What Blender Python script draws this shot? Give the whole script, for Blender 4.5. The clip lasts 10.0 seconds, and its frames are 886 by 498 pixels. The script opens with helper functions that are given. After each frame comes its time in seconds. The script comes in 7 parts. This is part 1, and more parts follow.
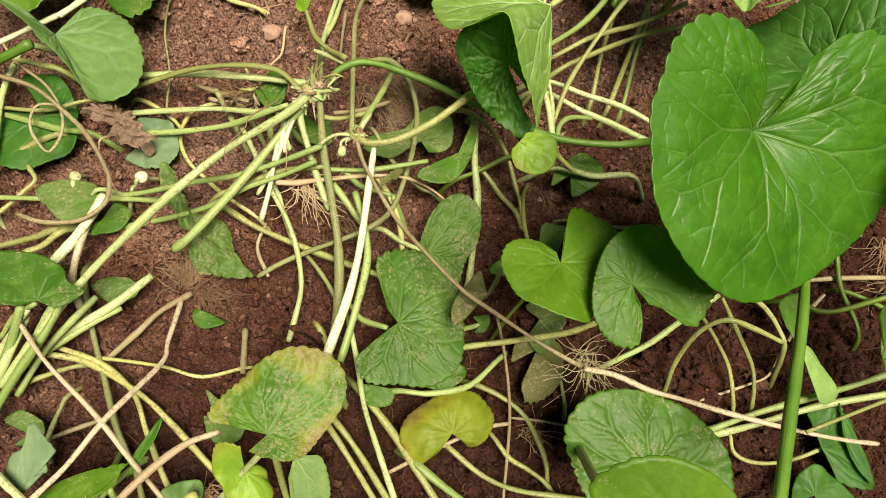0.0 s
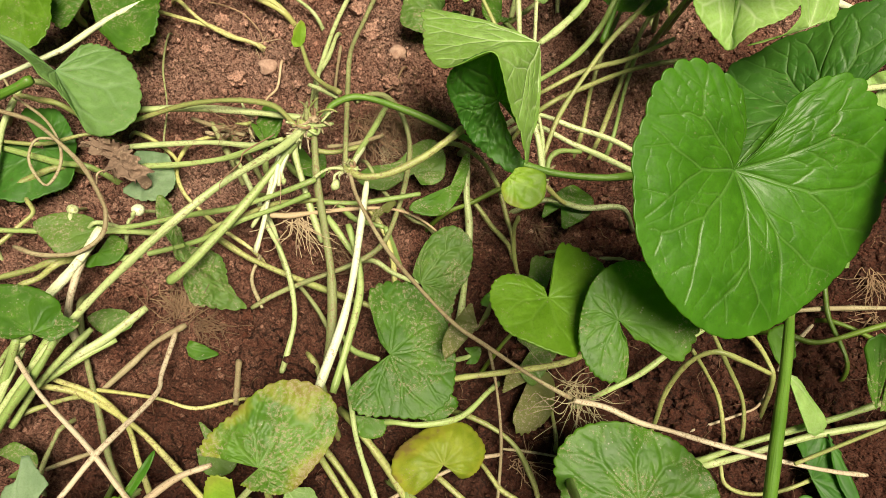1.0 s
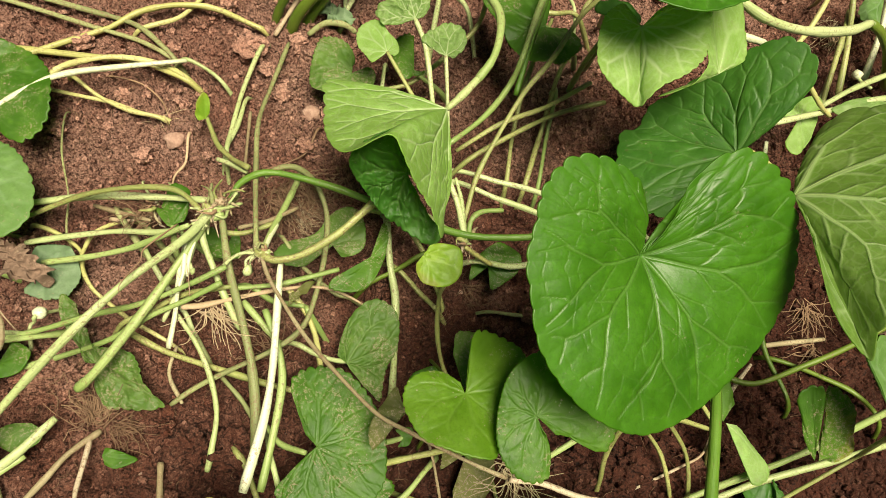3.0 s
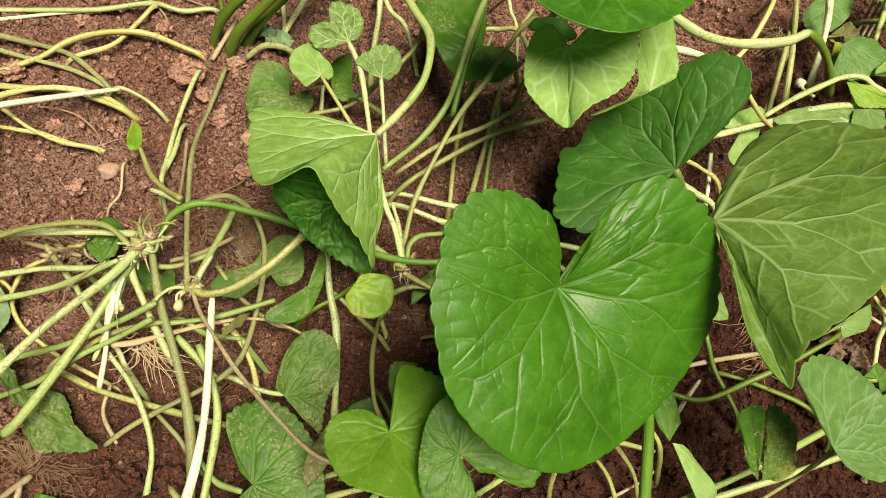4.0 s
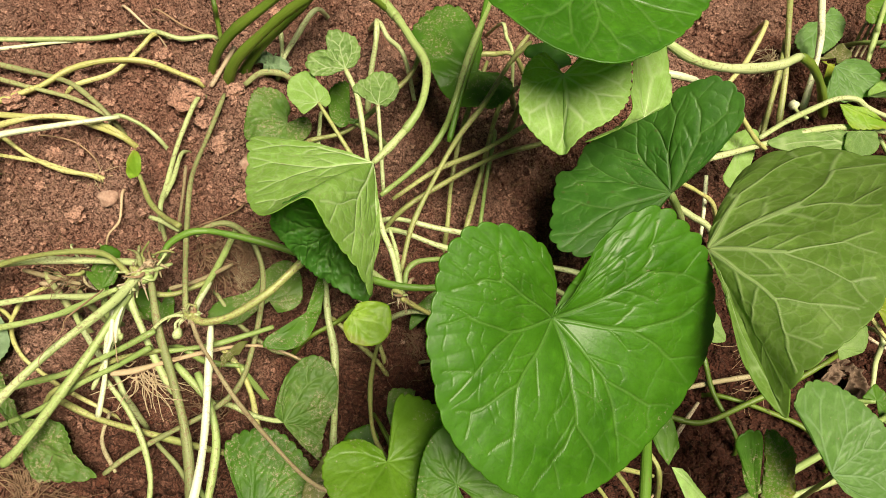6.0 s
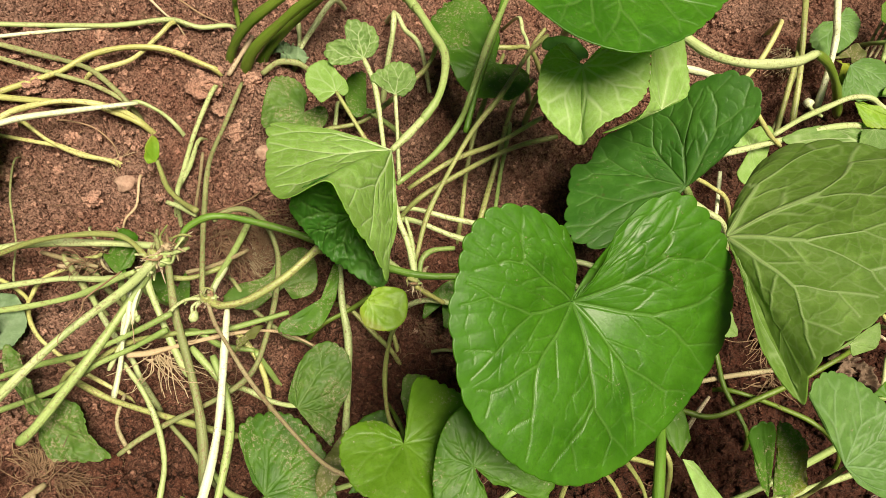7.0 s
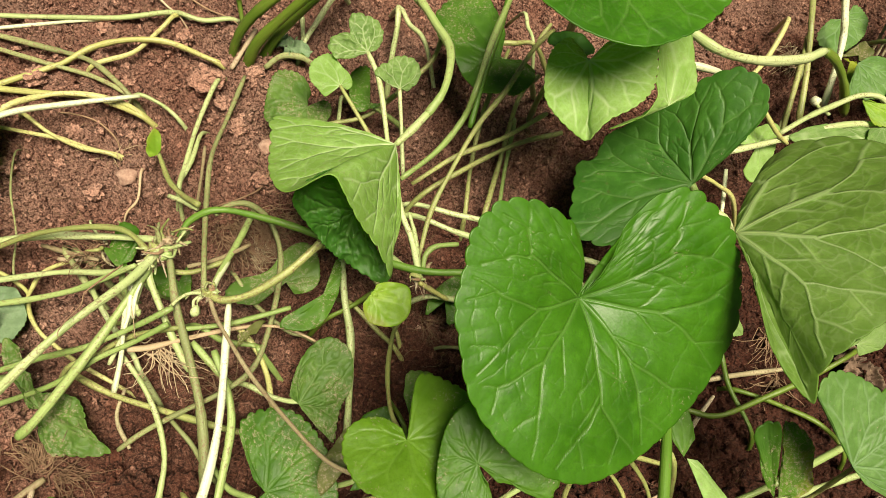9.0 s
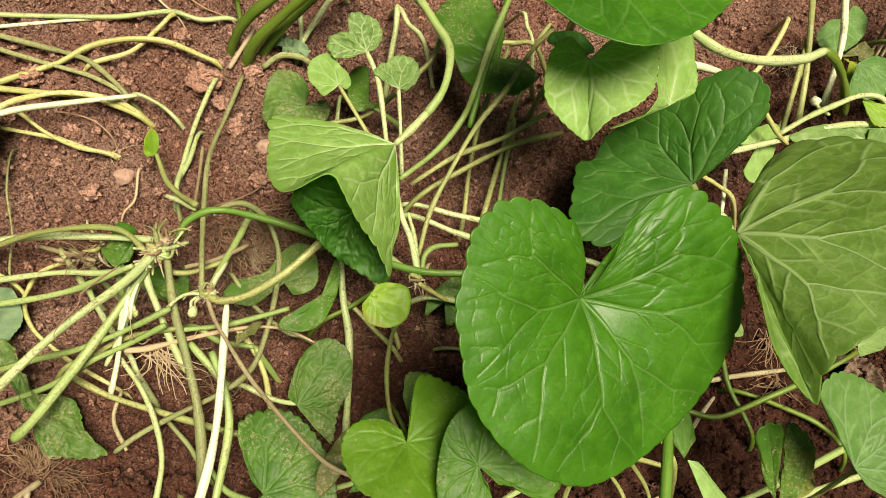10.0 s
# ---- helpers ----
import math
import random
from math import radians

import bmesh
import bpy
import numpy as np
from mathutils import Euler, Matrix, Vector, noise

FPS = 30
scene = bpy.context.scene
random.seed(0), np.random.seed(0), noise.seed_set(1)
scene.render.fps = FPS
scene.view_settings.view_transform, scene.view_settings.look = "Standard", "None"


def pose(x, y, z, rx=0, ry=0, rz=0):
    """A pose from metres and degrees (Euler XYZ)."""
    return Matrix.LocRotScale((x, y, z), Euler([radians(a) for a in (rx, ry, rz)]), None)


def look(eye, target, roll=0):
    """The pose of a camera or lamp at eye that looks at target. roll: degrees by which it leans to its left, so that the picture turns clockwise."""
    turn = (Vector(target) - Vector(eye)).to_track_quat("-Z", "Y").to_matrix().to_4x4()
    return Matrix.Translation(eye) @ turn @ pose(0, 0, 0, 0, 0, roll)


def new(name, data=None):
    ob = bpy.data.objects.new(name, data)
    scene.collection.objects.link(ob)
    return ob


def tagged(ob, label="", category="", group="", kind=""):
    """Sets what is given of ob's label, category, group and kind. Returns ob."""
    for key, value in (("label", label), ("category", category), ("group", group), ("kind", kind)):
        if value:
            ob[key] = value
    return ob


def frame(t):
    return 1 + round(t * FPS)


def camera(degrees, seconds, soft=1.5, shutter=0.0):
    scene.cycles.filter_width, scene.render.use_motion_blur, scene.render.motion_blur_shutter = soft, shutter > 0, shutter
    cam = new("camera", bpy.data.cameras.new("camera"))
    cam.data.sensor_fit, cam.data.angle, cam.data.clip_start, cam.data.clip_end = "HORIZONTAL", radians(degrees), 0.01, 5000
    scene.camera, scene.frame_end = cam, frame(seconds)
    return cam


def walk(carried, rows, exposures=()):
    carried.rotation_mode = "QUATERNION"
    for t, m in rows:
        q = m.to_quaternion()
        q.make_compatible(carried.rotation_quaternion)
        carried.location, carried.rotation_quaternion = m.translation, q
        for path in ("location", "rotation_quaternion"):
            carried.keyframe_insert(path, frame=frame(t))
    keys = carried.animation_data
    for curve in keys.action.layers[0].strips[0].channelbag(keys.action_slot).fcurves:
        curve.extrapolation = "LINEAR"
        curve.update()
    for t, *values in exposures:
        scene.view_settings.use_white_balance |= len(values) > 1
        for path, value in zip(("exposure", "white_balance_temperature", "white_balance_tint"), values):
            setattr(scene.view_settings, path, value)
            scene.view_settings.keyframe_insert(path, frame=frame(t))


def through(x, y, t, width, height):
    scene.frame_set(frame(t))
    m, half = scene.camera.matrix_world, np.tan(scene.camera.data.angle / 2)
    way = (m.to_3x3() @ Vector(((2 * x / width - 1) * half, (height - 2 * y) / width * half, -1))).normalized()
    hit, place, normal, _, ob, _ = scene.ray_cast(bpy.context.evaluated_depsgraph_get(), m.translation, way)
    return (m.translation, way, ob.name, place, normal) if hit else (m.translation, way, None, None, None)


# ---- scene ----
# The camera: hand-held, about 28 cm above a garden bed, drifting up and to the right.
cam = camera(64.9, 10.0, soft=0.6)
PATH = [
    (0, 0.00000, -0.09990, 0.27280, 19.366, -5.541, 15.362),
    (0.5, 0.00408, -0.10415, 0.27399, 18.889, -4.974, 16.966),
    (1, 0.00150, -0.09659, 0.27792, 21.091, -5.606, 15.312),
    (1.5, 0.00293, -0.09071, 0.28154, 21.660, -5.673, 14.047),
    (2, 0.00699, -0.08144, 0.28073, 21.435, -6.215, 12.282),
    (2.5, 0.00577, -0.07508, 0.28341, 21.666, -5.897, 11.422),
    (2.7, 0.00807, -0.06960, 0.28204, 21.478, -5.934, 10.893),
    (3.8, 0.02598, -0.05332, 0.28027, 21.754, -6.686, 8.194),
    (4, 0.03067, -0.05034, 0.28205, 21.980, -6.338, 7.931),
    (4.5, 0.03962, -0.03928, 0.28340, 21.974, -6.208, 6.281),
    (5, 0.03702, -0.03792, 0.28442, 22.384, -5.988, 6.123),
    (5.5, 0.03377, -0.04164, 0.28525, 22.927, -6.024, 6.707),
    (7, 0.02714, -0.05249, 0.28408, 23.215, -6.309, 8.551),
    (7.5, 0.02627, -0.05296, 0.28285, 23.055, -6.392, 8.722),
    (8, 0.02494, -0.05402, 0.28320, 23.148, -6.249, 8.986),
    (8.5, 0.02497, -0.05434, 0.28319, 23.194, -6.156, 9.110),
    (9, 0.02609, -0.05277, 0.28137, 23.072, -6.458, 8.948),
    (9.5, 0.02581, -0.05208, 0.28033, 23.121, -6.629, 8.815),
    (10, 0.02555, -0.05241, 0.27994, 23.144, -6.640, 8.878),
]
walk(cam, [(t, pose(x, y, z, rx, ry, rz)) for t, x, y, z, rx, ry, rz in PATH], exposures=[(0.0, 0.63, 8000, 1), (10.0, 0.63, 8000, 1)])

# ---- daylight: thin bright overcast with a soft sun ----
world = bpy.data.worlds.new("sky")
scene.world = world
world.use_nodes = True
wn = world.node_tree
sky = wn.nodes.new("ShaderNodeTexSky")
sky.sky_type, sky.sun_disc = "NISHITA", False
sky.sun_elevation, sky.sun_rotation = radians(77), radians(137)
sky.air_density, sky.dust_density = 1.0, 3.0
wn.nodes["Background"].inputs["Strength"].default_value = 0.014
wn.links.new(sky.outputs[0], wn.nodes["Background"].inputs["Color"])
sun = new("sun", bpy.data.lights.new("sun", "SUN"))
sun.data.energy, sun.data.angle, sun.data.color = 5.2, radians(26), (1.0, 0.95, 0.88)
sun.matrix_world = look((0.8, -0.85, 5.0), (0, 0, 0))

CM = 0.01


# ---- materials ----
def nodes_of(name):
    m = bpy.data.materials.new(name)
    m.use_nodes = True
    t = m.node_tree
    return m, t, t.nodes["Principled BSDF"]


class Net:
    """Short hand for wiring shader nodes."""

    def __init__(self, tree):
        self.t = tree

    def put(self, sock, v):
        if isinstance(v, (int, float)):
            sock.default_value = v
        elif isinstance(v, tuple):
            sock.default_value = v if len(v) == len(sock.default_value) else (*v, 1.0)
        else:
            self.t.links.new(v, sock)

    def math(self, op, a, b=0.0, c=0.0):
        n = self.t.nodes.new("ShaderNodeMath")
        n.operation = op
        for s, v in zip(n.inputs, (a, b, c)):
            self.put(s, v)
        return n.outputs[0]

    def noise(self, vec, scale, detail=4.0, rough=0.55):
        n = self.t.nodes.new("ShaderNodeTexNoise")
        self.put(n.inputs["Vector"], vec)
        n.inputs["Scale"].default_value, n.inputs["Detail"].default_value, n.inputs["Roughness"].default_value = scale, detail, rough
        return n.outputs["Fac"]

    def voronoi(self, vec, scale, feature="F1", out="Distance"):
        n = self.t.nodes.new("ShaderNodeTexVoronoi")
        n.feature = feature
        self.put(n.inputs["Vector"], vec)
        n.inputs["Scale"].default_value = scale
        return n.outputs[out]

    def ramp(self, v, lo, hi):
        """0 below lo, 1 above hi, smooth between."""
        n = self.t.nodes.new("ShaderNodeMapRange")
        n.interpolation_type = "SMOOTHSTEP"
        for s, x in zip(n.inputs, (v, lo, hi, 0.0, 1.0)):
            self.put(s, x)
        return n.outputs[0]

    def mix(self, f, a, b):
        n = self.t.nodes.new("ShaderNodeMix")
        n.data_type = "RGBA"
        self.put(n.inputs[0], f)
        self.put(n.inputs[6], a)
        self.put(n.inputs[7], b)
        return n.outputs[2]

    def bump(self, h, strength, dist):
        n = self.t.nodes.new("ShaderNodeBump")
        n.inputs["Strength"].default_value, n.inputs["Distance"].default_value = strength, dist
        self.put(n.inputs["Height"], h)
        return n.outputs[0]

    def coord(self, which):
        n = self.t.nodes.new("ShaderNodeTexCoord")
        return n.outputs[which]

    def world(self):
        n = self.t.nodes.new("ShaderNodeNewGeometry")
        return n.outputs["Position"]

    def island(self):
        n = self.t.nodes.new("ShaderNodeNewGeometry")
        return n.outputs["Random Per Island"]

    def chance(self):
        n = self.t.nodes.new("ShaderNodeObjectInfo")
        return n.outputs["Random"]


def soil_material(name, loose=False):
    m, t, p = nodes_of(name)
    w = Net(t)
    pos = w.world()
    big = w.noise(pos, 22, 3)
    mid = w.noise(pos, 140, 5, 0.65)
    fine = w.noise(pos, 900, 4, 0.7)
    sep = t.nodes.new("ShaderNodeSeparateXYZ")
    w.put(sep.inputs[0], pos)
    # Soil darkens towards +x and -y: moister ground plus painted shade of the leaves.
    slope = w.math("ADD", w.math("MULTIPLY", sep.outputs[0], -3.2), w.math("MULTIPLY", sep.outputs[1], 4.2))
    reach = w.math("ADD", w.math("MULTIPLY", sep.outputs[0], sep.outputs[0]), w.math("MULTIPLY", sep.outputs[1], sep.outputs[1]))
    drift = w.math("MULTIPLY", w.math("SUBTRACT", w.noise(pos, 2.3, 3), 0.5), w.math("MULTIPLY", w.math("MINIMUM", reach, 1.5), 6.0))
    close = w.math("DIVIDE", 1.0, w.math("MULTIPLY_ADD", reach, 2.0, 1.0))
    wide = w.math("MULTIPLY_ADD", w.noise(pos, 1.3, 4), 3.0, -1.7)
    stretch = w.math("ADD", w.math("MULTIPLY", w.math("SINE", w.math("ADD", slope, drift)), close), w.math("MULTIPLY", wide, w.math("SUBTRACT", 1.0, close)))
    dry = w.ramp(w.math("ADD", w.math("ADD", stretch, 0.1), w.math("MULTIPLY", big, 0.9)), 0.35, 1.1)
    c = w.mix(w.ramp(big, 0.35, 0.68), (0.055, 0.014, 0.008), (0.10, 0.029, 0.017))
    # 0 in the darkest soil, leaf shade mixed into its colour; 1 outside it
    damp_shade = w.ramp(w.math("ADD", stretch, w.math("MULTIPLY", big, 0.5)), -0.1, 0.62)
    c = w.mix(damp_shade, c, w.mix(w.ramp(big, 0.35, 0.68), (0.19, 0.055, 0.032), (0.32, 0.115, 0.072)))
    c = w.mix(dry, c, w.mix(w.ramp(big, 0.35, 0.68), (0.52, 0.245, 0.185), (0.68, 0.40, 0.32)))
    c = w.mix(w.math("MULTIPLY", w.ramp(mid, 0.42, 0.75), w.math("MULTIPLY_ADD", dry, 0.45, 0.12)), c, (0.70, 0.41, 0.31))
    # crevice shade as colour: low spots of the bump noises go near black
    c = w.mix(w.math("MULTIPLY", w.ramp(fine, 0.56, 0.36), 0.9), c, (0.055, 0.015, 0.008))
    c = w.mix(w.math("MULTIPLY", w.ramp(fine, 0.57, 0.68), w.math("MULTIPLY_ADD", damp_shade, 0.45, 0.2)), c, (0.60, 0.31, 0.22))
    dots = w.noise(pos, 2600, 3, 0.75)
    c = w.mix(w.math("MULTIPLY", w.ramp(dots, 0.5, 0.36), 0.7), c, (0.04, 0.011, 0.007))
    c = w.mix(w.math("MULTIPLY", w.ramp(dots, 0.56, 0.68), w.math("MULTIPLY_ADD", damp_shade, 0.55, 0.15)), c, (0.70, 0.42, 0.32))
    grit = w.voronoi(pos, 420)
    c = w.mix(w.math("MULTIPLY", w.ramp(grit, 0.14, 0.05), w.math("MULTIPLY", w.ramp(mid, 0.5, 0.62), dry)), c, (0.60, 0.42, 0.34))
    if loose:
        r = w.island()
        c = w.mix(w.math("MULTIPLY", w.ramp(r, 0.5, 0.95), w.math("MULTIPLY_ADD", damp_shade, 0.3, 0.08)), c, (0.62, 0.34, 0.26))
        c = w.mix(w.math("MULTIPLY", w.ramp(r, 0.4, 0.1), 0.6), c, (0.09, 0.025, 0.014))
        c = w.mix(w.math("MULTIPLY", w.ramp(r, 0.993, 0.996), 0.5), c, (0.50, 0.36, 0.30))
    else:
        # the sheet shows between crumbs; gap shade is blended into its colour
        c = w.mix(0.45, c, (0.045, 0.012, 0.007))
    w.put(p.inputs["Base Color"], c)
    p.inputs["Roughness"].default_value = 0.92
    p.inputs["Specular IOR Level"].default_value = 0.25
    lumps = w.math("ADD", w.math("MULTIPLY", w.voronoi(pos, 330), -1.0), w.math("MULTIPLY", w.voronoi(pos, 760), -0.55))
    h = w.math("ADD", w.math("ADD", lumps, w.math("MULTIPLY", mid, 0.8)), w.math("ADD", w.math("MULTIPLY", fine, 0.5), w.math("MULTIPLY", dots, 0.2)))
    w.put(p.inputs["Normal"], w.bump(h, 1.0, 0.0032))
    return m


def stone_material():
    m, t, p = nodes_of("weathered_stone")
    w = Net(t)
    pos = w.coord("Object")
    c = w.mix(w.ramp(w.noise(pos, 300, 5, 0.7), 0.35, 0.65), (0.28, 0.16, 0.12), (0.45, 0.29, 0.23))
    w.put(p.inputs["Base Color"], c)
    p.inputs["Roughness"].default_value = 0.85
    w.put(p.inputs["Normal"], w.bump(w.noise(pos, 600, 4, 0.7), 0.7, 0.001))
    return m


def leaf_material(name, dark, light, vein, dust=0.0, yellow=0.0, rough=0.38, sunk=1.0, through=0.42, spots=0.0, net_tone=0.5):
    """A pennywort blade. UV holds the flat leaf: the stalk joins at (0.5, 0.5), the margin lies at a radius of 0.5."""
    m, t, p = nodes_of(name)
    w = Net(t)
    n = t.nodes.new("ShaderNodeUVMap")
    sep = t.nodes.new("ShaderNodeSeparateXYZ")
    w.put(sep.inputs[0], n.outputs[0])
    rnd = w.chance()
    pos = w.world()
    wob = w.math("SUBTRACT", w.noise(pos, 90, 2), 0.5)
    wob2 = w.math("SUBTRACT", w.noise(pos, 75, 2), 0.5)
    u = w.math("ADD", w.math("MULTIPLY_ADD", sep.outputs[0], 2.0, -1.0), w.math("MULTIPLY", wob, 0.10))
    v = w.math("ADD", w.math("MULTIPLY_ADD", sep.outputs[1], 2.0, -1.0), w.math("MULTIPLY", wob2, 0.10))
    r = w.math("SQRT", w.math("ADD", w.math("MULTIPLY", u, u), w.math("MULTIPLY", v, v)))
    att = t.nodes.new("ShaderNodeAttribute")
    att.attribute_name = "vein"
    first = w.ramp(att.outputs["Fac"], 0.12, 0.85)
    com = t.nodes.new("ShaderNodeCombineXYZ")
    w.put(com.inputs[0], u)
    w.put(com.inputs[1], v)
    mesh = w.voronoi(com.outputs[0], 11.0, "DISTANCE_TO_EDGE")
    third = w.math("SUBTRACT", 1.0, w.ramp(mesh, 0.0, 0.09))
    lines = w.math("MAXIMUM", first, w.math("MULTIPLY", third, 0.22 if net_tone > 0.5 else 0.1))
    patch = w.noise(pos, 60, 3)
    c = w.mix(w.ramp(w.math("ADD", patch, w.math("MULTIPLY_ADD", rnd, 0.24, -0.12)), 0.33, 0.68), dark, light)
    c = w.mix(w.math("MULTIPLY", w.ramp(w.noise(pos, 1400, 4, 0.7), 0.45, 0.65), 0.4), c, tuple(x * 0.75 for x in dark))
    c = w.mix(w.math("MULTIPLY", w.ramp(w.noise(pos, 240, 4, 0.65), 0.5, 0.72), 0.45), c, tuple(min(1.0, x * 1.35) for x in light))
    c = w.mix(w.math("MULTIPLY", lines, net_tone), c, vein)
    if yellow:
        rim = w.math("ADD", w.noise(pos, 55, 4), w.math("MULTIPLY", r, 0.42))
        c = w.mix(w.math("MULTIPLY", w.ramp(rim, 0.80, 0.95), yellow), c, (0.40, 0.36, 0.05))
        c = w.mix(w.math("MULTIPLY", w.ramp(w.math("ADD", rim, w.math("MULTIPLY", w.noise(pos, 300, 4), 0.3)), 1.08, 1.16), yellow), c, (0.26, 0.14, 0.07))
    rough_v = w.math("MULTIPLY_ADD", w.noise(pos, 120, 3), 0.25, rough - 0.1)
    if dust:
        where = w.noise(pos, 70, 3)
        f = w.math("MULTIPLY", w.ramp(w.noise(pos, 1000, 5, 0.8), 0.60 - 0.09 * dust, 0.65 - 0.08 * dust), w.ramp(where, 0.56 - 0.16 * dust, 0.70 - 0.14 * dust))
        c = w.mix(w.math("MULTIPLY", f, 0.75), c, (0.44, 0.34, 0.24))
        grain = w.math("MULTIPLY", w.ramp(w.math("ADD", w.voronoi(pos, 760), w.math("MULTIPLY", w.noise(pos, 1500, 2), 0.3)), 0.40, 0.27), w.ramp(w.noise(pos, 150, 4), 0.62 - 0.1 * dust, 0.68 - 0.08 * dust))
        grain = w.math("MULTIPLY", grain, min(1.0, 3.0 * dust))
        c = w.mix(w.math("MULTIPLY", grain, 0.65), c, (0.50, 0.45, 0.32))
        rough_v = w.math("MAXIMUM", rough_v, w.math("MULTIPLY", f, 0.9))
    if spots:
        f = w.math("MULTIPLY", w.ramp(w.voronoi(pos, 260), 0.25, 0.14), w.ramp(w.noise(pos, 80, 2), 0.5, 0.6))
        c = w.mix(w.math("MULTIPLY", f, spots), c, (0.10, 0.045, 0.03))
    w.put(p.inputs["Base Color"], c)
    w.put(p.inputs["Roughness"], rough_v)
    p.inputs["Specular IOR Level"].default_value = 0.62 if name == "fresh_leaf" else 0.36
    puff = w.math("MULTIPLY", w.math("SUBTRACT", 1.0, w.math("MAXIMUM", first, w.math("MULTIPLY", third, 0.012))), sunk)
    h = w.math("ADD", w.math("MULTIPLY", puff, 0.8), w.math("MULTIPLY", w.noise(pos, 360, 4, 0.65), 0.55))
    nor = w.bump(h, 0.5, 0.0006)
    w.put(p.inputs["Normal"], nor)
    tr = t.nodes.new("ShaderNodeBsdfTranslucent")
    w.put(tr.inputs["Color"], w.mix(0.55, c, (0.40, 0.78, 0.06)))
    mx = t.nodes.new("ShaderNodeMixShader")
    mx.inputs[0].default_value = through
    t.links.new(p.outputs[0], mx.inputs[1])
    t.links.new(tr.outputs[0], mx.inputs[2])
    t.links.new(mx.outputs[0], t.nodes["Material Output"].inputs["Surface"])
    return m


def stalk_material(name, a, b, dirt=0.3, rough=0.42):
    """UV: x runs round the stalk, y along it in centimetres."""
    m, t, p = nodes_of(name)
    w = Net(t)
    n = t.nodes.new("ShaderNodeUVMap")
    mp = t.nodes.new("ShaderNodeMapping")
    mp.inputs["Scale"].default_value = (9.0, 0.55, 1.0)
    t.links.new(n.outputs[0], mp.inputs[0])
    pos = w.world()
    streak = w.noise(mp.outputs[0], 1.0, 3)
    rnd = w.chance()
    c = w.mix(w.ramp(w.math("ADD", w.noise(pos, 35, 2), w.math("MULTIPLY_ADD", rnd, 0.3, -0.15)), 0.35, 0.65), a, b)
    c = w.mix(w.math("MULTIPLY", w.ramp(streak, 0.55, 0.75), 0.45), c, tuple(x * 0.6 for x in a))
    c = w.mix(w.math("MULTIPLY", w.ramp(streak, 0.45, 0.25), 0.4), c, tuple(min(1, x * 1.35) for x in b))
    if dirt:
        f = w.math("MULTIPLY", w.ramp(w.noise(pos, 950, 4, 0.75), 0.59 - 0.1 * dirt, 0.65 - 0.08 * dirt), w.ramp(w.noise(pos, 70, 2), 0.52 - 0.3 * dirt, 0.66 - 0.2 * dirt))
        c = w.mix(w.math("MULTIPLY", f, 0.7), c, (0.17, 0.09, 0.055))
    speck = w.math("MULTIPLY", w.ramp(w.voronoi(pos, 800), 0.22, 0.10), w.ramp(w.noise(pos, 120, 2), 0.62 - 0.2 * dirt, 0.7 - 0.2 * dirt))
    c = w.mix(w.math("MULTIPLY", speck, 0.75), c, (0.12, 0.065, 0.04))
    c = w.mix(w.math("MULTIPLY", w.ramp(w.noise(pos, 1700, 4, 0.75), 0.5, 0.7), 0.35), c, tuple(x * 0.55 for x in a))
    c = w.mix(w.math("MULTIPLY", w.ramp(w.noise(pos, 1300, 4, 0.75), 0.55, 0.72), 0.35), c, tuple(min(1, x * 1.5) for x in b))
    w.put(p.inputs["Base Color"], c)
    p.inputs["Roughness"].default_value = rough
    p.inputs["Specular IOR Level"].default_value = 0.4
    p.inputs["Subsurface Weight"].default_value = 0.03
    p.inputs["Subsurface Radius"].default_value = (0.0012, 0.0016, 0.0006)
    h = w.math("ADD", streak, w.math("MULTIPLY", w.noise(pos, 900, 3), 0.3))
    w.put(p.inputs["Normal"], w.bump(h, 0.5, 0.0005))
    return m


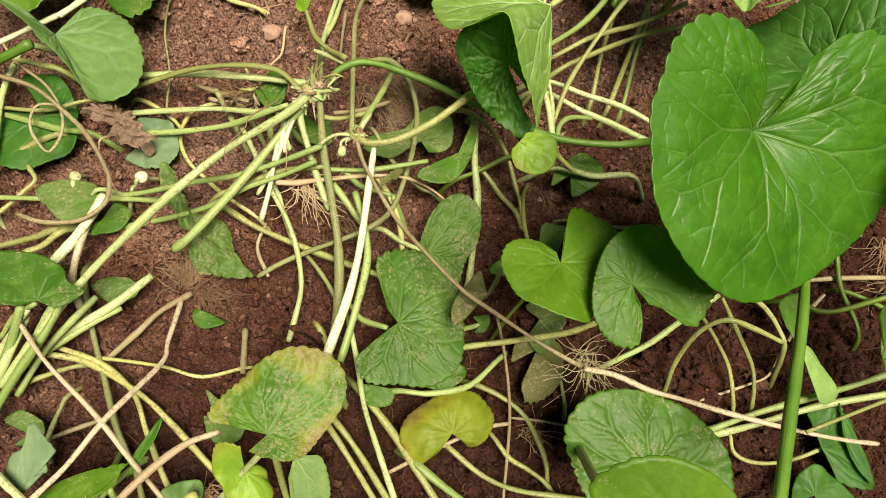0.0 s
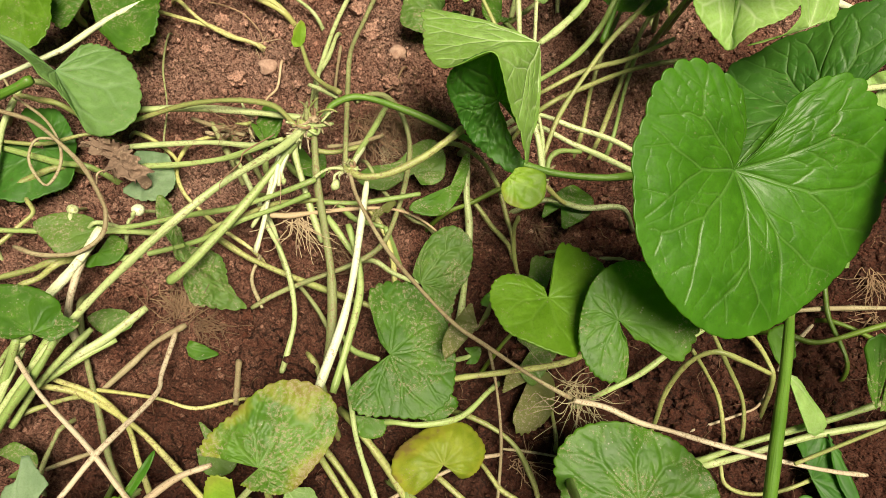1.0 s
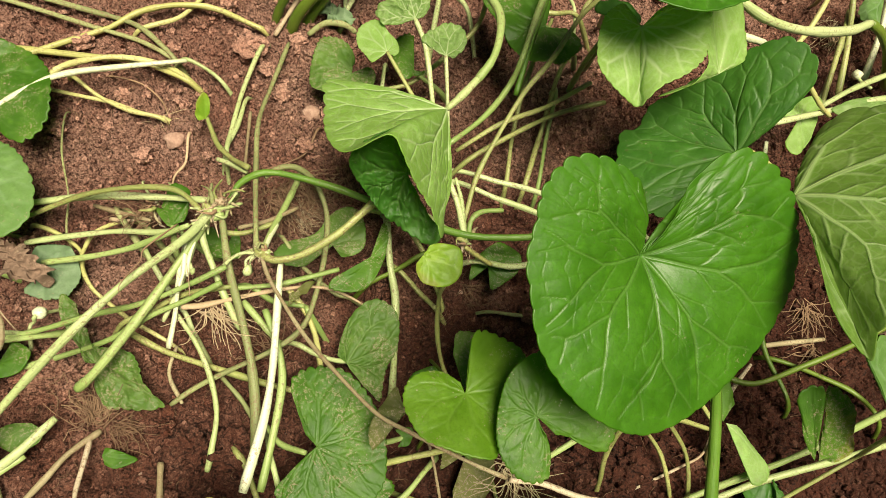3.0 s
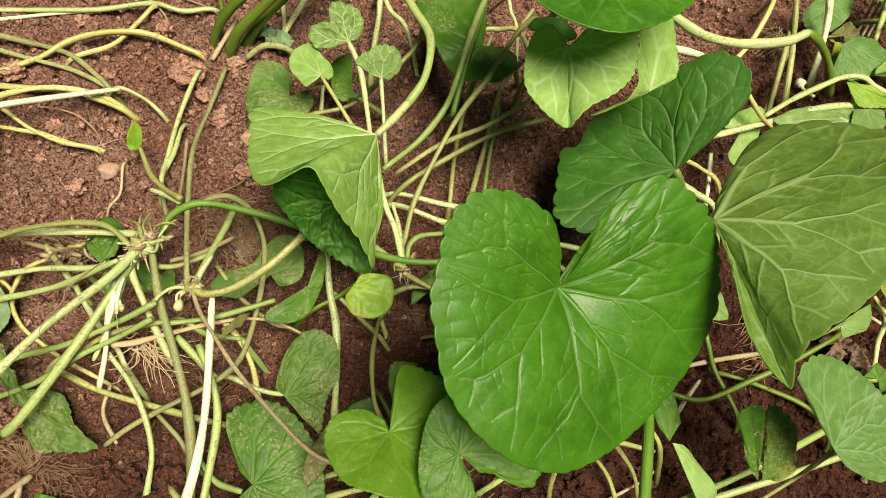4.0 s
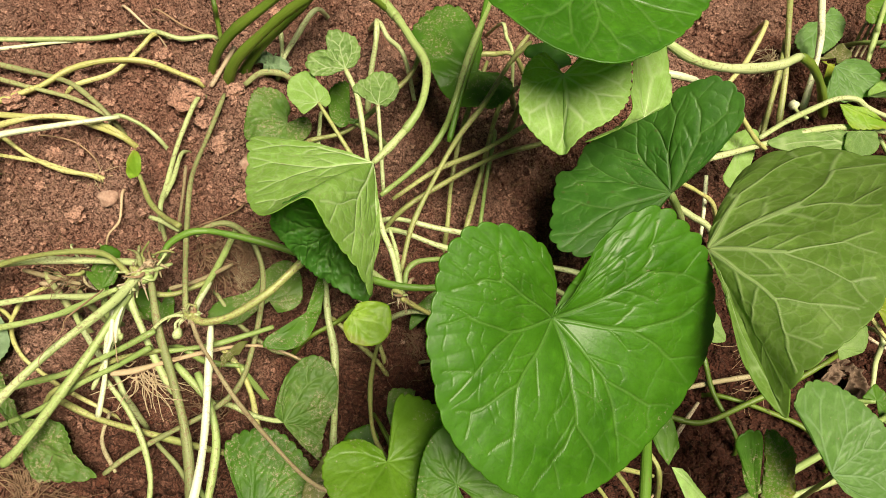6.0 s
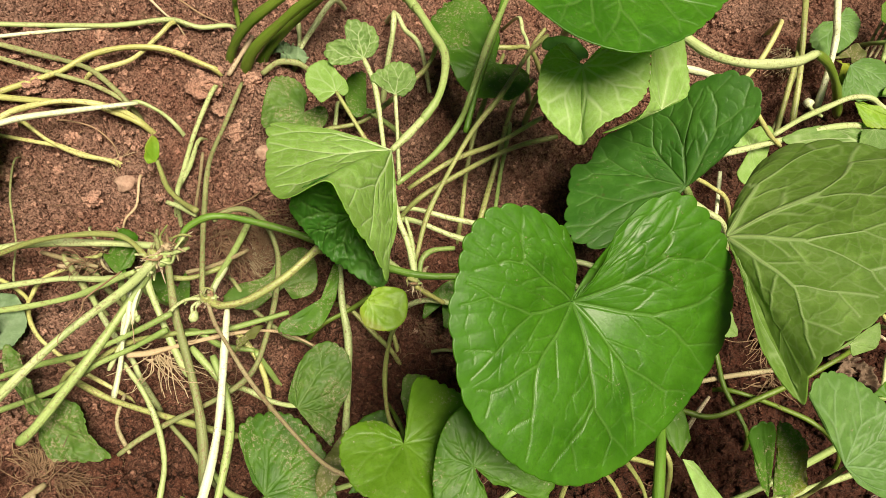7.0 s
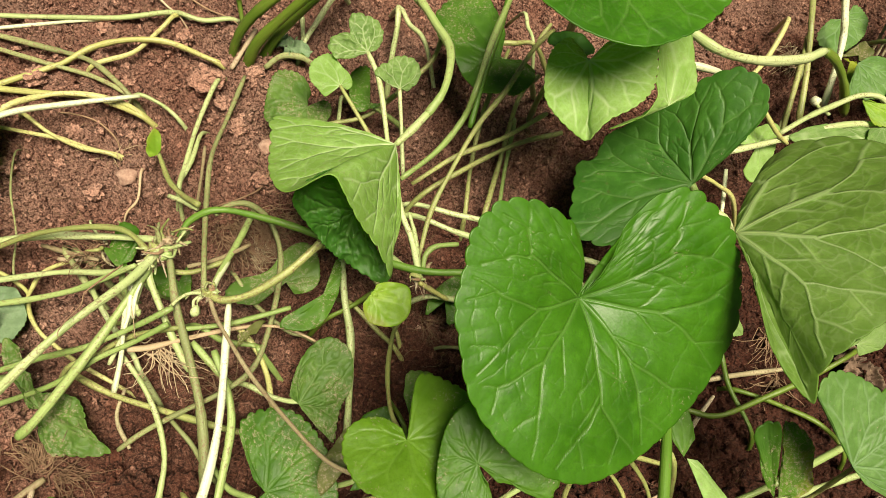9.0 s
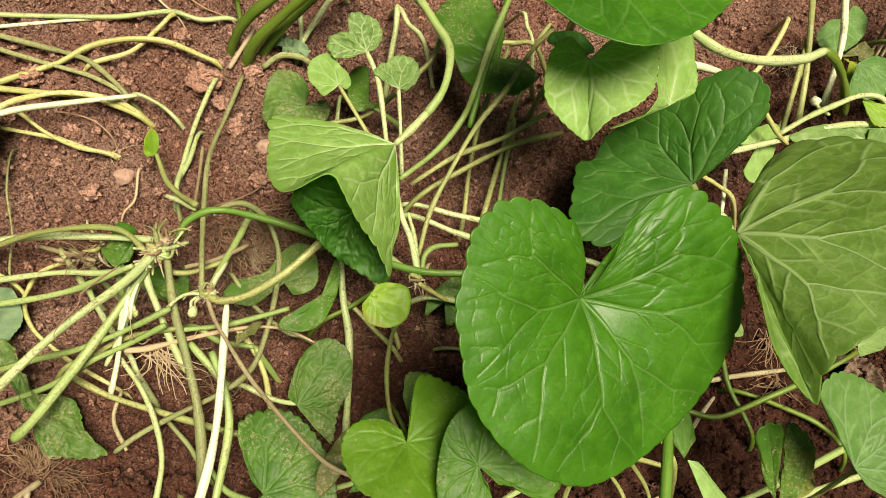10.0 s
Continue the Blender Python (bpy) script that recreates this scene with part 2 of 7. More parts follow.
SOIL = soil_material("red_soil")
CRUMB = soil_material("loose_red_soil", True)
STONE = stone_material()
LEAF = {
    "fresh": leaf_material("fresh_leaf", (0.037, 0.145, 0.007), (0.066, 0.214, 0.013), (0.20, 0.36, 0.10), rough=0.4, dust=0.05, net_tone=0.27, through=0.48),
    "bright": leaf_material("bright_leaf", (0.300, 0.475, 0.120), (0.400, 0.580, 0.200), (0.70, 0.80, 0.50), dust=0.35, rough=0.40, through=0.58, net_tone=0.7),
    "deep": leaf_material("deep_green_leaf", (0.034, 0.128, 0.016), (0.060, 0.180, 0.026), (0.15, 0.28, 0.08), rough=0.46, dust=0.1, spots=0.3, net_tone=0.38),
    "mid": leaf_material("mid_green_leaf", (0.048, 0.140, 0.012), (0.085, 0.200, 0.020), (0.13, 0.26, 0.06), dust=0.75, rough=0.45, net_tone=0.25),
    "soft": leaf_material("soft_green_leaf", (0.074, 0.176, 0.0098), (0.119, 0.238, 0.0209), (0.18, 0.31, 0.06), dust=0.55, rough=0.42, net_tone=0.4),
    "dusty": leaf_material("dusty_leaf", (0.075, 0.160, 0.026), (0.125, 0.220, 0.045), (0.20, 0.30, 0.10), dust=1.0, rough=0.5, net_tone=0.35),
    "pale": leaf_material("pale_underside_leaf", (0.142, 0.247, 0.0686), (0.209, 0.323, 0.0969), (0.46, 0.56, 0.30), rough=0.6, sunk=-1.0, dust=0.15, net_tone=0.9),
    "under": leaf_material("underside_leaf", (0.125, 0.225, 0.040), (0.180, 0.290, 0.068), (0.42, 0.54, 0.26), rough=0.5, sunk=-1.0, through=0.5, net_tone=0.6),
    "yellow": leaf_material("yellowing_leaf", (0.20, 0.27, 0.022), (0.30, 0.34, 0.035), (0.38, 0.42, 0.12), dust=0.3, yellow=0.7, rough=0.5),
    "patchy": leaf_material("patchy_leaf", (0.068, 0.171, 0.0168), (0.117, 0.243, 0.0268), (0.20, 0.34, 0.09), dust=1.0, yellow=0.5, rough=0.45, net_tone=0.3),
    "lime": leaf_material("lime_leaf", (0.20, 0.36, 0.035), (0.30, 0.46, 0.06), (0.42, 0.56, 0.16), yellow=0.25, dust=0.2, rough=0.42),
    "brown": leaf_material("browning_leaf", (0.10, 0.11, 0.035), (0.16, 0.16, 0.05), (0.22, 0.22, 0.09), dust=0.9, rough=0.6, spots=0.9),
    "dead": leaf_material("dead_leaf", (0.09, 0.055, 0.04), (0.20, 0.13, 0.095), (0.10, 0.07, 0.05), dust=0.5, rough=0.85, through=0.05),
    "teal": leaf_material("blue_green_leaf", (0.110, 0.225, 0.055), (0.170, 0.300, 0.095), (0.26, 0.40, 0.20), rough=0.45, dust=0.2),
    "grey": leaf_material("grey_green_leaf", (0.17, 0.26, 0.15), (0.25, 0.35, 0.21), (0.07, 0.13, 0.06), rough=0.55, dust=0.2, net_tone=0.7),
}
STALK = {
    "green": stalk_material("green_stalk", (0.190, 0.275, 0.080), (0.300, 0.385, 0.145), 0.5),
    "petiole": stalk_material("leaf_stalk_green", (0.060, 0.145, 0.014), (0.105, 0.205, 0.03), 0.1),
    "dark": stalk_material("dark_green_stalk", (0.06, 0.115, 0.012), (0.11, 0.17, 0.022), 0.3),
    "pale": stalk_material("pale_green_stalk", (0.325, 0.395, 0.170), (0.455, 0.515, 0.270), 0.6),
    "white": stalk_material("blanched_stalk", (0.520, 0.560, 0.350), (0.660, 0.690, 0.480), 0.5),
    "olive": stalk_material("olive_stalk", (0.200, 0.232, 0.075), (0.320, 0.340, 0.125), 0.75),
    "old": stalk_material("old_stalk", (0.180, 0.205, 0.085), (0.280, 0.310, 0.135), 0.85, 0.6),
    "brown": stalk_material("brown_runner", (0.23, 0.185, 0.105), (0.36, 0.31, 0.19), 0.8, 0.65),
    "twig": stalk_material("pinkish_dry_stalk", (0.36, 0.27, 0.18), (0.50, 0.42, 0.31), 0.7, 0.65),
    "yellow": stalk_material("yellow_stalk", (0.360, 0.355, 0.125), (0.500, 0.485, 0.215), 0.65),
    "root": stalk_material("rootlet", (0.16, 0.09, 0.055), (0.33, 0.21, 0.13), 0.5, 0.8),
    "fair": stalk_material("fair_rootlet", (0.42, 0.30, 0.19), (0.54, 0.42, 0.29), 0.4, 0.7),
}


def vein_material(name, c):
    m, t, p = nodes_of(name)
    w = Net(t)
    w.put(p.inputs["Base Color"], w.mix(w.noise(w.world(), 300, 3), c, tuple(x * 0.72 for x in c)))
    p.inputs["Roughness"].default_value = 0.6
    p.inputs["Specular IOR Level"].default_value = 0.3
    return m


VEIN_TINT = {
    "fresh": (0.085, 0.23, 0.035), "bright": (0.62, 0.74, 0.40), "deep": (0.085, 0.20, 0.05), "mid": (0.075, 0.18, 0.02), "dusty": (0.13, 0.22, 0.05), "soft": (0.13, 0.26, 0.03),
    "pale": (0.38, 0.48, 0.24), "under": (0.28, 0.38, 0.13), "yellow": (0.36, 0.38, 0.09), "patchy": (0.13, 0.24, 0.04), "lime": (0.40, 0.58, 0.12),
    "brown": (0.20, 0.19, 0.08), "dead": (0.20, 0.15, 0.11), "grey": (0.13, 0.20, 0.10), "teal": (0.14, 0.27, 0.11),
}
VEIN = {k: vein_material(k + "_vein", c) for k, c in VEIN_TINT.items()}


# ---- builders ----
def mesh_object(name, verts, faces, material, parent=None, uvs=None, smooth=True):
    """One mesh object, its origin at its thing's origin, or at the middle of its foot."""
    verts = np.asarray(verts, float)
    if parent is not None:
        base = np.array(parent["base"])
    else:
        base = np.array([verts[:, 0].mean(), verts[:, 1].mean(), verts[:, 2].min()])
    me = bpy.data.meshes.new(name)
    me.from_pydata((verts - base).tolist(), [], faces)
    if uvs is not None:
        layer = me.uv_layers.new(name="UVMap")
        idx = np.empty(len(me.loops), np.int32)
        me.loops.foreach_get("vertex_index", idx)
        layer.data.foreach_set("uv", np.asarray(uvs, np.float32)[idx].ravel())
    me.polygons.foreach_set("use_smooth", [smooth] * len(me.polygons))
    me.materials.append(material)
    ob = new(name, me)
    if parent is not None:
        ob.parent = parent
    else:
        ob.location = base
        ob["base"] = base.tolist()
    return ob


def plant(label, x, y, z=0.0, name="pennywort_plant"):
    """A rooted or uprooted plant: an Empty at its crown, in centimetres."""
    ob = new(name)
    ob.empty_display_size = 0.01
    ob.location = (x * CM, y * CM, z * CM)
    ob["base"] = [x * CM, y * CM, z * CM]
    return tagged(ob, label, "plant", "pennywort plants in the bed")


def spline(points, per=6):
    """A Catmull-Rom curve through points."""
    p = np.asarray(points, float)
    p = np.vstack([2 * p[0] - p[1], p, 2 * p[-1] - p[-2]])
    out = []
    for i in range(1, len(p) - 2):
        for s in np.arange(per) / per:
            out.append(0.5 * (2 * p[i] + (p[i + 1] - p[i - 1]) * s + (2 * p[i - 1] - 5 * p[i] + 4 * p[i + 1] - p[i + 2]) * s * s + (3 * p[i] - p[i - 1] - 3 * p[i + 1] + p[i + 2]) * s**3))
    return np.array(out + [p[-2]])


chance = np.random.default_rng(7)


def tube(points, r0, r1, sides=8, per=6, rough=0.07):
    """Verts, faces and UVs of a slightly uneven tube, capped at both ends. All in metres."""
    c = spline(points, per)
    n = len(c)
    tan = np.gradient(c, axis=0)
    tan /= np.linalg.norm(tan, axis=1)[:, None] + 1e-12
    side = np.cross(tan[0], (0.31, 0.2, 0.93))
    side /= np.linalg.norm(side)
    rad = np.linspace(r0, r1, n) * (1 + 1.3 * rough * np.sin(np.linspace(0, 2.2 * len(points), n) + chance.uniform(0, 6)) + rough * chance.standard_normal(n).clip(-1.5, 1.5) * 0.7)
    rad[0], rad[-1] = 0.85 * rad[0], 0.8 * rad[-1]
    run = np.r_[0, np.cumsum(np.linalg.norm(np.diff(c, axis=0), axis=1))] * 100
    ang = np.linspace(0, 2 * np.pi, sides, endpoint=False)
    wob = 1 + 0.06 * np.cos(3 * ang + chance.uniform(0, 6))
    verts, uvs = [], []
    for i in range(n):
        side = side - tan[i] * (side @ tan[i])
        side /= np.linalg.norm(side)
        up = np.cross(tan[i], side)
        verts.append(c[i] + rad[i] * wob[:, None] * (np.cos(ang)[:, None] * side + np.sin(ang)[:, None] * up))
        uvs.append(np.c_[np.abs(ang / np.pi - 1), np.full(sides, run[i])])
    faces = [(i * sides + k, i * sides + (k + 1) % sides, (i + 1) * sides + (k + 1) % sides, (i + 1) * sides + k) for i in range(n - 1) for k in range(sides)]
    verts = np.vstack(verts)
    faces += [tuple(range(sides - 1, -1, -1)), tuple((n - 1) * sides + k for k in range(sides))]
    return verts, faces, np.vstack(uvs)


STALK_LABEL = {
    "green": "fresh green pennywort stalk lying over red soil",
    "petiole": "sturdy fresh green leaf stalk rising from the bed",
    "dark": "dark green pennywort stalk lying over red soil",
    "pale": "pale green cut pennywort stalk lying on the tangle",
    "white": "blanched whitish cut pennywort stalk with torn end",
    "olive": "olive green dirt-speckled pennywort stalk on red soil",
    "old": "old grey-green limp pennywort stalk on red soil",
    "brown": "brown withered pennywort runner across the bed",
    "twig": "dry pinkish-brown bare stalk lying on the bed",
    "yellow": "yellowish cut pennywort stalk lying on red soil",
    "root": "thin brown root lying on red soil",
    "fair": "thin pale root lying on red soil",
}


def stalk(owner, kind, r0, r1, *points):
    """A stalk through points in centimetres, its radii in millimetres. It is a part of owner, or a loose thing."""
    if kind in ("root", "fair"):
        r1 = 0.4 * r1
    p = np.array(points, float)
    if owner is None and kind not in ("white", "twig", "brown"):
        for end, back in ((0, 1), (-1, -2)):
            if p[end, 2] < 2.3:
                way = (p[end] - p[back]) * (1, 1, 0)
                way = way / (np.linalg.norm(way) + 1e-9)
                tip = p[end] + way * (0.25 + 0.45 * (p[end, 2] + 0.7)) - (0, 0, p[end, 2] + 0.7)
                p = np.vstack([tip, p]) if end == 0 else np.vstack([p, tip])
    v, f, uv = tube(p * CM, r0 * 0.00086, r1 * 0.00086, 10 if r0 > 1.6 else 7)
    if owner is not None:
        return mesh_object("root" if kind in ("root", "fair") else "stalk", v, f, STALK[kind], owner, uv)
    ob = mesh_object("thin_root" if kind in ("root", "fair") else "cut_stalk", v, f, STALK[kind], None, uv)
    return tagged(ob, STALK_LABEL[kind], "root" if kind in ("root", "fair") else "stalk", "loose stalks on the bed")


LEAF_LABEL = {
    "fresh": "glossy fresh green round pennywort leaf", "bright": "bright light green pennywort leaf with scalloped edge",
    "deep": "deep green shaded pennywort leaf", "mid": "mid green pennywort leaf with toothed edge",
    "soft": "light green pennywort leaf with fine veins",
    "dusty": "green pennywort leaf covered with soil dust", "pale": "pale underside of an overturned pennywort leaf",
    "under": "matt green leaf underside with raised veins", "yellow": "yellowing curled pennywort leaf on red soil",
    "patchy": "green pennywort leaf with yellow and brown patches", "lime": "small lime yellow pennywort leaf",
    "brown": "browning spotted pennywort leaf on red soil", "dead": "dead shrivelled brown leaf on the stalks",
    "teal": "blue-green toothed leaf low over the soil",
    "grey": "grey-green lobed leaf lying on the bed",
}


def venation(span, size):
    """Main veins, their forks and the cross veins on the flat leaf (radius 1, the stalk at the origin): a list of (rank, points)."""
    out = []
    polar = lambda q: np.array([(x * np.cos(y), x * np.sin(y)) for x, y in q])  # noqa: E731
    most = span[-1] - 0.16
    count = max(3, int(round(2 * most / 0.66)) + 1)
    gap = 2 * most / (count - 1)
    knees = []
    for c in range(count):
        a0 = -most + gap * c + chance.normal(0, 0.05)
        bend = chance.normal(0, 0.12) + 0.10 * a0 / max(most, 0.1)
        at = lambda x: a0 + bend * (x - 0.15) ** 2  # noqa: E731
        fork = chance.uniform(0.42, 0.6)
        out.append((0, polar([(x, at(x) + 0.012 * np.sin(19 * x + c)) for x in np.linspace(0, fork, 8)])))
        for way in (-1, 1):
            lean = gap * chance.uniform(0.2, 0.34)
            r1 = chance.uniform(0.74, 0.84)
            a1 = at(fork) + way * lean
            run = np.linspace(0, 1, 6)
            out.append((1, polar([(fork + (r1 - fork) * x, at(fork) + way * lean * x ** 0.8 + 0.01 * np.sin(6 * x + c)) for x in run])))
            knees.append((c, way, r1, a1, fork, at(fork)))
            for w2 in (-1, 1):
                a2 = a1 + w2 * gap * chance.uniform(0.09, 0.17)
                r2 = chance.uniform(0.9, 0.97)
                out.append((2, polar([(r1, a1), (0.5 * (r1 + r2), 0.35 * a1 + 0.65 * a2), (r2, a2)])))
            if size > 0.012:
                start = chance.uniform(0.2, 0.32)
                while start < fork - 0.06:
                    reach = start + chance.uniform(0.12, 0.2)
                    tip = at(start) + way * gap * chance.uniform(0.34, 0.46)
                    out.append((2, polar([(start + (reach - start) * x, at(start) + (tip - at(start)) * x ** 0.75) for x in np.linspace(0, 1, 5)])))
                    if size > 0.018:
                        out.append((3, polar([(reach, tip), (reach + 0.07, tip + way * 0.05), (reach + 0.13, tip + way * 0.03)])))
                        out.append((3, polar([(reach, tip), (reach + 0.08, tip - way * 0.07), (reach + 0.10, tip - way * 0.16)])))
                    start += chance.uniform(0.12, 0.2)
    if size > 0.012:
        for one, two in zip(knees[:-1], knees[1:]):
            if two[0] == one[0] + 1:
                mid = (0.5 * (one[2] + two[2]) - chance.uniform(0.02, 0.08), 0.5 * (one[3] + two[3]))
                out.append((3, polar([(one[2] * 0.93, one[3]), mid, (two[2] * 0.93, two[3])])))
                out.append((3, polar([mid, (mid[0] + 0.08, mid[1] + 0.02), (0.93, mid[1] + chance.normal(0, 0.03))])))
            else:
                for r0 in (0.66, 0.74, 0.86):
                    r0 = r0 + chance.uniform(-0.03, 0.03)
                    mid = 0.5 * (one[3] + two[3])
                    f = min(1.0, max(0.2, (r0 - one[4]) / (one[2] - one[4])))
                    out.append((3, polar([(r0, mid - f * (mid - one[3])), (r0 + 0.035, mid + chance.normal(0, 0.02)), (r0 + 0.01, mid + f * (two[3] - mid))])))
    return out


VEIN_DEPTH = (1.0, 0.8, 0.55, 0.3)
VEIN_TONE = (1.0, 0.85, 0.6, 0.38)
VEIN_WIDTH = (0.0115, 0.0085, 0.0065, 0.005)


def vein_field(flat, paths, turn, out):
    """How close each place of the flat leaf lies to a vein: a soft valley and a narrow line, both 0 to 1."""
    valley, line = np.zeros(flat.shape[:2]), np.zeros(flat.shape[:2])
    away = np.linalg.norm(flat, axis=2)
    coarse = max(turn, out)
    for rank, pts in paths:
        low, high = pts.min(0) - 0.16, pts.max(0) + 0.16
        near = ((flat > low) & (flat < high)).all(2)
        if not near.any():
            continue
        spot = flat[near]
        d = np.full(len(spot), 9.0)
        for p, q in zip(pts[:-1], pts[1:]):
            e = q - p
            k = np.clip(((spot - p) @ e) / (e @ e + 1e-9), 0, 1)
            d = np.minimum(d, np.linalg.norm(spot - p - k[:, None] * e, axis=1))
        soft = VEIN_DEPTH[rank] * (0.55 * np.exp(-((d / 0.055) ** 2)) + 0.45 * np.exp(-((d / max(0.02, 1.2 * coarse)) ** 2)))
        valley[near] = np.maximum(valley[near], soft)
        wide = np.maximum(VEIN_WIDTH[rank] * (1.6 - 1.05 * away[near]), 1.15 * (turn if rank < 2 else coarse))
        line[near] = np.maximum(line[near], VEIN_TONE[rank] * np.exp(-((d / wide) ** 2)))
    return valley, line


def blade(owner, kind, joint, *rim, dome=0.0, wave=0.05, teeth=52, fine=1.0, curl=0.0, crumple=0.0, relief=1.0, foot=True, sway=0.018, notch=0.16, bite=0.0, label=""):
    """A round notched leaf: the stalk joins at joint, rim runs round the margin from one lobe of the notch to the other (centimetres).
    dome lifts the middle of each spoke, wave ripples the margin, curl bends the margin down, relief sets how deep the veins lie,
    sway makes the outline uneven, notch draws in the two lobes' ends, bite deepens the teeth."""
    j = np.array(joint) * CM
    spokes = np.array(rim) * CM - j
    size = np.linalg.norm(spokes, axis=1).mean()
    na = int(max(80, min(820, size / CM * 62 * fine)))
    nr = int(max(9, min(110, size / CM * 11 * fine)))
    unit = spokes / np.linalg.norm(spokes, axis=1)[:, None]
    step = np.arccos(np.clip((unit[1:] * unit[:-1]).sum(1), -1, 1))
    ang = np.r_[0, np.cumsum(step)]
    ang = ang - ang[-1] / 2
    ang *= min(1.0, 5.9 / max(ang[-1] - ang[0], 1e-3))
    s = spline(spokes, 16)
    sa = np.interp(np.linspace(0, len(rim) - 1, len(s)), np.arange(len(rim)), ang)
    span = np.linspace(sa[0], sa[-1], na)
    rimv = np.stack([np.interp(span, sa, s[:, i]) for i in range(3)], 1)
    phase, ph2 = chance.uniform(0, 6.28), chance.uniform(0, 6.28)
    tooth = np.abs(np.sin(span * teeth / 2.2 + phase + 0.7 * np.sin(3 * span))) ** 0.6
    edge = np.minimum(1, np.minimum(span - span[0], span[-1] - span) / 0.22)
    rimv = rimv * (1 + (bite + (0.005 if size > 0.03 else 0.02) + 0.06 * (np.abs(span) / np.abs(span).max()) ** 2.2) * (tooth - 0.65) + sway * np.sin(span * 5 + ph2) - notch * (1 - edge)[:, None].ravel() ** 2)[:, None]
    if crumple > 0.15:
        rimv = rimv * (1 + 0.22 * waves(span * 2.5, span * 0 + 3, 0.3, ph2))[:, None]
    r = (np.arange(nr + 1) / nr) ** 0.85
    grid = r[:, None, None] * rimv[None]
    da = np.gradient(grid, axis=1)
    dr = np.gradient(grid, axis=0)
    nor = np.cross(dr, da)
    nor[0] = nor[1:].mean((0, 1))
    mean = nor[1:].mean((0, 1))
    nor /= np.linalg.norm(nor, axis=2)[..., None] + 1e-12
    if mean[2] < 0:
        nor = -nor
    lift = dome * np.linalg.norm(rimv, axis=1)[None] * np.sin(np.pi * r**0.8)[:, None] + wave * size * (r**3)[:, None] * (np.sin(4 * span + phase) + 0.6 * np.sin(9 * span + ph2))[None] - curl * size * (r**4)[:, None]
    paths = [] if kind == "dead" else venation(span, size)
    flat = np.stack([r[:, None] * np.cos(span)[None], r[:, None] * np.sin(span)[None]], 2)
    depth, mask = vein_field(flat, paths, span[1] - span[0], 1 / nr)
    side = -1.0 if kind in ("under", "pale", "grey") else 1.0
    lift = lift + side * relief * size * (0.005 + 0.007 * np.sin(np.pi * r)[:, None]) * (1 - depth)
    kk = np.sin(span[None] * 11 + 9 * r[:, None] + phase) * np.sin(17 * r[:, None] + 3 * span[None] + ph2)
    lift = lift + 0.003 * size * kk * np.sin(np.pi * r)[:, None]
    lift = lift + 0.012 * size * (waves(flat[..., 0] + 7, flat[..., 1] + 7, 0.42, phase) + 0.4 * waves(flat[..., 0] + 7, flat[..., 1] + 7, 0.17, ph2)) * np.minimum(1, 3 * r)[:, None]
    if crumple:
        at_x, at_y = grid[..., 0] / CM + 40 * phase, grid[..., 1] / CM
        lift = lift + crumple * CM * (waves(at_x, at_y, 0.6, phase) + 1.2 * (0.5 - 2 * np.abs(waves(at_x, at_y, 0.45, ph2))) + 0.8 * (0.5 - 2 * np.abs(waves(at_x, at_y, 0.2, phase + 3)))) * np.minimum(1, 3 * r)[:, None]
    grid = grid + nor * lift[..., None] + j
    thick = 0.00016
    top, low = (grid + nor * thick).reshape(-1, 3), (grid - nor * thick).reshape(-1, 3)
    uv = np.stack([0.5 + 0.5 * r[:, None] * np.cos(span)[None], 0.5 + 0.5 * r[:, None] * np.sin(span)[None]], 2).reshape(-1, 2)
    n = len(top)
    i, k = (q.ravel() for q in np.meshgrid(np.arange(1, nr), np.arange(na - 1), indexing="ij"))
    quads = np.stack([i * na + k, (i + 1) * na + k, (i + 1) * na + k + 1, i * na + k + 1], 1)
    k = np.arange(na - 1)
    fan = np.stack([0 * k, na + k, na + k + 1], 1)
    hem = np.stack([nr * na + k, n + nr * na + k, n + nr * na + k + 1, nr * na + k + 1], 1)
    i = np.arange(1, nr)
    ends = [np.stack([i * na + c, (i + 1) * na + c, n + (i + 1) * na + c, n + i * na + c], 1) for c in (0, na - 1)]
    faces = np.vstack([quads, n + quads[:, ::-1], hem, *ends]).tolist() + np.vstack([fan, n + fan[:, ::-1]]).tolist()
    if mean[2] < 0:
        faces = [q[::-1] for q in faces]
    thing = owner
    if owner is None:
        thing = new("pennywort_leaf")
        thing.empty_display_size = 0.01
        thing.location, thing["base"] = j, j.tolist()
        tagged(thing, label or LEAF_LABEL[kind], "leaf", "pennywort leaves over the bed")
    ob = mesh_object("leaf" if owner else "blade", np.vstack([top, low]), faces, LEAF[kind], thing, np.vstack([uv, uv]))
    layer = ob.data.attributes.new("vein", "FLOAT", "POINT")
    layer.data.foreach_set("value", np.tile((mask * min(1.0, 0.45 + 0.7 * relief) * min(1.0, 0.03 * nr)).ravel(), 2).astype(np.float32))
    if owner is not None:
        tagged(ob, label or LEAF_LABEL[kind])
    ob["base"] = thing["base"]
    # main veins, half sunk in the blade
    face = 1.0 if nor[:, :, 2].mean() > 0 else -1.0
    both = grid + nor * (face * 0.00014)

    def on_blade(rr, aa):
        i = np.interp(rr, r, np.arange(nr + 1))
        c = np.interp(aa, span, np.arange(na))
        i0, c0 = min(int(i), nr - 1), min(int(c), na - 2)
        fi, fc = i - i0, c - c0
        return (both[i0, c0] * (1 - fi) + both[i0 + 1, c0] * fi) * (1 - fc) + (both[i0, c0 + 1] * (1 - fi) + both[i0 + 1, c0 + 1] * fi) * fc

    vr = (0.00005 + 0.0042 * size) * min(1.0, 0.4 + 0.6 * relief)
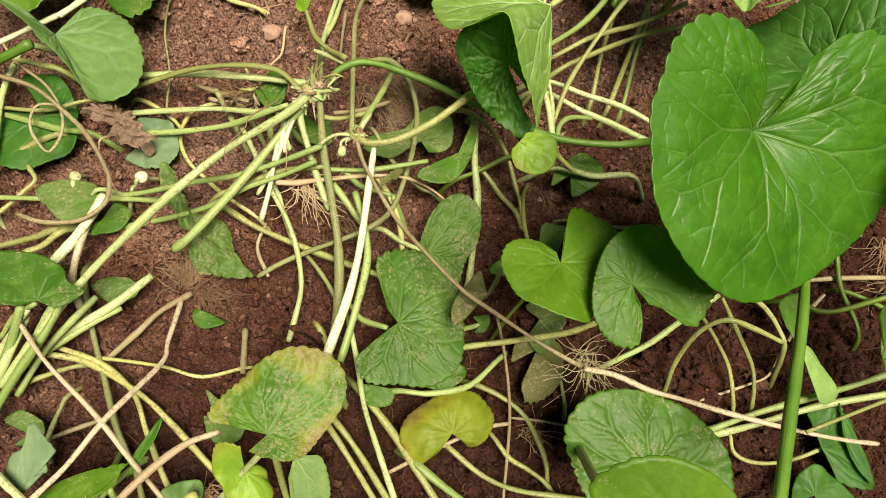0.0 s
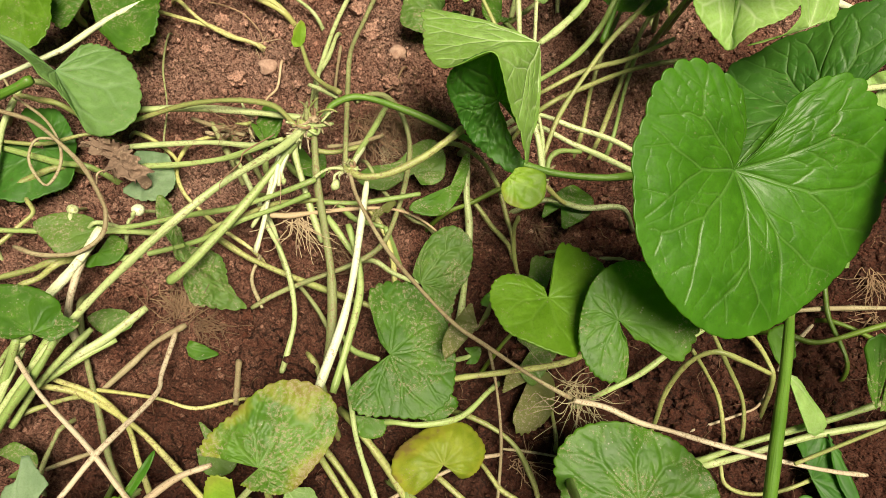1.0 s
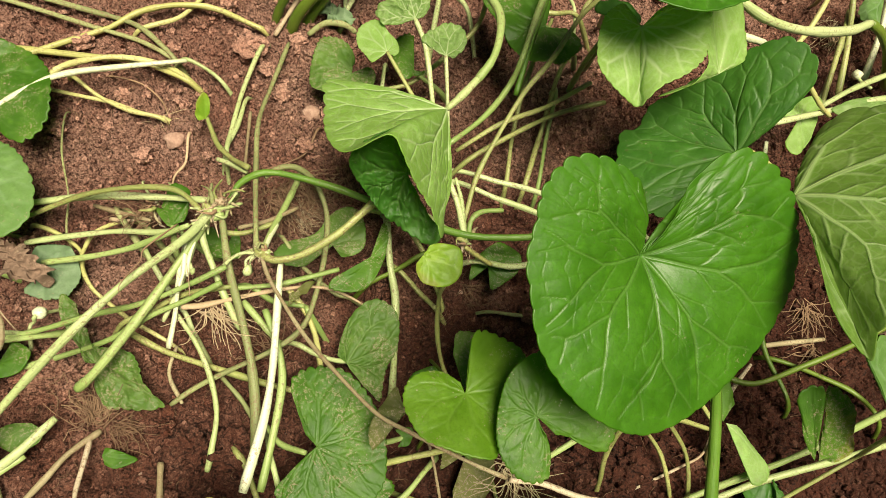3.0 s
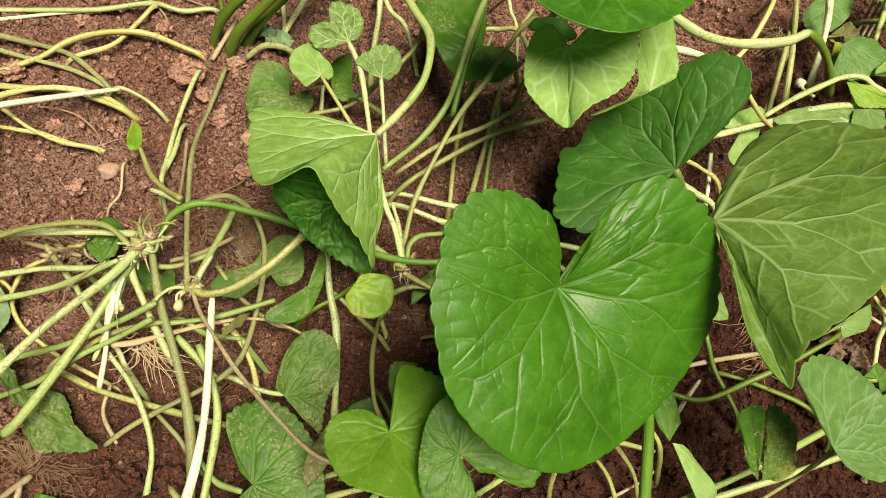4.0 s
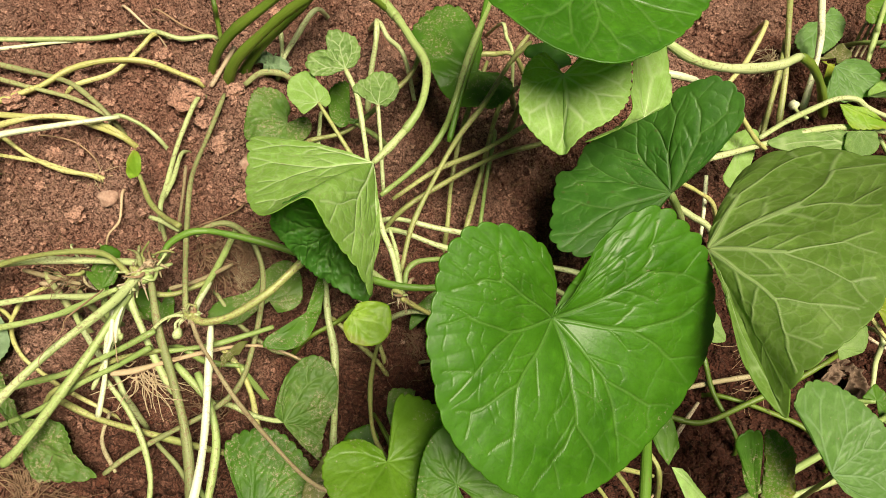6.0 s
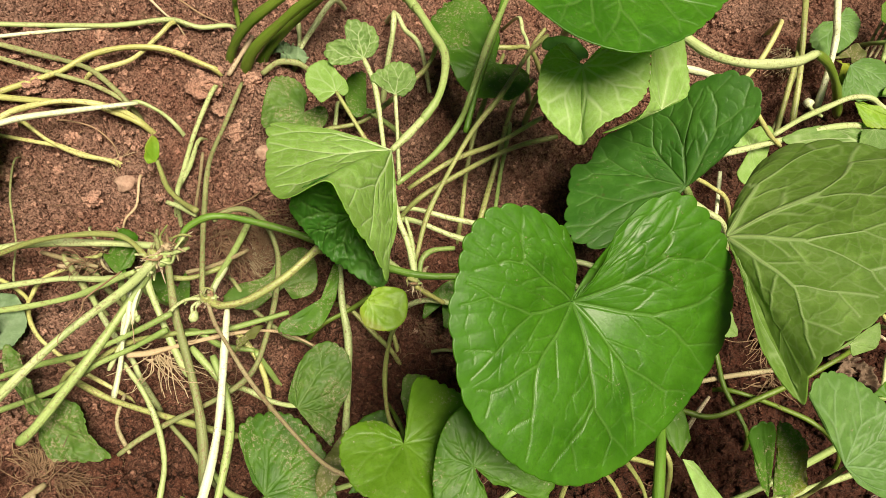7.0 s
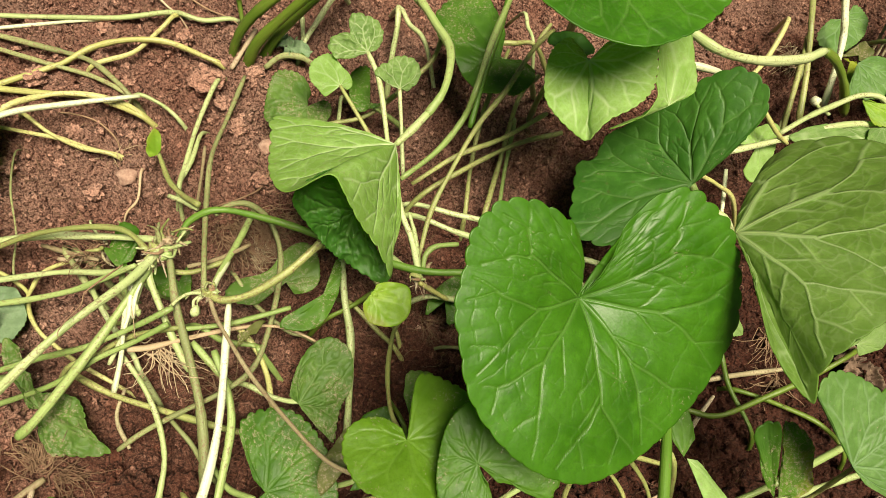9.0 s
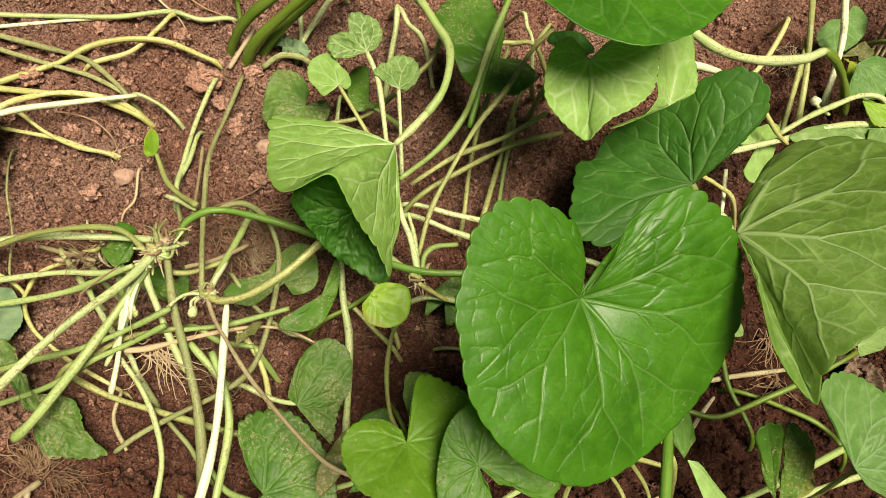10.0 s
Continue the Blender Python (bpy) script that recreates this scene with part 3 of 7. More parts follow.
    groups = []
    for rank, pts in paths:
        if rank == 0:
            groups.append([])
        if rank > 0 or size < 0.007 or relief < 0.2:
            continue
        rr, aa = np.hypot(pts[:, 0], pts[:, 1]), np.unwrap(np.arctan2(pts[:, 1], pts[:, 0]))
        aa[rr < 0.02] = aa[-1]
        aa = np.clip(aa, span[0], span[-1])
        keep = rr < 0.5
        if keep.sum() > 2:
            w0, w1 = 0.7, 0.12
            groups[-1].append(tube([on_blade(x, y) for x, y in zip(rr[keep], aa[keep])], vr * w0, vr * w1, 4, 2, 0.02))
    for g in groups:
        if g:
            shift = np.cumsum([0] + [len(q[0]) for q in g])
            fs = [tuple(k + s for k in q) for s, h in zip(shift, g) for q in h[1]]
            mesh_object("vein", np.vstack([q[0] for q in g]), fs, VEIN[kind], ob, np.vstack([q[2] for q in g]))
    if owner is None and foot and j[2] > 0.017:
        g = float(soil_height(j[0:1] / CM, j[1:2] / CM)[0]) * CM
        h = j[2] - g
        away = -rimv.mean(0) * (1, 1, 0)
        away = away / (np.linalg.norm(away) + 1e-9)
        reach = min(0.012 + 0.15 * h, 0.02)
        end = np.array([j[0], j[1], g]) + np.array([0.25, 0.9, 0]) * 0.4 * h + away * reach
        mid = j * 0.55 + end * 0.45 + away * reach * 0.3
        vv, vf, vu = tube([j - (0, 0, 0.0004), mid, end], 0.0009 + 0.02 * size, 0.0012 + 0.02 * size, 8)
        mesh_object("stalk", vv, vf, STALK["green"], thing, vu)
    return thing


def rootlets(owner, kind, count, reach, thick, x, y, z, dx=0.0, dy=0.0, dz=-0.4):
    """A tuft of hair roots from a point, leaning towards (dx, dy, dz); centimetres, thick in millimetres."""
    vs, fs, us, base = [], [], [], 0
    lean = np.array([dx, dy, dz])
    for _ in range(int(1.4 * count)):
        p = np.array([x, y, z]) + chance.normal(0, 0.12 * reach, 3) * (1, 1, 0.5)
        way = lean + chance.normal(0, 0.55, 3) * (1, 1, 0.45)
        pts = [p]
        for _ in range(4):
            way = way + chance.normal(0, 0.62, 3) * (1, 1, 0.5)
            p = p + way / np.linalg.norm(way) * reach * chance.uniform(0.15, 0.33)
            p[2] = max(p[2], -0.15)
            pts.append(p)
        v, f, uv = tube(np.array(pts) * CM, thick * 0.0012, thick * 0.0006, 4, 4)
        vs.append(v), us.append(uv)
        fs += [tuple(k + base for k in q) for q in f]
        base += len(v)
    if owner is not None:
        return mesh_object("root_tuft", np.vstack(vs), fs, STALK[kind], owner, np.vstack(us))
    ob = mesh_object("root_tuft", np.vstack(vs), fs, STALK[kind], None, np.vstack(us))
    return tagged(ob, "tangled tuft of fine brown hair roots on soil", "roots", "", "stuff")


def crown_bits(owner, count, reach, x, y, z):
    """Short torn stubs and scales round a crown; centimetres."""
    for i in range(count):
        way = chance.normal(0, 1, 3) * (1, 1, 0.55)
        way = way / np.linalg.norm(way)
        p = np.array([x, y, z]) + chance.normal(0, 0.16, 3)
        q = p + way * reach * chance.uniform(0.35, 1.0)
        bend = (p + q) / 2 + chance.normal(0, 0.13, 3) * reach
        kind = ("old", "brown", "olive", "twig", "pale", "root")[i % 6]
        v, f, uv = tube(np.array([p, bend, q]) * CM, chance.uniform(0.0005, 0.0011), chance.uniform(0.0001, 0.0005), 6, 5, 0.15)
        mesh_object("stub", v, f, STALK[kind], owner, uv)


def ball_mesh(subdivisions):
    bm = bmesh.new()
    bmesh.ops.create_icosphere(bm, subdivisions=subdivisions, radius=1.0)
    v = np.array([x.co[:] for x in bm.verts])
    f = [tuple(x.index for x in q.verts) for q in bm.faces]
    bm.free()
    return v, f


def lumpy(v, seed, amount, scale):
    out = []
    for p in v:
        q = Vector(p) * scale + Vector((seed * 7.3, seed * 3.1, 0))
        out.append(np.array(p) * (1 + amount * noise.noise(q) + 0.5 * amount * noise.noise(q * 2.3)))
    return np.array(out)


def lump(owner, name, material, x, y, z, sx, sy, sz, seed, label="", category="", amount=0.35, scale=1.4, level=3):
    """A knot, bud, clod or stone; centimetres."""
    v, f = ball_mesh(level)
    v = lumpy(v, seed, amount, scale) * np.array([sx, sy, sz]) + np.array([x, y, z])
    ob = mesh_object(name, v * CM, f, material, owner)
    return tagged(ob, label, category) if label else ob


# ---- the bed of red soil, one sheet to the horizon ----
def cells(x, y, size, seed):
    """Distance to the nearest of scattered points, in cell sizes, and that point's own random number."""
    gx, gy = x / size, y / size
    ix, iy = np.floor(gx), np.floor(gy)
    best, own = np.full(x.shape, 9.0), np.zeros(x.shape)
    for ox in (-1, 0, 1):
        for oy in (-1, 0, 1):
            cx, cy = ix + ox, iy + oy
            h1 = np.modf(np.abs(np.sin(cx * 127.1 + cy * 311.7 + seed) * 43758.5453))[0]
            h2 = np.modf(np.abs(np.sin(cx * 269.5 + cy * 183.3 + seed) * 24634.6345))[0]
            h3 = np.modf(np.abs(np.sin(cx * 419.2 + cy * 371.9 + seed) * 12345.6789))[0]
            d = np.hypot(cx + h1 - gx, cy + h2 - gy)
            near = d < best
            best, own = np.where(near, d, best), np.where(near, h3, own)
    return best, own


def waves(x, y, size, seed):
    """Smooth value noise, -1 to 1."""
    gx, gy = x / size, y / size
    ix, iy = np.floor(gx), np.floor(gy)
    fx, fy = gx - ix, gy - iy
    fx, fy = fx * fx * (3 - 2 * fx), fy * fy * (3 - 2 * fy)
    h = lambda a, b: np.modf(np.abs(np.sin(a * 127.1 + b * 311.7 + seed) * 43758.5453))[0] * 2 - 1  # noqa: E731
    return (h(ix, iy) * (1 - fx) + h(ix + 1, iy) * fx) * (1 - fy) + (h(ix, iy + 1) * (1 - fx) + h(ix + 1, iy + 1) * fx) * fy


def soil_height(x, y):
    """Centimetres, for places in centimetres."""
    h = -1.6 + 0.36 * waves(x, y, 6.5, 1.0) + 0.22 * waves(x, y, 2.8, 2.0)
    for size, amp, seed in ((2.3, 0.45, 3.0), (1.1, 0.5, 4.0), (0.52, 0.46, 5.0), (0.28, 0.24, 6.0)):
        d, own = cells(x + 0.3 * waves(x, y, size * 0.6, seed + 9), y + 0.3 * waves(x, y, size * 0.6, seed + 19), size, seed)
        h = h + amp * (0.3 + 0.7 * own) * np.sqrt(np.clip(1 - d * d * 1.3, 0, 1))
    for size, amp, seed in ((0.75, 0.4, 13.0), (0.42, 0.4, 14.0), (0.24, 0.26, 15.0)):
        h = h + amp * np.abs(waves(x + 0.1 * waves(x, y, 0.3, seed + 4), y + 0.1 * waves(x, y, 0.3, seed + 5), size, seed)) ** 0.7
    return np.where(h > 0.25, 0.25 + 0.5 * (h - 0.25), h)


def build_ground():
    fine_x, fine_y = np.arange(-21, 29, 0.085), np.arange(-13.5, 27, 0.085)
    far = np.cumsum(0.2 * 1.22 ** np.arange(49))
    xs = np.r_[fine_x[0] - far[::-1], fine_x, fine_x[-1] + far]
    ys = np.r_[fine_y[0] - far[::-1], fine_y, fine_y[-1] + far]
    gx, gy = np.meshgrid(xs, ys)
    v = np.stack([gx, gy, soil_height(gx, gy)], 2).reshape(-1, 3) * CM
    w, hgt = len(xs), len(ys)
    i = np.arange(w * (hgt - 1)).reshape(hgt - 1, w)[:, :-1].ravel()
    me = bpy.data.meshes.new("ground")
    me.from_pydata(v.tolist(), [], np.stack([i, i + 1, i + w + 1, i + w], 1).tolist())
    me.polygons.foreach_set("use_smooth", [True] * len(me.polygons))
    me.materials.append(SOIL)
    return tagged(new("ground", me), "crumbly red-brown garden soil with clods and grit", "soil", "", "structure")


build_ground()

# ---- the plants ----
uprooted = plant("uprooted pennywort plant with cut green stalks and bare roots", -6.5, 3.4, 3.4)
knot = plant("pennywort crown with pale stalks and a bent bright leaf", 3.0, 4.5, 3.0)
clump = plant("thick dark green pennywort clump rooted in red soil", -6.7, 14.6, 0.0)
corner = plant("pennywort plant with a bundle of pale green stalks", -13.4, -10.0, 0.8)
edge = plant("pennywort plant with long stalks at the bed's edge", 20.2, 17.3, 0.5)

# uprooted plant
stalk(uprooted, "pale", 1.86, 1.67, (-6.59, 3.44, 3.4), (-6.76, 2.88, 3.6), (-7.12, 1.82, 4), (-8.41, -0.3, 4.4), (-9.75, -2.39, 4), (-11.03, -4.66, 3.4), (-11.92, -6.35, 2.8), (-12.83, -8.21, 2), (-13.41, -10.04, 1.5))
stalk(uprooted, "green", 1.66, 2.22, (-6.69, 3.43, 3.2), (-6.87, 2.46, 3.3), (-7.49, 0.64, 3), (-8.2, -1.17, 2.7), (-9.11, -3.04, 2.2), (-9.66, -3.69, 1.8))
stalk(uprooted, "pale", 1.74, 1.67, (-14.13, 2.96, 1.5), (-11.69, 3.68, 1.8), (-9.25, 3.91, 2.4), (-6.95, 3.95, 3.1))
stalk(uprooted, "olive", 1.14, 1.42, (-15.13, 1.42, 1.5), (-13.59, 2.49, 1.8), (-11.88, 3.36, 2.4), (-10.26, 3.75, 3), (-8.93, 4.01, 3.2), (-7.97, 3.95, 3.3), (-7.01, 3.35, 3.4))
stalk(uprooted, "pale", 1.39, 1.34, (-13.94, 1.47, 1), (-12.37, 2.01, 1.2), (-10.53, 2.47, 1.6), (-8.82, 2.6, 2.1), (-7.84, 2.7, 2.6))
stalk(uprooted, "green", 1.50, 1.43, (-13.01, 0.82, 1), (-11.33, 1.31, 1.3), (-9.75, 1.81, 1.8), (-8.76, 2.22, 2.3), (-7.36, 2.81, 3.1))
stalk(None, "yellow", 1.07, 1.02, (-14.06, 2.39, 0.6), (-12.99, 2.2, 0.6), (-11.97, 1.7, 0.6), (-11.63, 0.98, 0.6), (-10.98, 0.29, 0.6), (-10.06, -0.21, 0.6), (-9.04, -0.67, 0.6), (-7.55, -1.16, 0.6))
stalk(None, "yellow", 1.08, 1.05, (-10.71, 3.32, 0.6), (-11.69, 2.64, 0.6), (-11.87, 1.87, 0.6), (-11.79, 1.26, 0.6))
stalk(uprooted, "green", 1.27, 1.29, (-22.07, -5.01, 1.2), (-17.64, -3.73, 1.2), (-16.85, -3.5, 1.2), (-14.76, -2.97, 1.4), (-13.57, -2.51, 1.5), (-11.97, -1.95, 1.6), (-10.21, -1.07, 1.9), (-8.32, -0.38, 2.5), (-6.77, 0.5, 3), (-5.5, 1.43, 3.3))
stalk(uprooted, "green", 1.31, 1.29, (-12.37, -3.35, 1), (-10.73, -2.49, 1.2), (-9.09, -1.66, 1.8), (-8.01, -0.75, 2.2), (-6.68, 0.11, 2.6), (-5.57, 0.89, 3))
stalk(uprooted, "olive", 1.21, 1.20, (-8.48, -1, 1.6), (-7.82, -0.17, 1.9), (-6.86, 0.45, 2.2), (-5.27, 0.94, 2.6))
stalk(uprooted, "white", 0.98, 1.19, (-7.24, 2.4, 3.2), (-7.17, 0.99, 3), (-7.05, -0.37, 2.3), (-6.97, -1.68, 2))
stalk(uprooted, "pale", 1.21, 1.42, (-7.09, -0.36, 2), (-6.14, -1.25, 1.6), (-5.37, -2.33, 1.2), (-4.85, -3.52, 0.9), (-4.72, -4.81, 0.6), (-4.72, -5.54, 0.3))
stalk(uprooted, "old", 1.55, 2.37, (-6.48, 3.77, 3.2), (-6.22, 3.27, 3.2), (-5.56, 1.63, 2.8), (-4.81, 0.15, 2.2), (-3.96, -1.59, 1.7), (-3.34, -3.41, 1.3), (-3.05, -5.04, 0.8))
stalk(uprooted, "white", 1.40, 2.00, (-3.61, 1.95, 3.4), (-3.36, 0.44, 3.1), (-3.01, -1.67, 2.7), (-2.85, -3.61, 2.5), (-2.92, -6.06, 2.4))
stalk(uprooted, "green", 1.53, 1.87, (-3.89, 0.36, 2.4), (-3.14, -0.8, 2.2), (-2.65, -2.01, 2), (-2.5, -3.87, 1.8), (-2.47, -5.9, 1.5))
stalk(uprooted, "pale", 1.55, 1.55, (-6.78, 3.48, 3.2), (-6.82, 2.6, 3.1), (-6.1, 1.44, 2.6), (-5.41, 0.46, 2.2), (-4.72, -0.4, 1.7))
stalk(uprooted, "brown", 0.97, 0.89, (-4.39, 2.14, 3.5), (-3.91, 1.35, 3.4), (-3.25, 0.63, 3.3), (-2, -0.62, 3.5), (-0.38, -1.93, 4.1), (1.06, -2.93, 4.6), (2.18, -3.26, 4.4), (4.24, -3.75, 3.8), (5.82, -4.05, 3.5))
stalk(uprooted, "twig", 1.29, 0.91, (5.9, -4.09, 3.5), (7.02, -4, 3.5), (8.27, -4.2, 3.6), (9.3, -4.18, 3.6), (11.35, -4.19, 3.6), (13.86, -4.06, 3.5), (15.62, -3.85, 3.3), (16.9, -3.6, 3.1))
stalk(uprooted, "old", 1.48, 1.22, (-5.21, 5.44, 3), (-4.79, 6, 2.9), (-4.16, 6.32, 2.6), (-3.42, 6.13, 2), (-2.75, 5.18, 1.6), (-2.42, 3.88, 1.6), (-2.28, 1.98, 1.7), (-2.43, 0.26, 1.7), (-3.26, -0.8, 1.5), (-4.78, -1.87, 1.1), (-5.92, -2.69, 0.7), (-6.7, -3.48, 0.5))
stalk(uprooted, "petiole", 1.47, 1.95, (-6.3, 4.26, 2.8), (-6.07, 4.92, 3), (-5.44, 5.42, 3.2), (-4.75, 5.63, 3.2), (-3.85, 5.63, 3.2), (-2.16, 5.53, 3.1), (0.09, 5.12, 3), (2.03, 4.71, 3.2), (3.42, 4.64, 3.3), (5.19, 4.96, 3.4), (6.38, 5.23, 3.8), (7.22, 4.88, 5.2), (7.39, 3.37, 8.2), (7.03, 1.32, 11.7))
stalk(uprooted, "olive", 1.61, 1.85, (-4.32, 2.09, 3.5), (-3.77, 1.96, 3.6), (-2.88, 2.33, 3.7), (-1.83, 3.27, 3.9), (-1.18, 4.15, 4), (-0.6, 4.93, 4.2))
stalk(uprooted, "old", 1.16, 1.20, (-6.6, 13.61, 0.6), (-6.64, 11.1, 0.9), (-6.46, 8.54, 1.8), (-5.71, 5.9, 2.8), (-5.11, 3.94, 3.3), (-4.51, 1.98, 3.5))
stalk(None, "pale", 1.27, 1.28, (-7.7, 13.19, 0.6), (-7.88, 11.5, 0.6), (-7.91, 10.05, 0.6), (-7.81, 8.4, 0.6), (-7.57, 7.05, 1))
stalk(uprooted, "olive", 1.05, 1.53, (-8.93, 8.71, 1.6), (-8.45, 7.97, 1.5), (-7.83, 7.11, 1.6), (-6.96, 6.43, 2), (-6.04, 5.89, 2.6))
stalk(uprooted, "pale", 1.26, 1.21, (-7.74, 6.56, 1.4), (-7.01, 6.31, 1.7), (-6.15, 5.86, 2.2))
stalk(uprooted, "green", 1.60, 1.41, (-4.23, 6.85, 1.2), (-4.35, 5.15, 1.7), (-4.45, 3.38, 2.6), (-4.41, 2.2, 3.3))
stalk(uprooted, "white", 1.38, 1.30, (-4.4, 3.97, 2.2), (-4.4, 2.87, 2.9), (-4.35, 2.14, 3.3))
lump(uprooted, "node", STALK["olive"], -6.76, 3.49, 3.40, 0.3, 0.22, 0.22, 1, "", "", level=2, amount=0.8)
lump(uprooted, "node", STALK["olive"], -4.43, 2.13, 3.50, 0.2, 0.17, 0.17, 2, "", "", level=2, amount=0.7)
lump(uprooted, "node", STALK["old"], -6.21, 4.47, 2.70, 0.2, 0.25, 0.2, 3, "", "", level=2, amount=0.8)
lump(uprooted, "bud", STALK["pale"], -4.74, 1.48, 3.20, 0.18, 0.22, 0.2, 4, "", "", level=2)
lump(uprooted, "bud", STALK["pale"], -6.71, 1.09, 3.00, 0.1, 0.14, 0.12, 5, "", "", level=2)
stalk(uprooted, "pale", 0.76, 0.75, (-7.41, 2.34, 3.2), (-7.05, 1.62, 3.1), (-6.71, 1.09, 3))
stalk(uprooted, "pale", 0.75, 0.75, (-4.43, 2.13, 3.5), (-5.03, 2.04, 3.4), (-5.4, 1.79, 3.3), (-5.72, 1.37, 3.1))
stalk(uprooted, "pale", 0.75, 0.75, (-4.43, 2.13, 3.4), (-4.86, 1.85, 3.3), (-4.78, 1.47, 3.2))
lump(uprooted, "node", STALK["pale"], -6.83, 2.74, 3.50, 0.24, 0.2, 0.2, 41, "", "", level=3, amount=0.6, scale=2.2)
lump(uprooted, "node", STALK["green"], -6.38, 3.36, 3.30, 0.2, 0.26, 0.2, 42, "", "", level=3, amount=0.6, scale=2.2)
lump(uprooted, "node", STALK["twig"], -6.46, 3.92, 3.30, 0.2, 0.16, 0.15, 43, "", "", level=3, amount=0.9, scale=2.6)
lump(uprooted, "node", STALK["pale"], -4.18, 2.21, 3.50, 0.14, 0.12, 0.12, 44, "", "", level=3, amount=0.6, scale=2.2)
rootlets(uprooted, "twig", 14, 0.6, 0.16, -6.6, 3.3, 3.5, 0.00, 1.00, -0.3)
rootlets(uprooted, "twig", 9, 0.5, 0.16, -4.3, 2.2, 3.5, 0.01, -1.00, -0.3)
rootlets(uprooted, "root", 40, 1.6, 0.13, -3.8, 5.9, 0.3, 0.85, -0.52, -0.3)
rootlets(uprooted, "root", 40, 1.5, 0.13, -5.3, 6.3, 0.4, 0.66, -0.76, -0.3)
rootlets(uprooted, "twig", 30, 1.5, 0.14, -3.8, 4.8, 0.4, 0.48, 0.88, -0.3)
stalk(uprooted, "white", 0.97, 0.96, (-7.15, 1.98, 3.3), (-7.08, 1.42, 3.2), (-6.99, 0.95, 3.1), (-7.01, 0.42, 3))
stalk(uprooted, "white", 0.87, 0.86, (-6.89, 2.19, 3.3), (-6.92, 1.47, 3.2), (-6.83, 0.85, 3))
blade(uprooted, "brown", (-3.02, 0.77, 2.9), (-3.01, 0.45, 2.9), (-2.86, 0.7, 2.9), (-2.51, 1.18, 2.9), (-2.35, 1.56, 2.9), (-2.31, 1.73, 2.9), (-2.54, 1.65, 2.9), (-2.81, 1.26, 2.9), (-3.07, 0.93, 2.9), wave=0.15, crumple=0.1, relief=0)
stalk(uprooted, "pale", 0.87, 0.90, (-6.59, 3.48, 3.5), (-6.22, 3.68, 3.3), (-5.74, 4.15, 3))
crown_bits(uprooted, 16, 1.1, -6.7, 3.6, 3.4)
crown_bits(uprooted, 12, 1.0, -6.3, 4.1, 3.1)
crown_bits(uprooted, 8, 0.7, -4.4, 2.2, 3.4)
crown_bits(uprooted, 10, 1.2, -9.2, 3.7, 1.8)
crown_bits(knot, 8, 0.8, 3.0, 4.5, 3.0)
rootlets(uprooted, "root", 18, 1.0, 0.16, -6.6, 3.9, 3.2, -0.32, 0.95, -0.3)
rootlets(uprooted, "root", 22, 2.0, 0.2, -4.3, 6.4, 1.2, 0.85, -0.52, -0.3)
rootlets(uprooted, "root", 26, 1.8, 0.22, -9.5, 3.6, 1.5, -0.95, -0.32, -0.3)
rootlets(uprooted, "root", 20, 2.2, 0.22, -4.9, 5.2, 1.4, 0.86, -0.52, -0.3)
stalk(None, "fair", 1.52, 0.93, (-6.9, -0.14, 2.3), (-6.24, 0.04, 2.3), (-5.69, 0.3, 2.3), (-4.98, 0.68, 2.2), (-3.89, 1.21, 2.1), (-2.64, 1.71, 1.9), (-1.61, 1.9, 1.5), (-0.47, 1.75, 0.9))
rootlets(None, "fair", 20, 1.9, 0.22, -5.9, 0.2, 2.1, 0.78, -0.63, -0.3)
stalk(uprooted, "green", 1.21, 1.23, (-5.28, 0.91, 2.4), (-3.73, 1.44, 2.3), (-2.51, 2, 2.4), (-1.54, 2.47, 2.5))
stalk(uprooted, "green", 1.56, 1.57, (-4.88, 0.65, 1.9), (-3.81, -0.14, 1.6), (-3.07, -0.66, 1.3))
stalk(None, "yellow", 1.37, 1.35, (-3.51, 1.63, 1.6), (-2.62, 0.92, 1.5), (-1.98, 0.06, 1.3), (-1.53, -0.98, 1.1))
stalk(None, "pale", 1.23, 1.23, (-2.62, -0.48, 1.5), (-1.78, -0.71, 1.5), (-0.99, -0.78, 1.35), (-0.31, -0.68, 1.2))
stalk(None, "olive", 1.48, 1.45, (-9.17, -1.08, 0.6), (-7.5, -1.57, 0.7), (-5.52, -1.83, 0.7), (-3.33, -2.08, 0.9), (-2.02, -2.17, 0.9))
stalk(None, "old", 1.12, 1.10, (-5.07, -2.15, 0.6), (-4.13, -2.84, 0.6), (-3.28, -3.67, 0.6))
stalk(None, "green", 1.30, 1.23, (-2.94, -3.61, 1.2), (-2.19, -4.18, 1.6), (-1.15, -4.38, 2.3))
stalk(None, "pale", 1.29, 1.32, (-2.61, -4.41, 1.1), (-1.89, -5.68, 1.2), (-1.14, -7.18, 1.2), (-0.17, -8.57, 1.3), (0.9, -10.04, 1.3), (3.32, -13.38, 1.3))
stalk(None, "olive", 1.57, 1.46, (-2.27, -7.75, 0.6), (-1, -8.65, 0.6), (0.72, -10.1, 0.7), (4.05, -12.87, 0.7))
stalk(None, "olive", 1.46, 1.36, (-2.4, -8.01, 0.6), (-1.08, -9.09, 0.6), (0.24, -10.23, 0.6), (3.52, -13.07, 0.6))
stalk(None, "olive", 1.81, 1.65, (-1.55, -6.58, 0.6), (-0.01, -7.65, 0.7), (1.28, -8.74, 0.8), (2.53, -9.8, 0.8), (5.81, -12.56, 0.8))
stalk(None, "green", 1.75, 1.67, (1.22, -8.56, 0.8), (2.07, -8.93, 0.9), (3.58, -9.51, 1), (7.73, -11.06, 1))
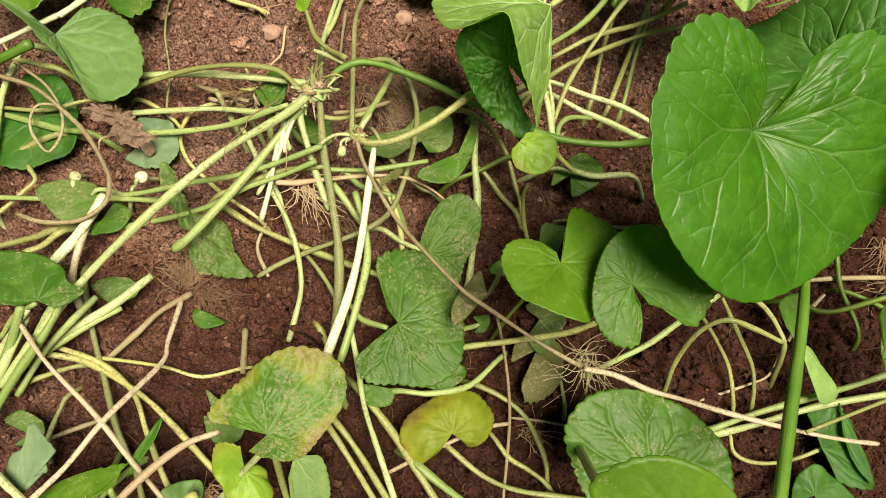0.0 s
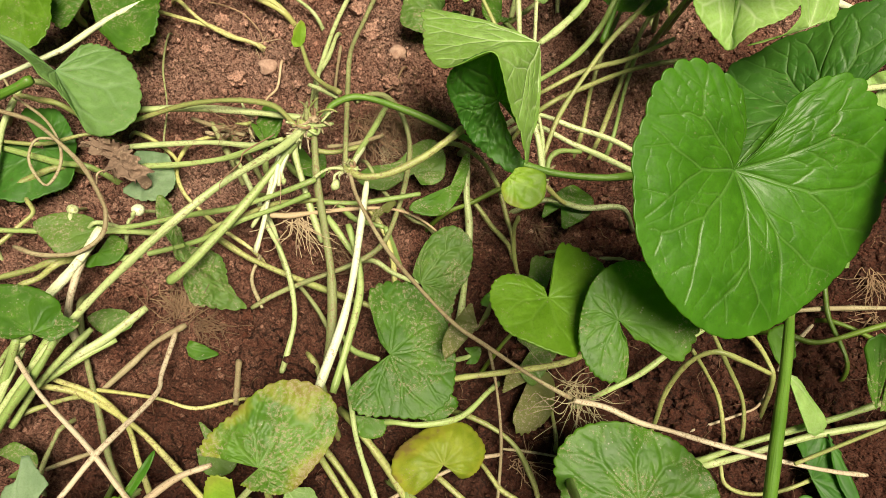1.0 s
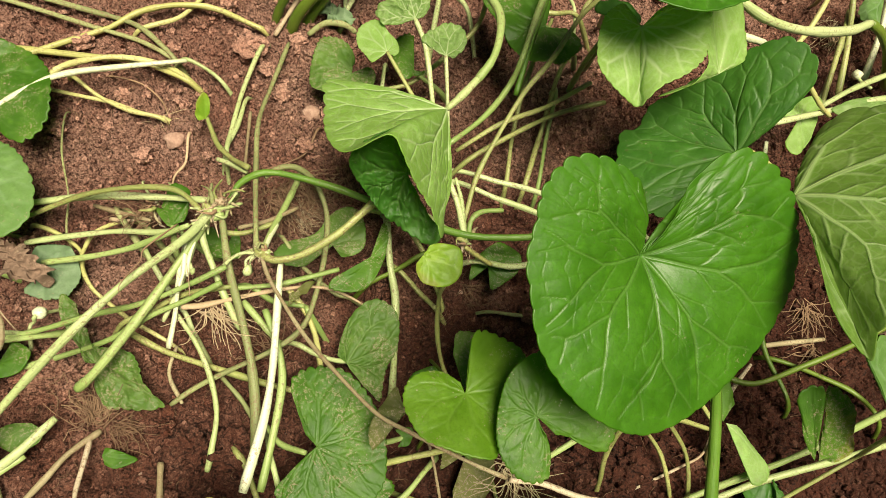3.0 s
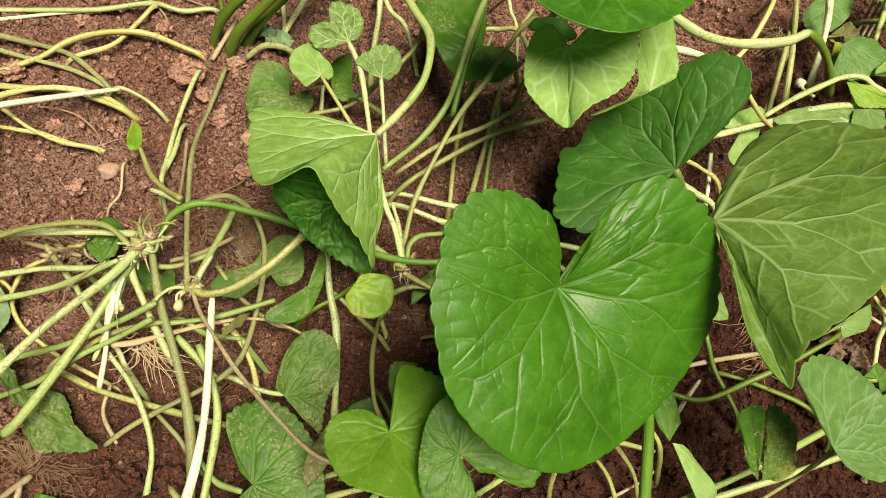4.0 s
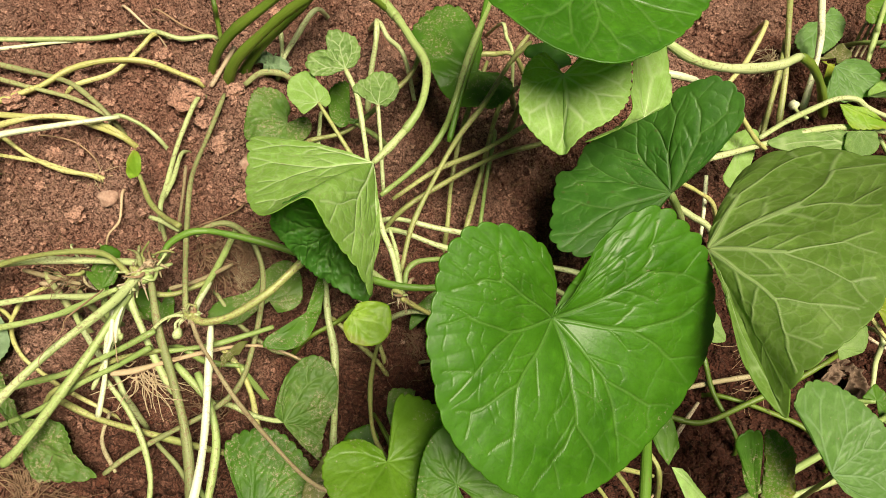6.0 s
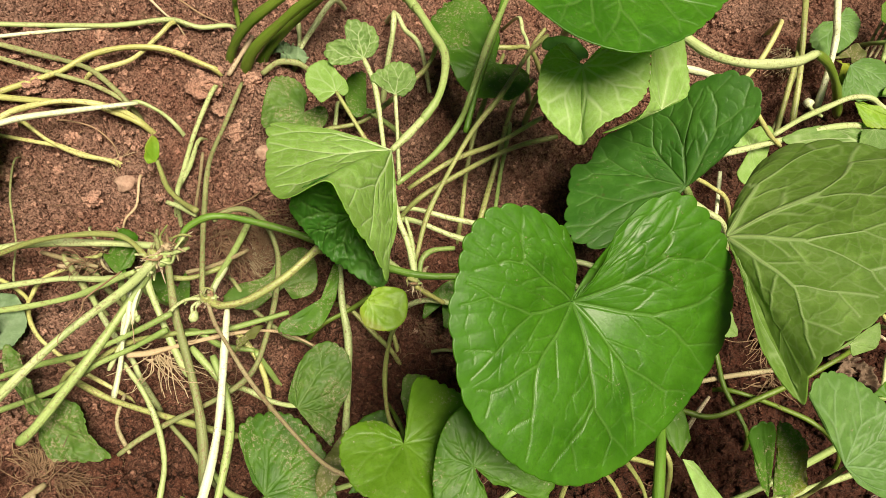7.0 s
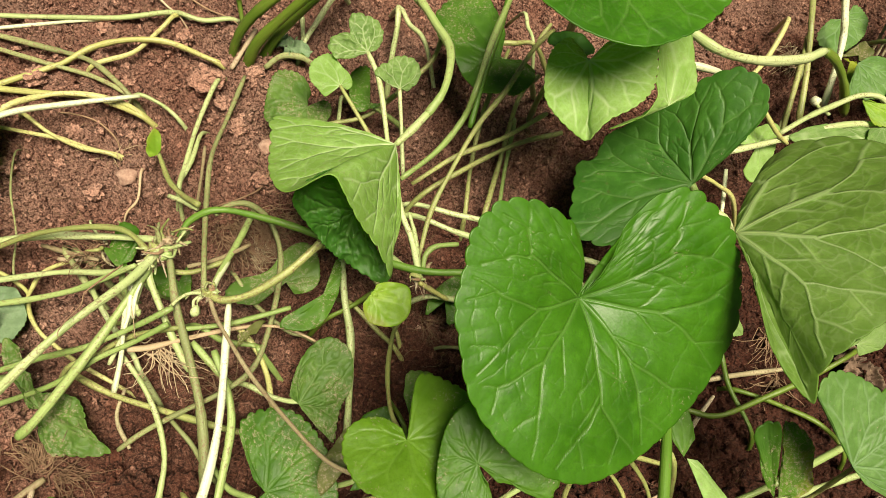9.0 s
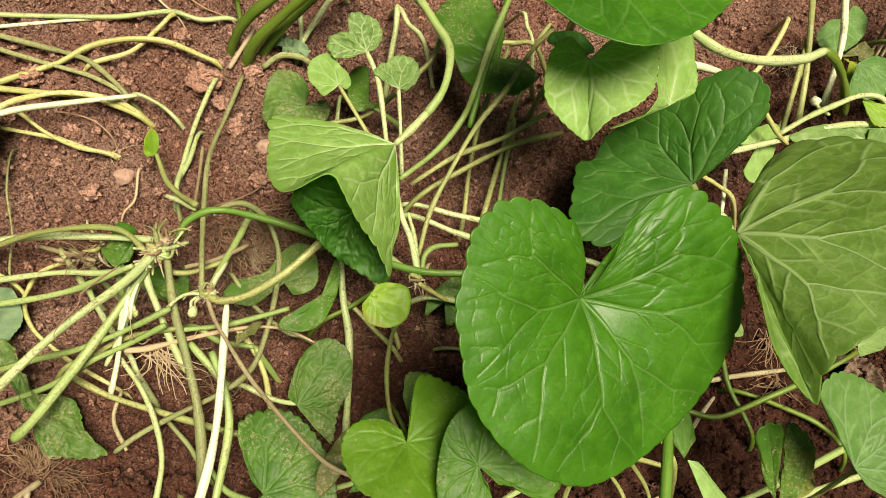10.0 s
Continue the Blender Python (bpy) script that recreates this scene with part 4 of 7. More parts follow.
stalk(None, "olive", 1.26, 1.26, (2.05, -7.59, 0.6), (3.64, -8.28, 0.6), (5.09, -8.46, 0.6), (7.3, -8.17, 0.6), (12.15, -7.56, 0.6))
stalk(None, "olive", 1.17, 1.15, (3.74, -6.78, 0.4), (4.54, -7.41, 0.5), (5.36, -7.64, 0.5), (6.08, -7.92, 0.5))
stalk(None, "green", 1.37, 1.42, (-0.11, -6.26, 1), (1.03, -6.05, 1.1), (2.39, -5.34, 1), (3.22, -4.06, 0.8))
stalk(None, "olive", 1.20, 1.16, (2.59, -5.12, 0.4), (3.83, -5.33, 0.4), (4.85, -5.81, 0.4), (5.75, -6.85, 0.4), (6.09, -7.56, 0.4))
stalk(None, "twig", 0.92, 0.96, (0.34, -9.16, 0.6), (1.62, -8.03, 0.7), (3.24, -6.72, 0.6), (4.23, -6.22, 0.6))
stalk(None, "brown", 0.79, 0.68, (2.82, -2.31, 0.6), (3.57, -3.96, 0.6), (4.24, -5.99, 0.5), (4.71, -9.01, 0.5), (5.35, -13.19, 0.5))
stalk(None, "olive", 1.49, 1.44, (1.63, -4.17, 1.4), (3.32, -3.5, 1.9), (5.18, -2.78, 2.6), (6.17, -2.18, 3.2))
stalk(None, "pale", 1.79, 1.71, (-0.23, 5.31, 1.6), (0.27, 3.55, 1.3), (0.77, 2.24, 1), (1.13, 0.42, 0.6), (1.36, -1.13, 0.5))
stalk(None, "olive", 1.18, 1.19, (-1.15, 5.33, 2), (0.26, 5.34, 1.6), (1.4, 4.53, 1.2), (2.19, 3.33, 0.8), (2.65, 2.61, 0.6))
stalk(None, "olive", 1.19, 1.19, (0.51, 3.56, 1), (1.67, 2.8, 0.7), (2.57, 2.19, 0.6))
stalk(None, "olive", 0.84, 1.12, (3.39, -2.22, 7.1), (2.93, -1.46, 6), (2.65, -0.48, 5), (2.47, 0.71, 4), (2.44, 2.17, 2.6), (2.57, 2.91, 1.8))
stalk(None, "dark", 1.18, 1.18, (-0.42, 2.61, 1), (0.57, 3.38, 1.2), (1.72, 4.31, 1.5))
stalk(None, "pale", 1.40, 1.41, (3.45, 4.14, 1.8), (5.12, 4.28, 1.8), (6.73, 4.8, 1.8))
stalk(None, "old", 0.96, 0.96, (4.63, 2.65, 0.4), (6.1, 2.79, 0.4), (7.51, 3.12, 0.5))

# stalks and runners at the corner of the bed
stalk(corner, "green", 2.01, 1.50, (-13.51, -11.21, 1), (-12.94, -9.48, 1.8), (-12.38, -7.95, 2.4), (-12.1, -6.44, 2.8))
stalk(corner, "pale", 1.71, 1.82, (-13.78, -15.36, 1), (-13.88, -11.33, 1), (-13.49, -9.24, 1.8), (-13.32, -7.54, 2.2))
stalk(corner, "green", 1.83, 1.75, (-13.8, -10.67, 1), (-13.49, -8.64, 2), (-13.14, -7.35, 3.2))
stalk(corner, "pale", 1.92, 1.82, (-10.27, -4.75, 1.2), (-11.14, -6.21, 1.2), (-12.4, -7.78, 1.1), (-13.07, -9.13, 1))
stalk(corner, "green", 1.47, 1.43, (-10.89, -6.19, 1), (-11.78, -7.26, 1.1), (-12.88, -8.65, 1))
stalk(None, "white", 2.13, 2.10, (-12.79, -2.49, 2.1), (-12.95, -3.46, 2), (-13.34, -4.52, 1.7), (-13.82, -5.49, 1.4))
stalk(None, "twig", 1.70, 1.68, (-13.04, -3.09, 1.9), (-13.07, -4.4, 1.6), (-12.88, -5.83, 1.2), (-12.1, -6.84, 0.8))
stalk(None, "brown", 1.00, 1.06, (-24.41, 1.16, 2.2), (-19.26, 0.96, 2.2), (-18.56, 0.93, 2.2), (-17.08, 0.83, 2.3), (-15.53, 0.17, 2.5), (-14.22, -0.54, 2.7), (-13.04, -1.5, 2.9), (-12.47, -2.16, 2.9), (-12.4, -2.95, 2.6), (-13.18, -3.73, 2.2), (-14.6, -4.09, 1.8), (-15.77, -4.02, 1.6))
lump(None, "flower_bud", STALK["white"], -12.05, -1.24, 1.60, 0.26, 0.24, 0.24, 6, "small round pale pennywort flower bud", "bud", amount=0.15, level=2)
stalk(None, "pale", 0.88, 0.88, (-12.24, -1.91, 1.4), (-12.16, -1.59, 1.5), (-12.03, -1.29, 1.6))
lump(None, "flower_bud", STALK["pale"], -14.27, -2.06, 1.80, 0.24, 0.22, 0.2, 7, "small pale curled pennywort flower bud", "bud", amount=0.3, level=2)
stalk(None, "pale", 0.97, 0.96, (-14.27, -2.16, 1.8), (-13.93, -2.64, 1.8), (-13.37, -2.61, 1.9), (-12.82, -2.28, 2.1))
stalk(None, "olive", 1.04, 1.12, (-20.04, -7.73, 0.8), (-17.26, -4.44, 0.8), (-16.84, -3.94, 0.8), (-16.36, -2.96, 0.9), (-16.1, -2.36, 1), (-16.71, -1.87, 0.8))
stalk(None, "olive", 1.46, 1.52, (-20.6, -7.56, 0.8), (-16.73, -5.48, 0.8), (-16.21, -5.2, 0.8), (-15.13, -4.54, 0.9), (-14.22, -3.91, 1))
stalk(None, "olive", 1.50, 1.52, (-15.26, -5.31, 0.8), (-14.69, -4.76, 0.9), (-14.05, -3.88, 1))
stalk(None, "green", 1.58, 1.59, (-24.4, -0.67, 1), (-19.33, -0.18, 1), (-18.65, -0.12, 1), (-17.25, -0.08, 1), (-16.02, -0.08, 1.1), (-14.81, 0.11, 1.1))
stalk(None, "olive", 1.00, 1.04, (-23.99, -1.28, 1.2), (-19.27, -0.1, 1.2), (-18.64, 0.06, 1.2), (-16.96, 0.49, 1.2), (-15.29, 1.53, 1.2))
stalk(None, "olive", 1.50, 1.60, (-21.49, -5.63, 0.7), (-18.33, -2.47, 0.7), (-17.86, -2.01, 0.7), (-17.1, -1.07, 0.8), (-16.02, -0.16, 0.9))
stalk(None, "pale", 1.33, 1.39, (-17.35, -3.47, 1.1), (-17.73, -2.34, 1.2), (-18.22, -0.96, 1.3), (-18.67, 0.7, 1.5), (-18.59, 1.89, 1.8), (-18.22, 2.69, 2))
stalk(None, "olive", 1.36, 1.38, (-18.62, 1.82, 1.8), (-17.74, 2.11, 1.7), (-16.62, 2.15, 1.6))
stalk(None, "white", 1.42, 1.44, (-21.03, 0.44, 2), (-18.17, 4.03, 2), (-17.72, 4.59, 2), (-16.54, 6.83, 2), (-15.08, 8.58, 1.9), (-12.97, 9.98, 1.4), (-10.64, 11.3, 0.9))
stalk(None, "yellow", 1.49, 1.58, (-15.51, 8.78, 1.6), (-14.39, 10.18, 1.2), (-13.09, 10.75, 1), (-11.67, 10.99, 0.6), (-10.55, 10.73, 0.4))
stalk(None, "pale", 1.05, 1.05, (-10.83, 11.4, 0.8), (-9.9, 11.32, 0.6), (-8.96, 10.84, 0.5))
stalk(None, "yellow", 1.16, 1.15, (-15.23, 9.48, 0.6), (-13.85, 8.83, 0.5), (-12.4, 8.44, 0.5), (-10.95, 8.38, 0.5))
stalk(None, "twig", 0.99, 1.04, (-13.33, -7.85, 2.5), (-11.67, -8.89, 2.9), (-9.38, -10.01, 3.2), (-7.7, -11.01, 3.3), (-5.24, -12.44, 3.3), (-1.74, -14.46, 3.3))
stalk(None, "twig", 1.16, 1.10, (-10.37, -13.82, 3), (-10.15, -13.05, 3.1), (-9.47, -11.75, 3.3), (-8.96, -10.07, 3.2), (-8.45, -7.81, 1.8), (-8.73, -6.88, 1.2), (-9.06, -5.18, 0.6))
stalk(None, "twig", 1.81, 1.17, (-9.2, -16.43, 3.9), (-7.85, -13.39, 3.9), (-6.94, -11.56, 4.2), (-6.03, -10.21, 4.3), (-5.09, -9.48, 4.3))
stalk(None, "yellow", 1.27, 1.43, (-12.96, -8.53, 0.6), (-11.41, -8.4, 0.6), (-9.17, -8.91, 0.6), (-7.5, -9.68, 0.6), (-5.65, -10.68, 0.6))
stalk(None, "yellow", 1.27, 1.22, (-12.42, -8.17, 0.6), (-10.78, -8.31, 0.6), (-9.36, -8.97, 0.6), (-8.33, -10.16, 0.6), (-6.97, -11.6, 0.6))
stalk(None, "old", 1.42, 1.30, (-12.83, -5.3, 0.8), (-11.97, -6.86, 0.6), (-10.6, -8.7, 0.6), (-9.41, -10.28, 0.6), (-8.13, -11.55, 0.6), (-7.27, -12.69, 0.6))
stalk(None, "yellow", 0.85, 0.86, (-11.03, -8.1, 0.5), (-8.78, -7.78, 0.6), (-7.23, -7.73, 0.6), (-5.87, -6.97, 0.5))
stalk(None, "olive", 1.15, 1.16, (-13.16, -9.8, 0.6), (-12.56, -9.23, 0.6), (-11.56, -8.57, 0.6))
stalk(None, "old", 1.02, 1.05, (-11.53, -11.37, 0.5), (-11.61, -10.11, 0.5), (-11.52, -9.64, 0.5))
stalk(None, "brown", 1.03, 1.04, (-11.42, -11.16, 0.5), (-10.63, -10.55, 0.5), (-9.73, -9.9, 0.5))
stalk(None, "brown", 1.44, 1.40, (-6.45, -5.55, 0.3), (-6.17, -6.33, 0.5), (-5.89, -7.21, 0.5))
stalk(None, "brown", 1.39, 1.44, (-10.84, -8.11, 0.4), (-10.15, -6.82, 0.5), (-9.64, -5.85, 0.6), (-8.8, -4.85, 0.6))
rootlets(None, "root", 60, 1.7, 0.2, -9.1, -4.4, 0.5, -0.72, 0.70, -0.3)
rootlets(None, "root", 36, 1.5, 0.2, -8.4, -4.6, 0.4, 0.98, -0.18, -0.3)
rootlets(None, "root", 30, 1.6, 0.2, -10.6, -3.2, 0.6, -0.95, -0.30, -0.3)
rootlets(None, "root", 40, 1.4, 0.2, -5.6, -11.5, 0.6, 0.70, -0.72, -0.3)
rootlets(None, "fair", 12, 1.2, 0.3, -9.2, -13.1, 3.0, 0.78, -0.63, -0.3)
stalk(None, "olive", 1.36, 1.42, (-3.37, -9.54, 4), (-2.9, -10.6, 2), (-2.06, -11.89, 1), (0.46, -15.21, 1))
stalk(None, "pale", 1.16, 1.30, (-3.6, -9.68, 4.4), (-4.33, -10.58, 2.6), (-4.94, -11.39, 1))
stalk(None, "green", 1.34, 1.30, (-8.44, -11.92, 2), (-7.85, -12.69, 1.5), (-7.09, -13.6, 1), (-4.01, -16.53, 1))
stalk(None, "pale", 1.53, 1.44, (-16.07, -9.6, 3), (-12.15, -12.1, 3), (-11.27, -12.66, 3), (-10.28, -13.08, 3))
stalk(None, "white", 1.40, 1.44, (-14.48, -15.54, 3), (-11.25, -13.77, 3), (-10.51, -13.37, 3), (-10.16, -13.14, 3))

# stalks under the large leaf and at the foot of the bed
stalk(None, "green", 1.44, 1.41, (7.51, -2.93, 1), (8.63, -1.97, 1.5), (9.58, -0.84, 2), (10.68, 0.42, 2.6))
stalk(None, "olive", 1.24, 1.14, (10, -3.2, 0.4), (9.83, -2.28, 1.5), (9.91, -1.44, 3), (10.49, -0.99, 3.9), (11.6, -0.97, 3.8), (13, -1, 3.3))
stalk(None, "olive", 0.96, 1.01, (10.11, -0.76, 2.8), (11.13, -1.27, 2), (12.09, -1.96, 1.2), (12.81, -3.24, 0.4))
stalk(None, "olive", 1.08, 1.13, (10.76, 0.3, 2.7), (11.82, -0.58, 2), (13.11, -1.6, 1), (13.58, -2.87, 0.3))
stalk(None, "olive", 1.18, 1.21, (11.28, 0.74, 3), (12.49, 0.43, 2.6), (13.35, -0.12, 2.2), (13.82, -0.7, 1.8))
stalk(None, "petiole", 1.7, 2.2, (11.6, 6.5, 1.5), (11.5, 4.56, 5.2), (11.26, 2.09, 7), (10.92, -1.36, 8.03), (10.53, -5.31, 8.53), (10.04, -10.25, 9.17), (9.56, -15.18, 9.8))
stalk(None, "green", 1.54, 1.57, (12.05, -4.18, 0.6), (13.57, -3.17, 0.7), (15.33, -2.11, 1.4), (16.73, -1.28, 1.9), (18.32, -0.22, 2.4), (23.21, 2.96, 2.4))
stalk(None, "pale", 1.54, 1.59, (12.2, -4.36, 0.6), (13.68, -3.56, 0.6), (15.98, -2.2, 1.1), (19.18, -0.73, 1.6), (24.37, 1.69, 1.6))
stalk(None, "olive", 1.00, 0.99, (12.71, -4.07, 0.4), (13.06, -4.86, 0.4), (14, -4.97, 0.4), (15.25, -4.52, 0.5), (16.5, -3.64, 0.6))
stalk(None, "twig", 0.68, 0.69, (11.49, -3.21, 0.2), (13.42, -1.96, 0.2), (14.12, -1.39, 0.3), (14.47, -0.34, 0.5))
rootlets(None, "brown", 18, 2.4, 0.16, 6.0, -3.7, 3.2, 0.38, -0.92, -0.3)
rootlets(None, "brown", 10, 2.0, 0.2, 5.6, -3.7, 3.4, 1.00, -0.04, -0.3)
stalk(None, "dark", 1.37, 1.41, (14.46, 1.79, 0.8), (15.91, 1.71, 1), (17.74, 2.71, 1.2), (19.57, 3.83, 1.5), (21.46, 5.21, 1.8))
stalk(None, "dark", 1.30, 1.27, (15.77, 4.82, 1.2), (16.51, 3.09, 0.8), (17.55, 1.41, 0.6))

# blades: the uprooted plant
blade(uprooted, "fresh", (6.93, 1.28, 11.85), (6.77, 1.80, 12.27), (6.47, 2.40, 13.04), (5.99, 2.53, 13.64), (5.37, 2.59, 13.98), (4.81, 2.49, 14.17), (4.30, 2.22, 14.26), (3.95, 1.75, 14.19), (3.78, 1.29, 14.07), (3.79, 0.67, 13.82), (3.74, -0.19, 13.54), (4.01, -0.95, 13.18), (4.30, -1.65, 12.86), (4.71, -2.19, 12.53), (5.50, -2.79, 12.02), (6.38, -3.11, 11.52), (7.40, -3.14, 11.00), (8.20, -2.85, 10.65), (9.11, -2.22, 10.36), (9.99, -1.37, 10.21), (11.02, 0.01, 10.29), (11.48, 1.07, 10.61), (11.56, 1.97, 11.08), (11.20, 3.06, 11.89), (10.60, 3.78, 12.60), (10.19, 3.93, 12.87), (9.35, 4.15, 13.33), (8.70, 3.94, 13.44), (8.26, 3.61, 13.40), (7.87, 3.15, 13.26), (7.59, 2.71, 13.09), (7.65, 2.24, 12.60), (7.22, 1.68, 12.16), wave=0.006, fine=2.5, dome=0.085, relief=1.05, sway=0.004, notch=0.02, bite=0.003)
blade(knot, "deep", (0.38, 5.10, 6.40), (1.57, 4.91, 5.20), (0.45, 5.70, 7.40), (-0.38, 5.38, 8.60), (-1.27, 4.86, 8.20), (-1.56, 4.52, 7.70), (-1.35, 4.33, 7.00), (-1.00, 4.22, 6.40), (-0.53, 3.98, 5.70), (0.03, 3.82, 5.10), (0.92, 3.52, 4.80), (1.87, 3.30, 4.60), (2.02, 3.85, 4.70), wave=0.02, dome=-0.05, crumple=0.07, fine=1.7, relief=1.8, sway=0.004, notch=0.03, label="dark green blistered inside of the bent leaf")

# blades: the crown with the bent leaf
blade(knot, "bright", (1.28, 7.89, 6.60), (-0.28, 8.33, 6.30), (-2.02, 8.57, 6.10), (-3.29, 8.30, 6.10), (-2.99, 7.01, 6.60), (-2.57, 5.48, 7.40), (-2.10, 4.60, 8.00), (-1.65, 4.26, 8.40), (-1.13, 4.26, 8.90), (-0.63, 4.48, 9.30), (-0.19, 4.64, 9.40), (0.27, 4.32, 9.00), (0.82, 4.00, 8.10), (1.45, 3.63, 6.90), (1.98, 3.18, 5.90), (1.89, 4.11, 5.90), (1.95, 5.23, 5.90), (1.68, 6.52, 6.20), wave=0.01, dome=0.02, fine=1.8, relief=1.5, sway=0.006, notch=0.02)

# other blades
blade(None, "soft", (3.42, -2.44, 8.30), (3.23, -2.13, 8.30), (2.62, -1.91, 8.20), (2.10, -2.07, 8.30), (1.71, -2.48, 8.40), (1.73, -3.06, 8.50), (2.12, -3.62, 8.70), (2.56, -3.98, 8.80), (3.30, -4.14, 8.90), (3.97, -4.17, 8.90), (4.47, -4.04, 8.80), (4.61, -3.45, 8.60), (4.77, -2.55, 8.40), (4.97, -1.59, 8.20), (5.04, -1.00, 8.10), (4.76, -0.67, 8.00), (4.02, -0.46, 8.00), (3.54, -0.46, 8.00), (3.34, -0.82, 8.10), (3.35, -1.53, 8.20), (3.39, -2.04, 8.30), wave=0.02, dome=0.03, fine=1.6, relief=0.3, foot=False, sway=0.008, notch=0.02)
blade(None, "mid", (5.31, -2.84, 9.30), (5.63, -3.33, 9.20), (5.91, -3.84, 9.00), (5.94, -4.31, 8.90), (5.60, -4.54, 8.90), (5.05, -4.46, 9.00), (4.54, -4.02, 9.10), (4.32, -3.52, 9.20), (4.28, -2.88, 9.30), (4.32, -2.14, 9.50), (4.62, -1.56, 9.60), (5.34, -1.06, 9.60), (6.39, -1.06, 9.50), (7.42, -1.74, 9.30), (7.73, -2.47, 9.10), (7.43, -3.42, 8.90), (7.16, -3.40, 8.90), (6.54, -3.19, 9.10), (5.93, -3.21, 9.20), wave=0.015, curl=0.04, fine=1.6, relief=0.5, sway=0.008, notch=0.02)
blade(None, "mid", (-0.82, -4.12, 2.40), (-1.31, -3.78, 2.40), (-2.01, -2.68, 2.40), (-2.28, -2.11, 2.40), (-2.02, -1.63, 2.40), (-1.32, -1.35, 2.40), (-0.55, -1.30, 2.40), (0.18, -1.64, 2.40), (0.79, -2.22, 2.40), (1.23, -2.89, 2.40), (1.58, -3.65, 2.30), (1.79, -4.68, 2.30), (1.59, -5.32, 2.20), (1.09, -5.84, 2.20), (0.43, -6.13, 2.20), (-0.17, -6.24, 2.20), (-0.85, -6.44, 2.20), (-1.39, -6.39, 2.20), (-1.81, -5.96, 2.20), (-1.81, -5.56, 2.30), (-1.39, -5.05, 2.30), (-1.01, -4.55, 2.40), wave=0.02, dome=0.02, fine=1.5, relief=0.8, foot=False, sway=0.01, notch=0.02, bite=0.006)
blade(None, "dusty", (-0.51, -0.86, 1.60), (-0.93, -0.63, 1.60), (-0.93, 0.06, 1.60), (-0.75, 0.92, 1.70), (-0.32, 1.56, 1.90), (0.22, 1.75, 2.00), (0.88, 1.44, 1.90), (1.20, 0.83, 1.70), (1.24, 0.13, 1.40), (1.02, -0.53, 1.20), (0.98, -1.17, 1.10), (1.00, -1.94, 1.00), (0.38, -1.55, 1.20), (-0.13, -1.16, 1.40), wave=0.03, relief=2.0, fine=2.2, sway=0.01, notch=0.03, crumple=0.02)
blade(None, "patchy", (-3.56, -9.19, 4.90), (-4.22, -9.04, 4.90), (-4.81, -9.07, 4.90), (-5.29, -9.28, 4.80), (-5.45, -9.06, 4.90), (-5.32, -8.64, 5.00), (-4.96, -7.97, 5.10), (-4.52, -7.29, 5.20), (-4.01, -6.73, 5.30), (-3.39, -6.39, 5.30), (-2.68, -6.31, 5.20), (-2.03, -6.58, 5.10), (-1.70, -7.14, 5.00), (-1.66, -7.71, 4.90), (-1.80, -8.30, 4.80), (-2.07, -8.97, 4.70), (-2.35, -9.52, 4.60), (-2.80, -9.78, 4.60), (-3.41, -9.82, 4.70), (-3.96, -9.80, 4.70), wave=0.04, crumple=0.035, fine=1.5, relief=1.2, foot=False, sway=0.012, notch=0.03, bite=0.008)
blade(None, "lime", (-4.19, -10.44, 2.6), (-4.44, -9.65, 4), (-4.98, -9.95, 4), (-4.95, -10.72, 3.3), (-4.16, -11.38, 2.8), (-3.11, -11.28, 2.5), (-3.22, -10.51, 2.2), (-3.93, -9.99, 2.2), wave=0.08, curl=0.15, foot=False)
blade(None, "yellow", (2.21, -7.23, 1.2), (1.91, -8.08, 1.2), (1.27, -8.6, 1.2), (0.52, -8.06, 1.2), (0.48, -7.04, 1.2), (1.34, -6.04, 1.2), (2.62, -5.5, 1.2), (3.55, -6.16, 1.2), (3.55, -7, 1.2), (3.05, -7.55, 1.2), dome=0.1, curl=0.2, relief=1.6, crumple=0.03)
blade(None, "mid", (8.47, -6.95, 4.3), (7.18, -8.82, 4.08), (5.9, -7.39, 4.26), (5.45, -6.33, 4.38), (5.97, -5.26, 4.51), (7.37, -4.57, 4.58), (8.95, -4.6, 4.56), (10.45, -5.3, 4.48), (11.21, -6.47, 4.34), (10.96, -7.96, 4.17), (9.45, -8.9, 4.06), relief=1.6)
blade(None, "soft", (4.5, -9.7, 17), (3.58, -9.98, 16.88), (3.14, -9.56, 17.13), (2.87, -9.16, 17.36), (2.9, -8.94, 17.48), (3.25, -8.63, 17.64), (3.85, -8.47, 17.71), (4.55, -8.54, 17.64), (5.1, -8.88, 17.43), (5.51, -9.47, 17.09), (5.27, -10.12, 16.75), wave=0.02)
blade(None, "soft", (-20.20, 6.05, 3.20), (-19.88, 7.27, 3.20), (-18.68, 6.45, 3.20), (-18.26, 5.50, 3.20), (-18.00, 4.93, 3.20), (-17.99, 4.19, 3.10), (-18.27, 3.64, 3.00), (-18.82, 3.56, 3.00), (-19.60, 3.79, 3.10), (-20.85, 4.44, 3.20), (-21.73, 5.63, 3.20), (-21.47, 6.99, 3.20), wave=0.02, fine=1.3, relief=0.8, foot=False, sway=0.01, bite=0.012)
blade(None, "teal", (-17.05, 3.04, 2.8), (-16.6, 4.75, 2.8), (-14.98, 4.64, 2.8), (-13.56, 3.26, 2.8), (-13.14, 1.88, 2.8), (-13.88, 0.96, 2.8), (-15.09, 1.13, 2.3), (-15.9, 1.76, 3.2), (-17.46, 2.54, 4), (-18.91, 3, 4.5), (-18.17, 3.27, 4), wave=0.02, relief=1.4, foot=False)
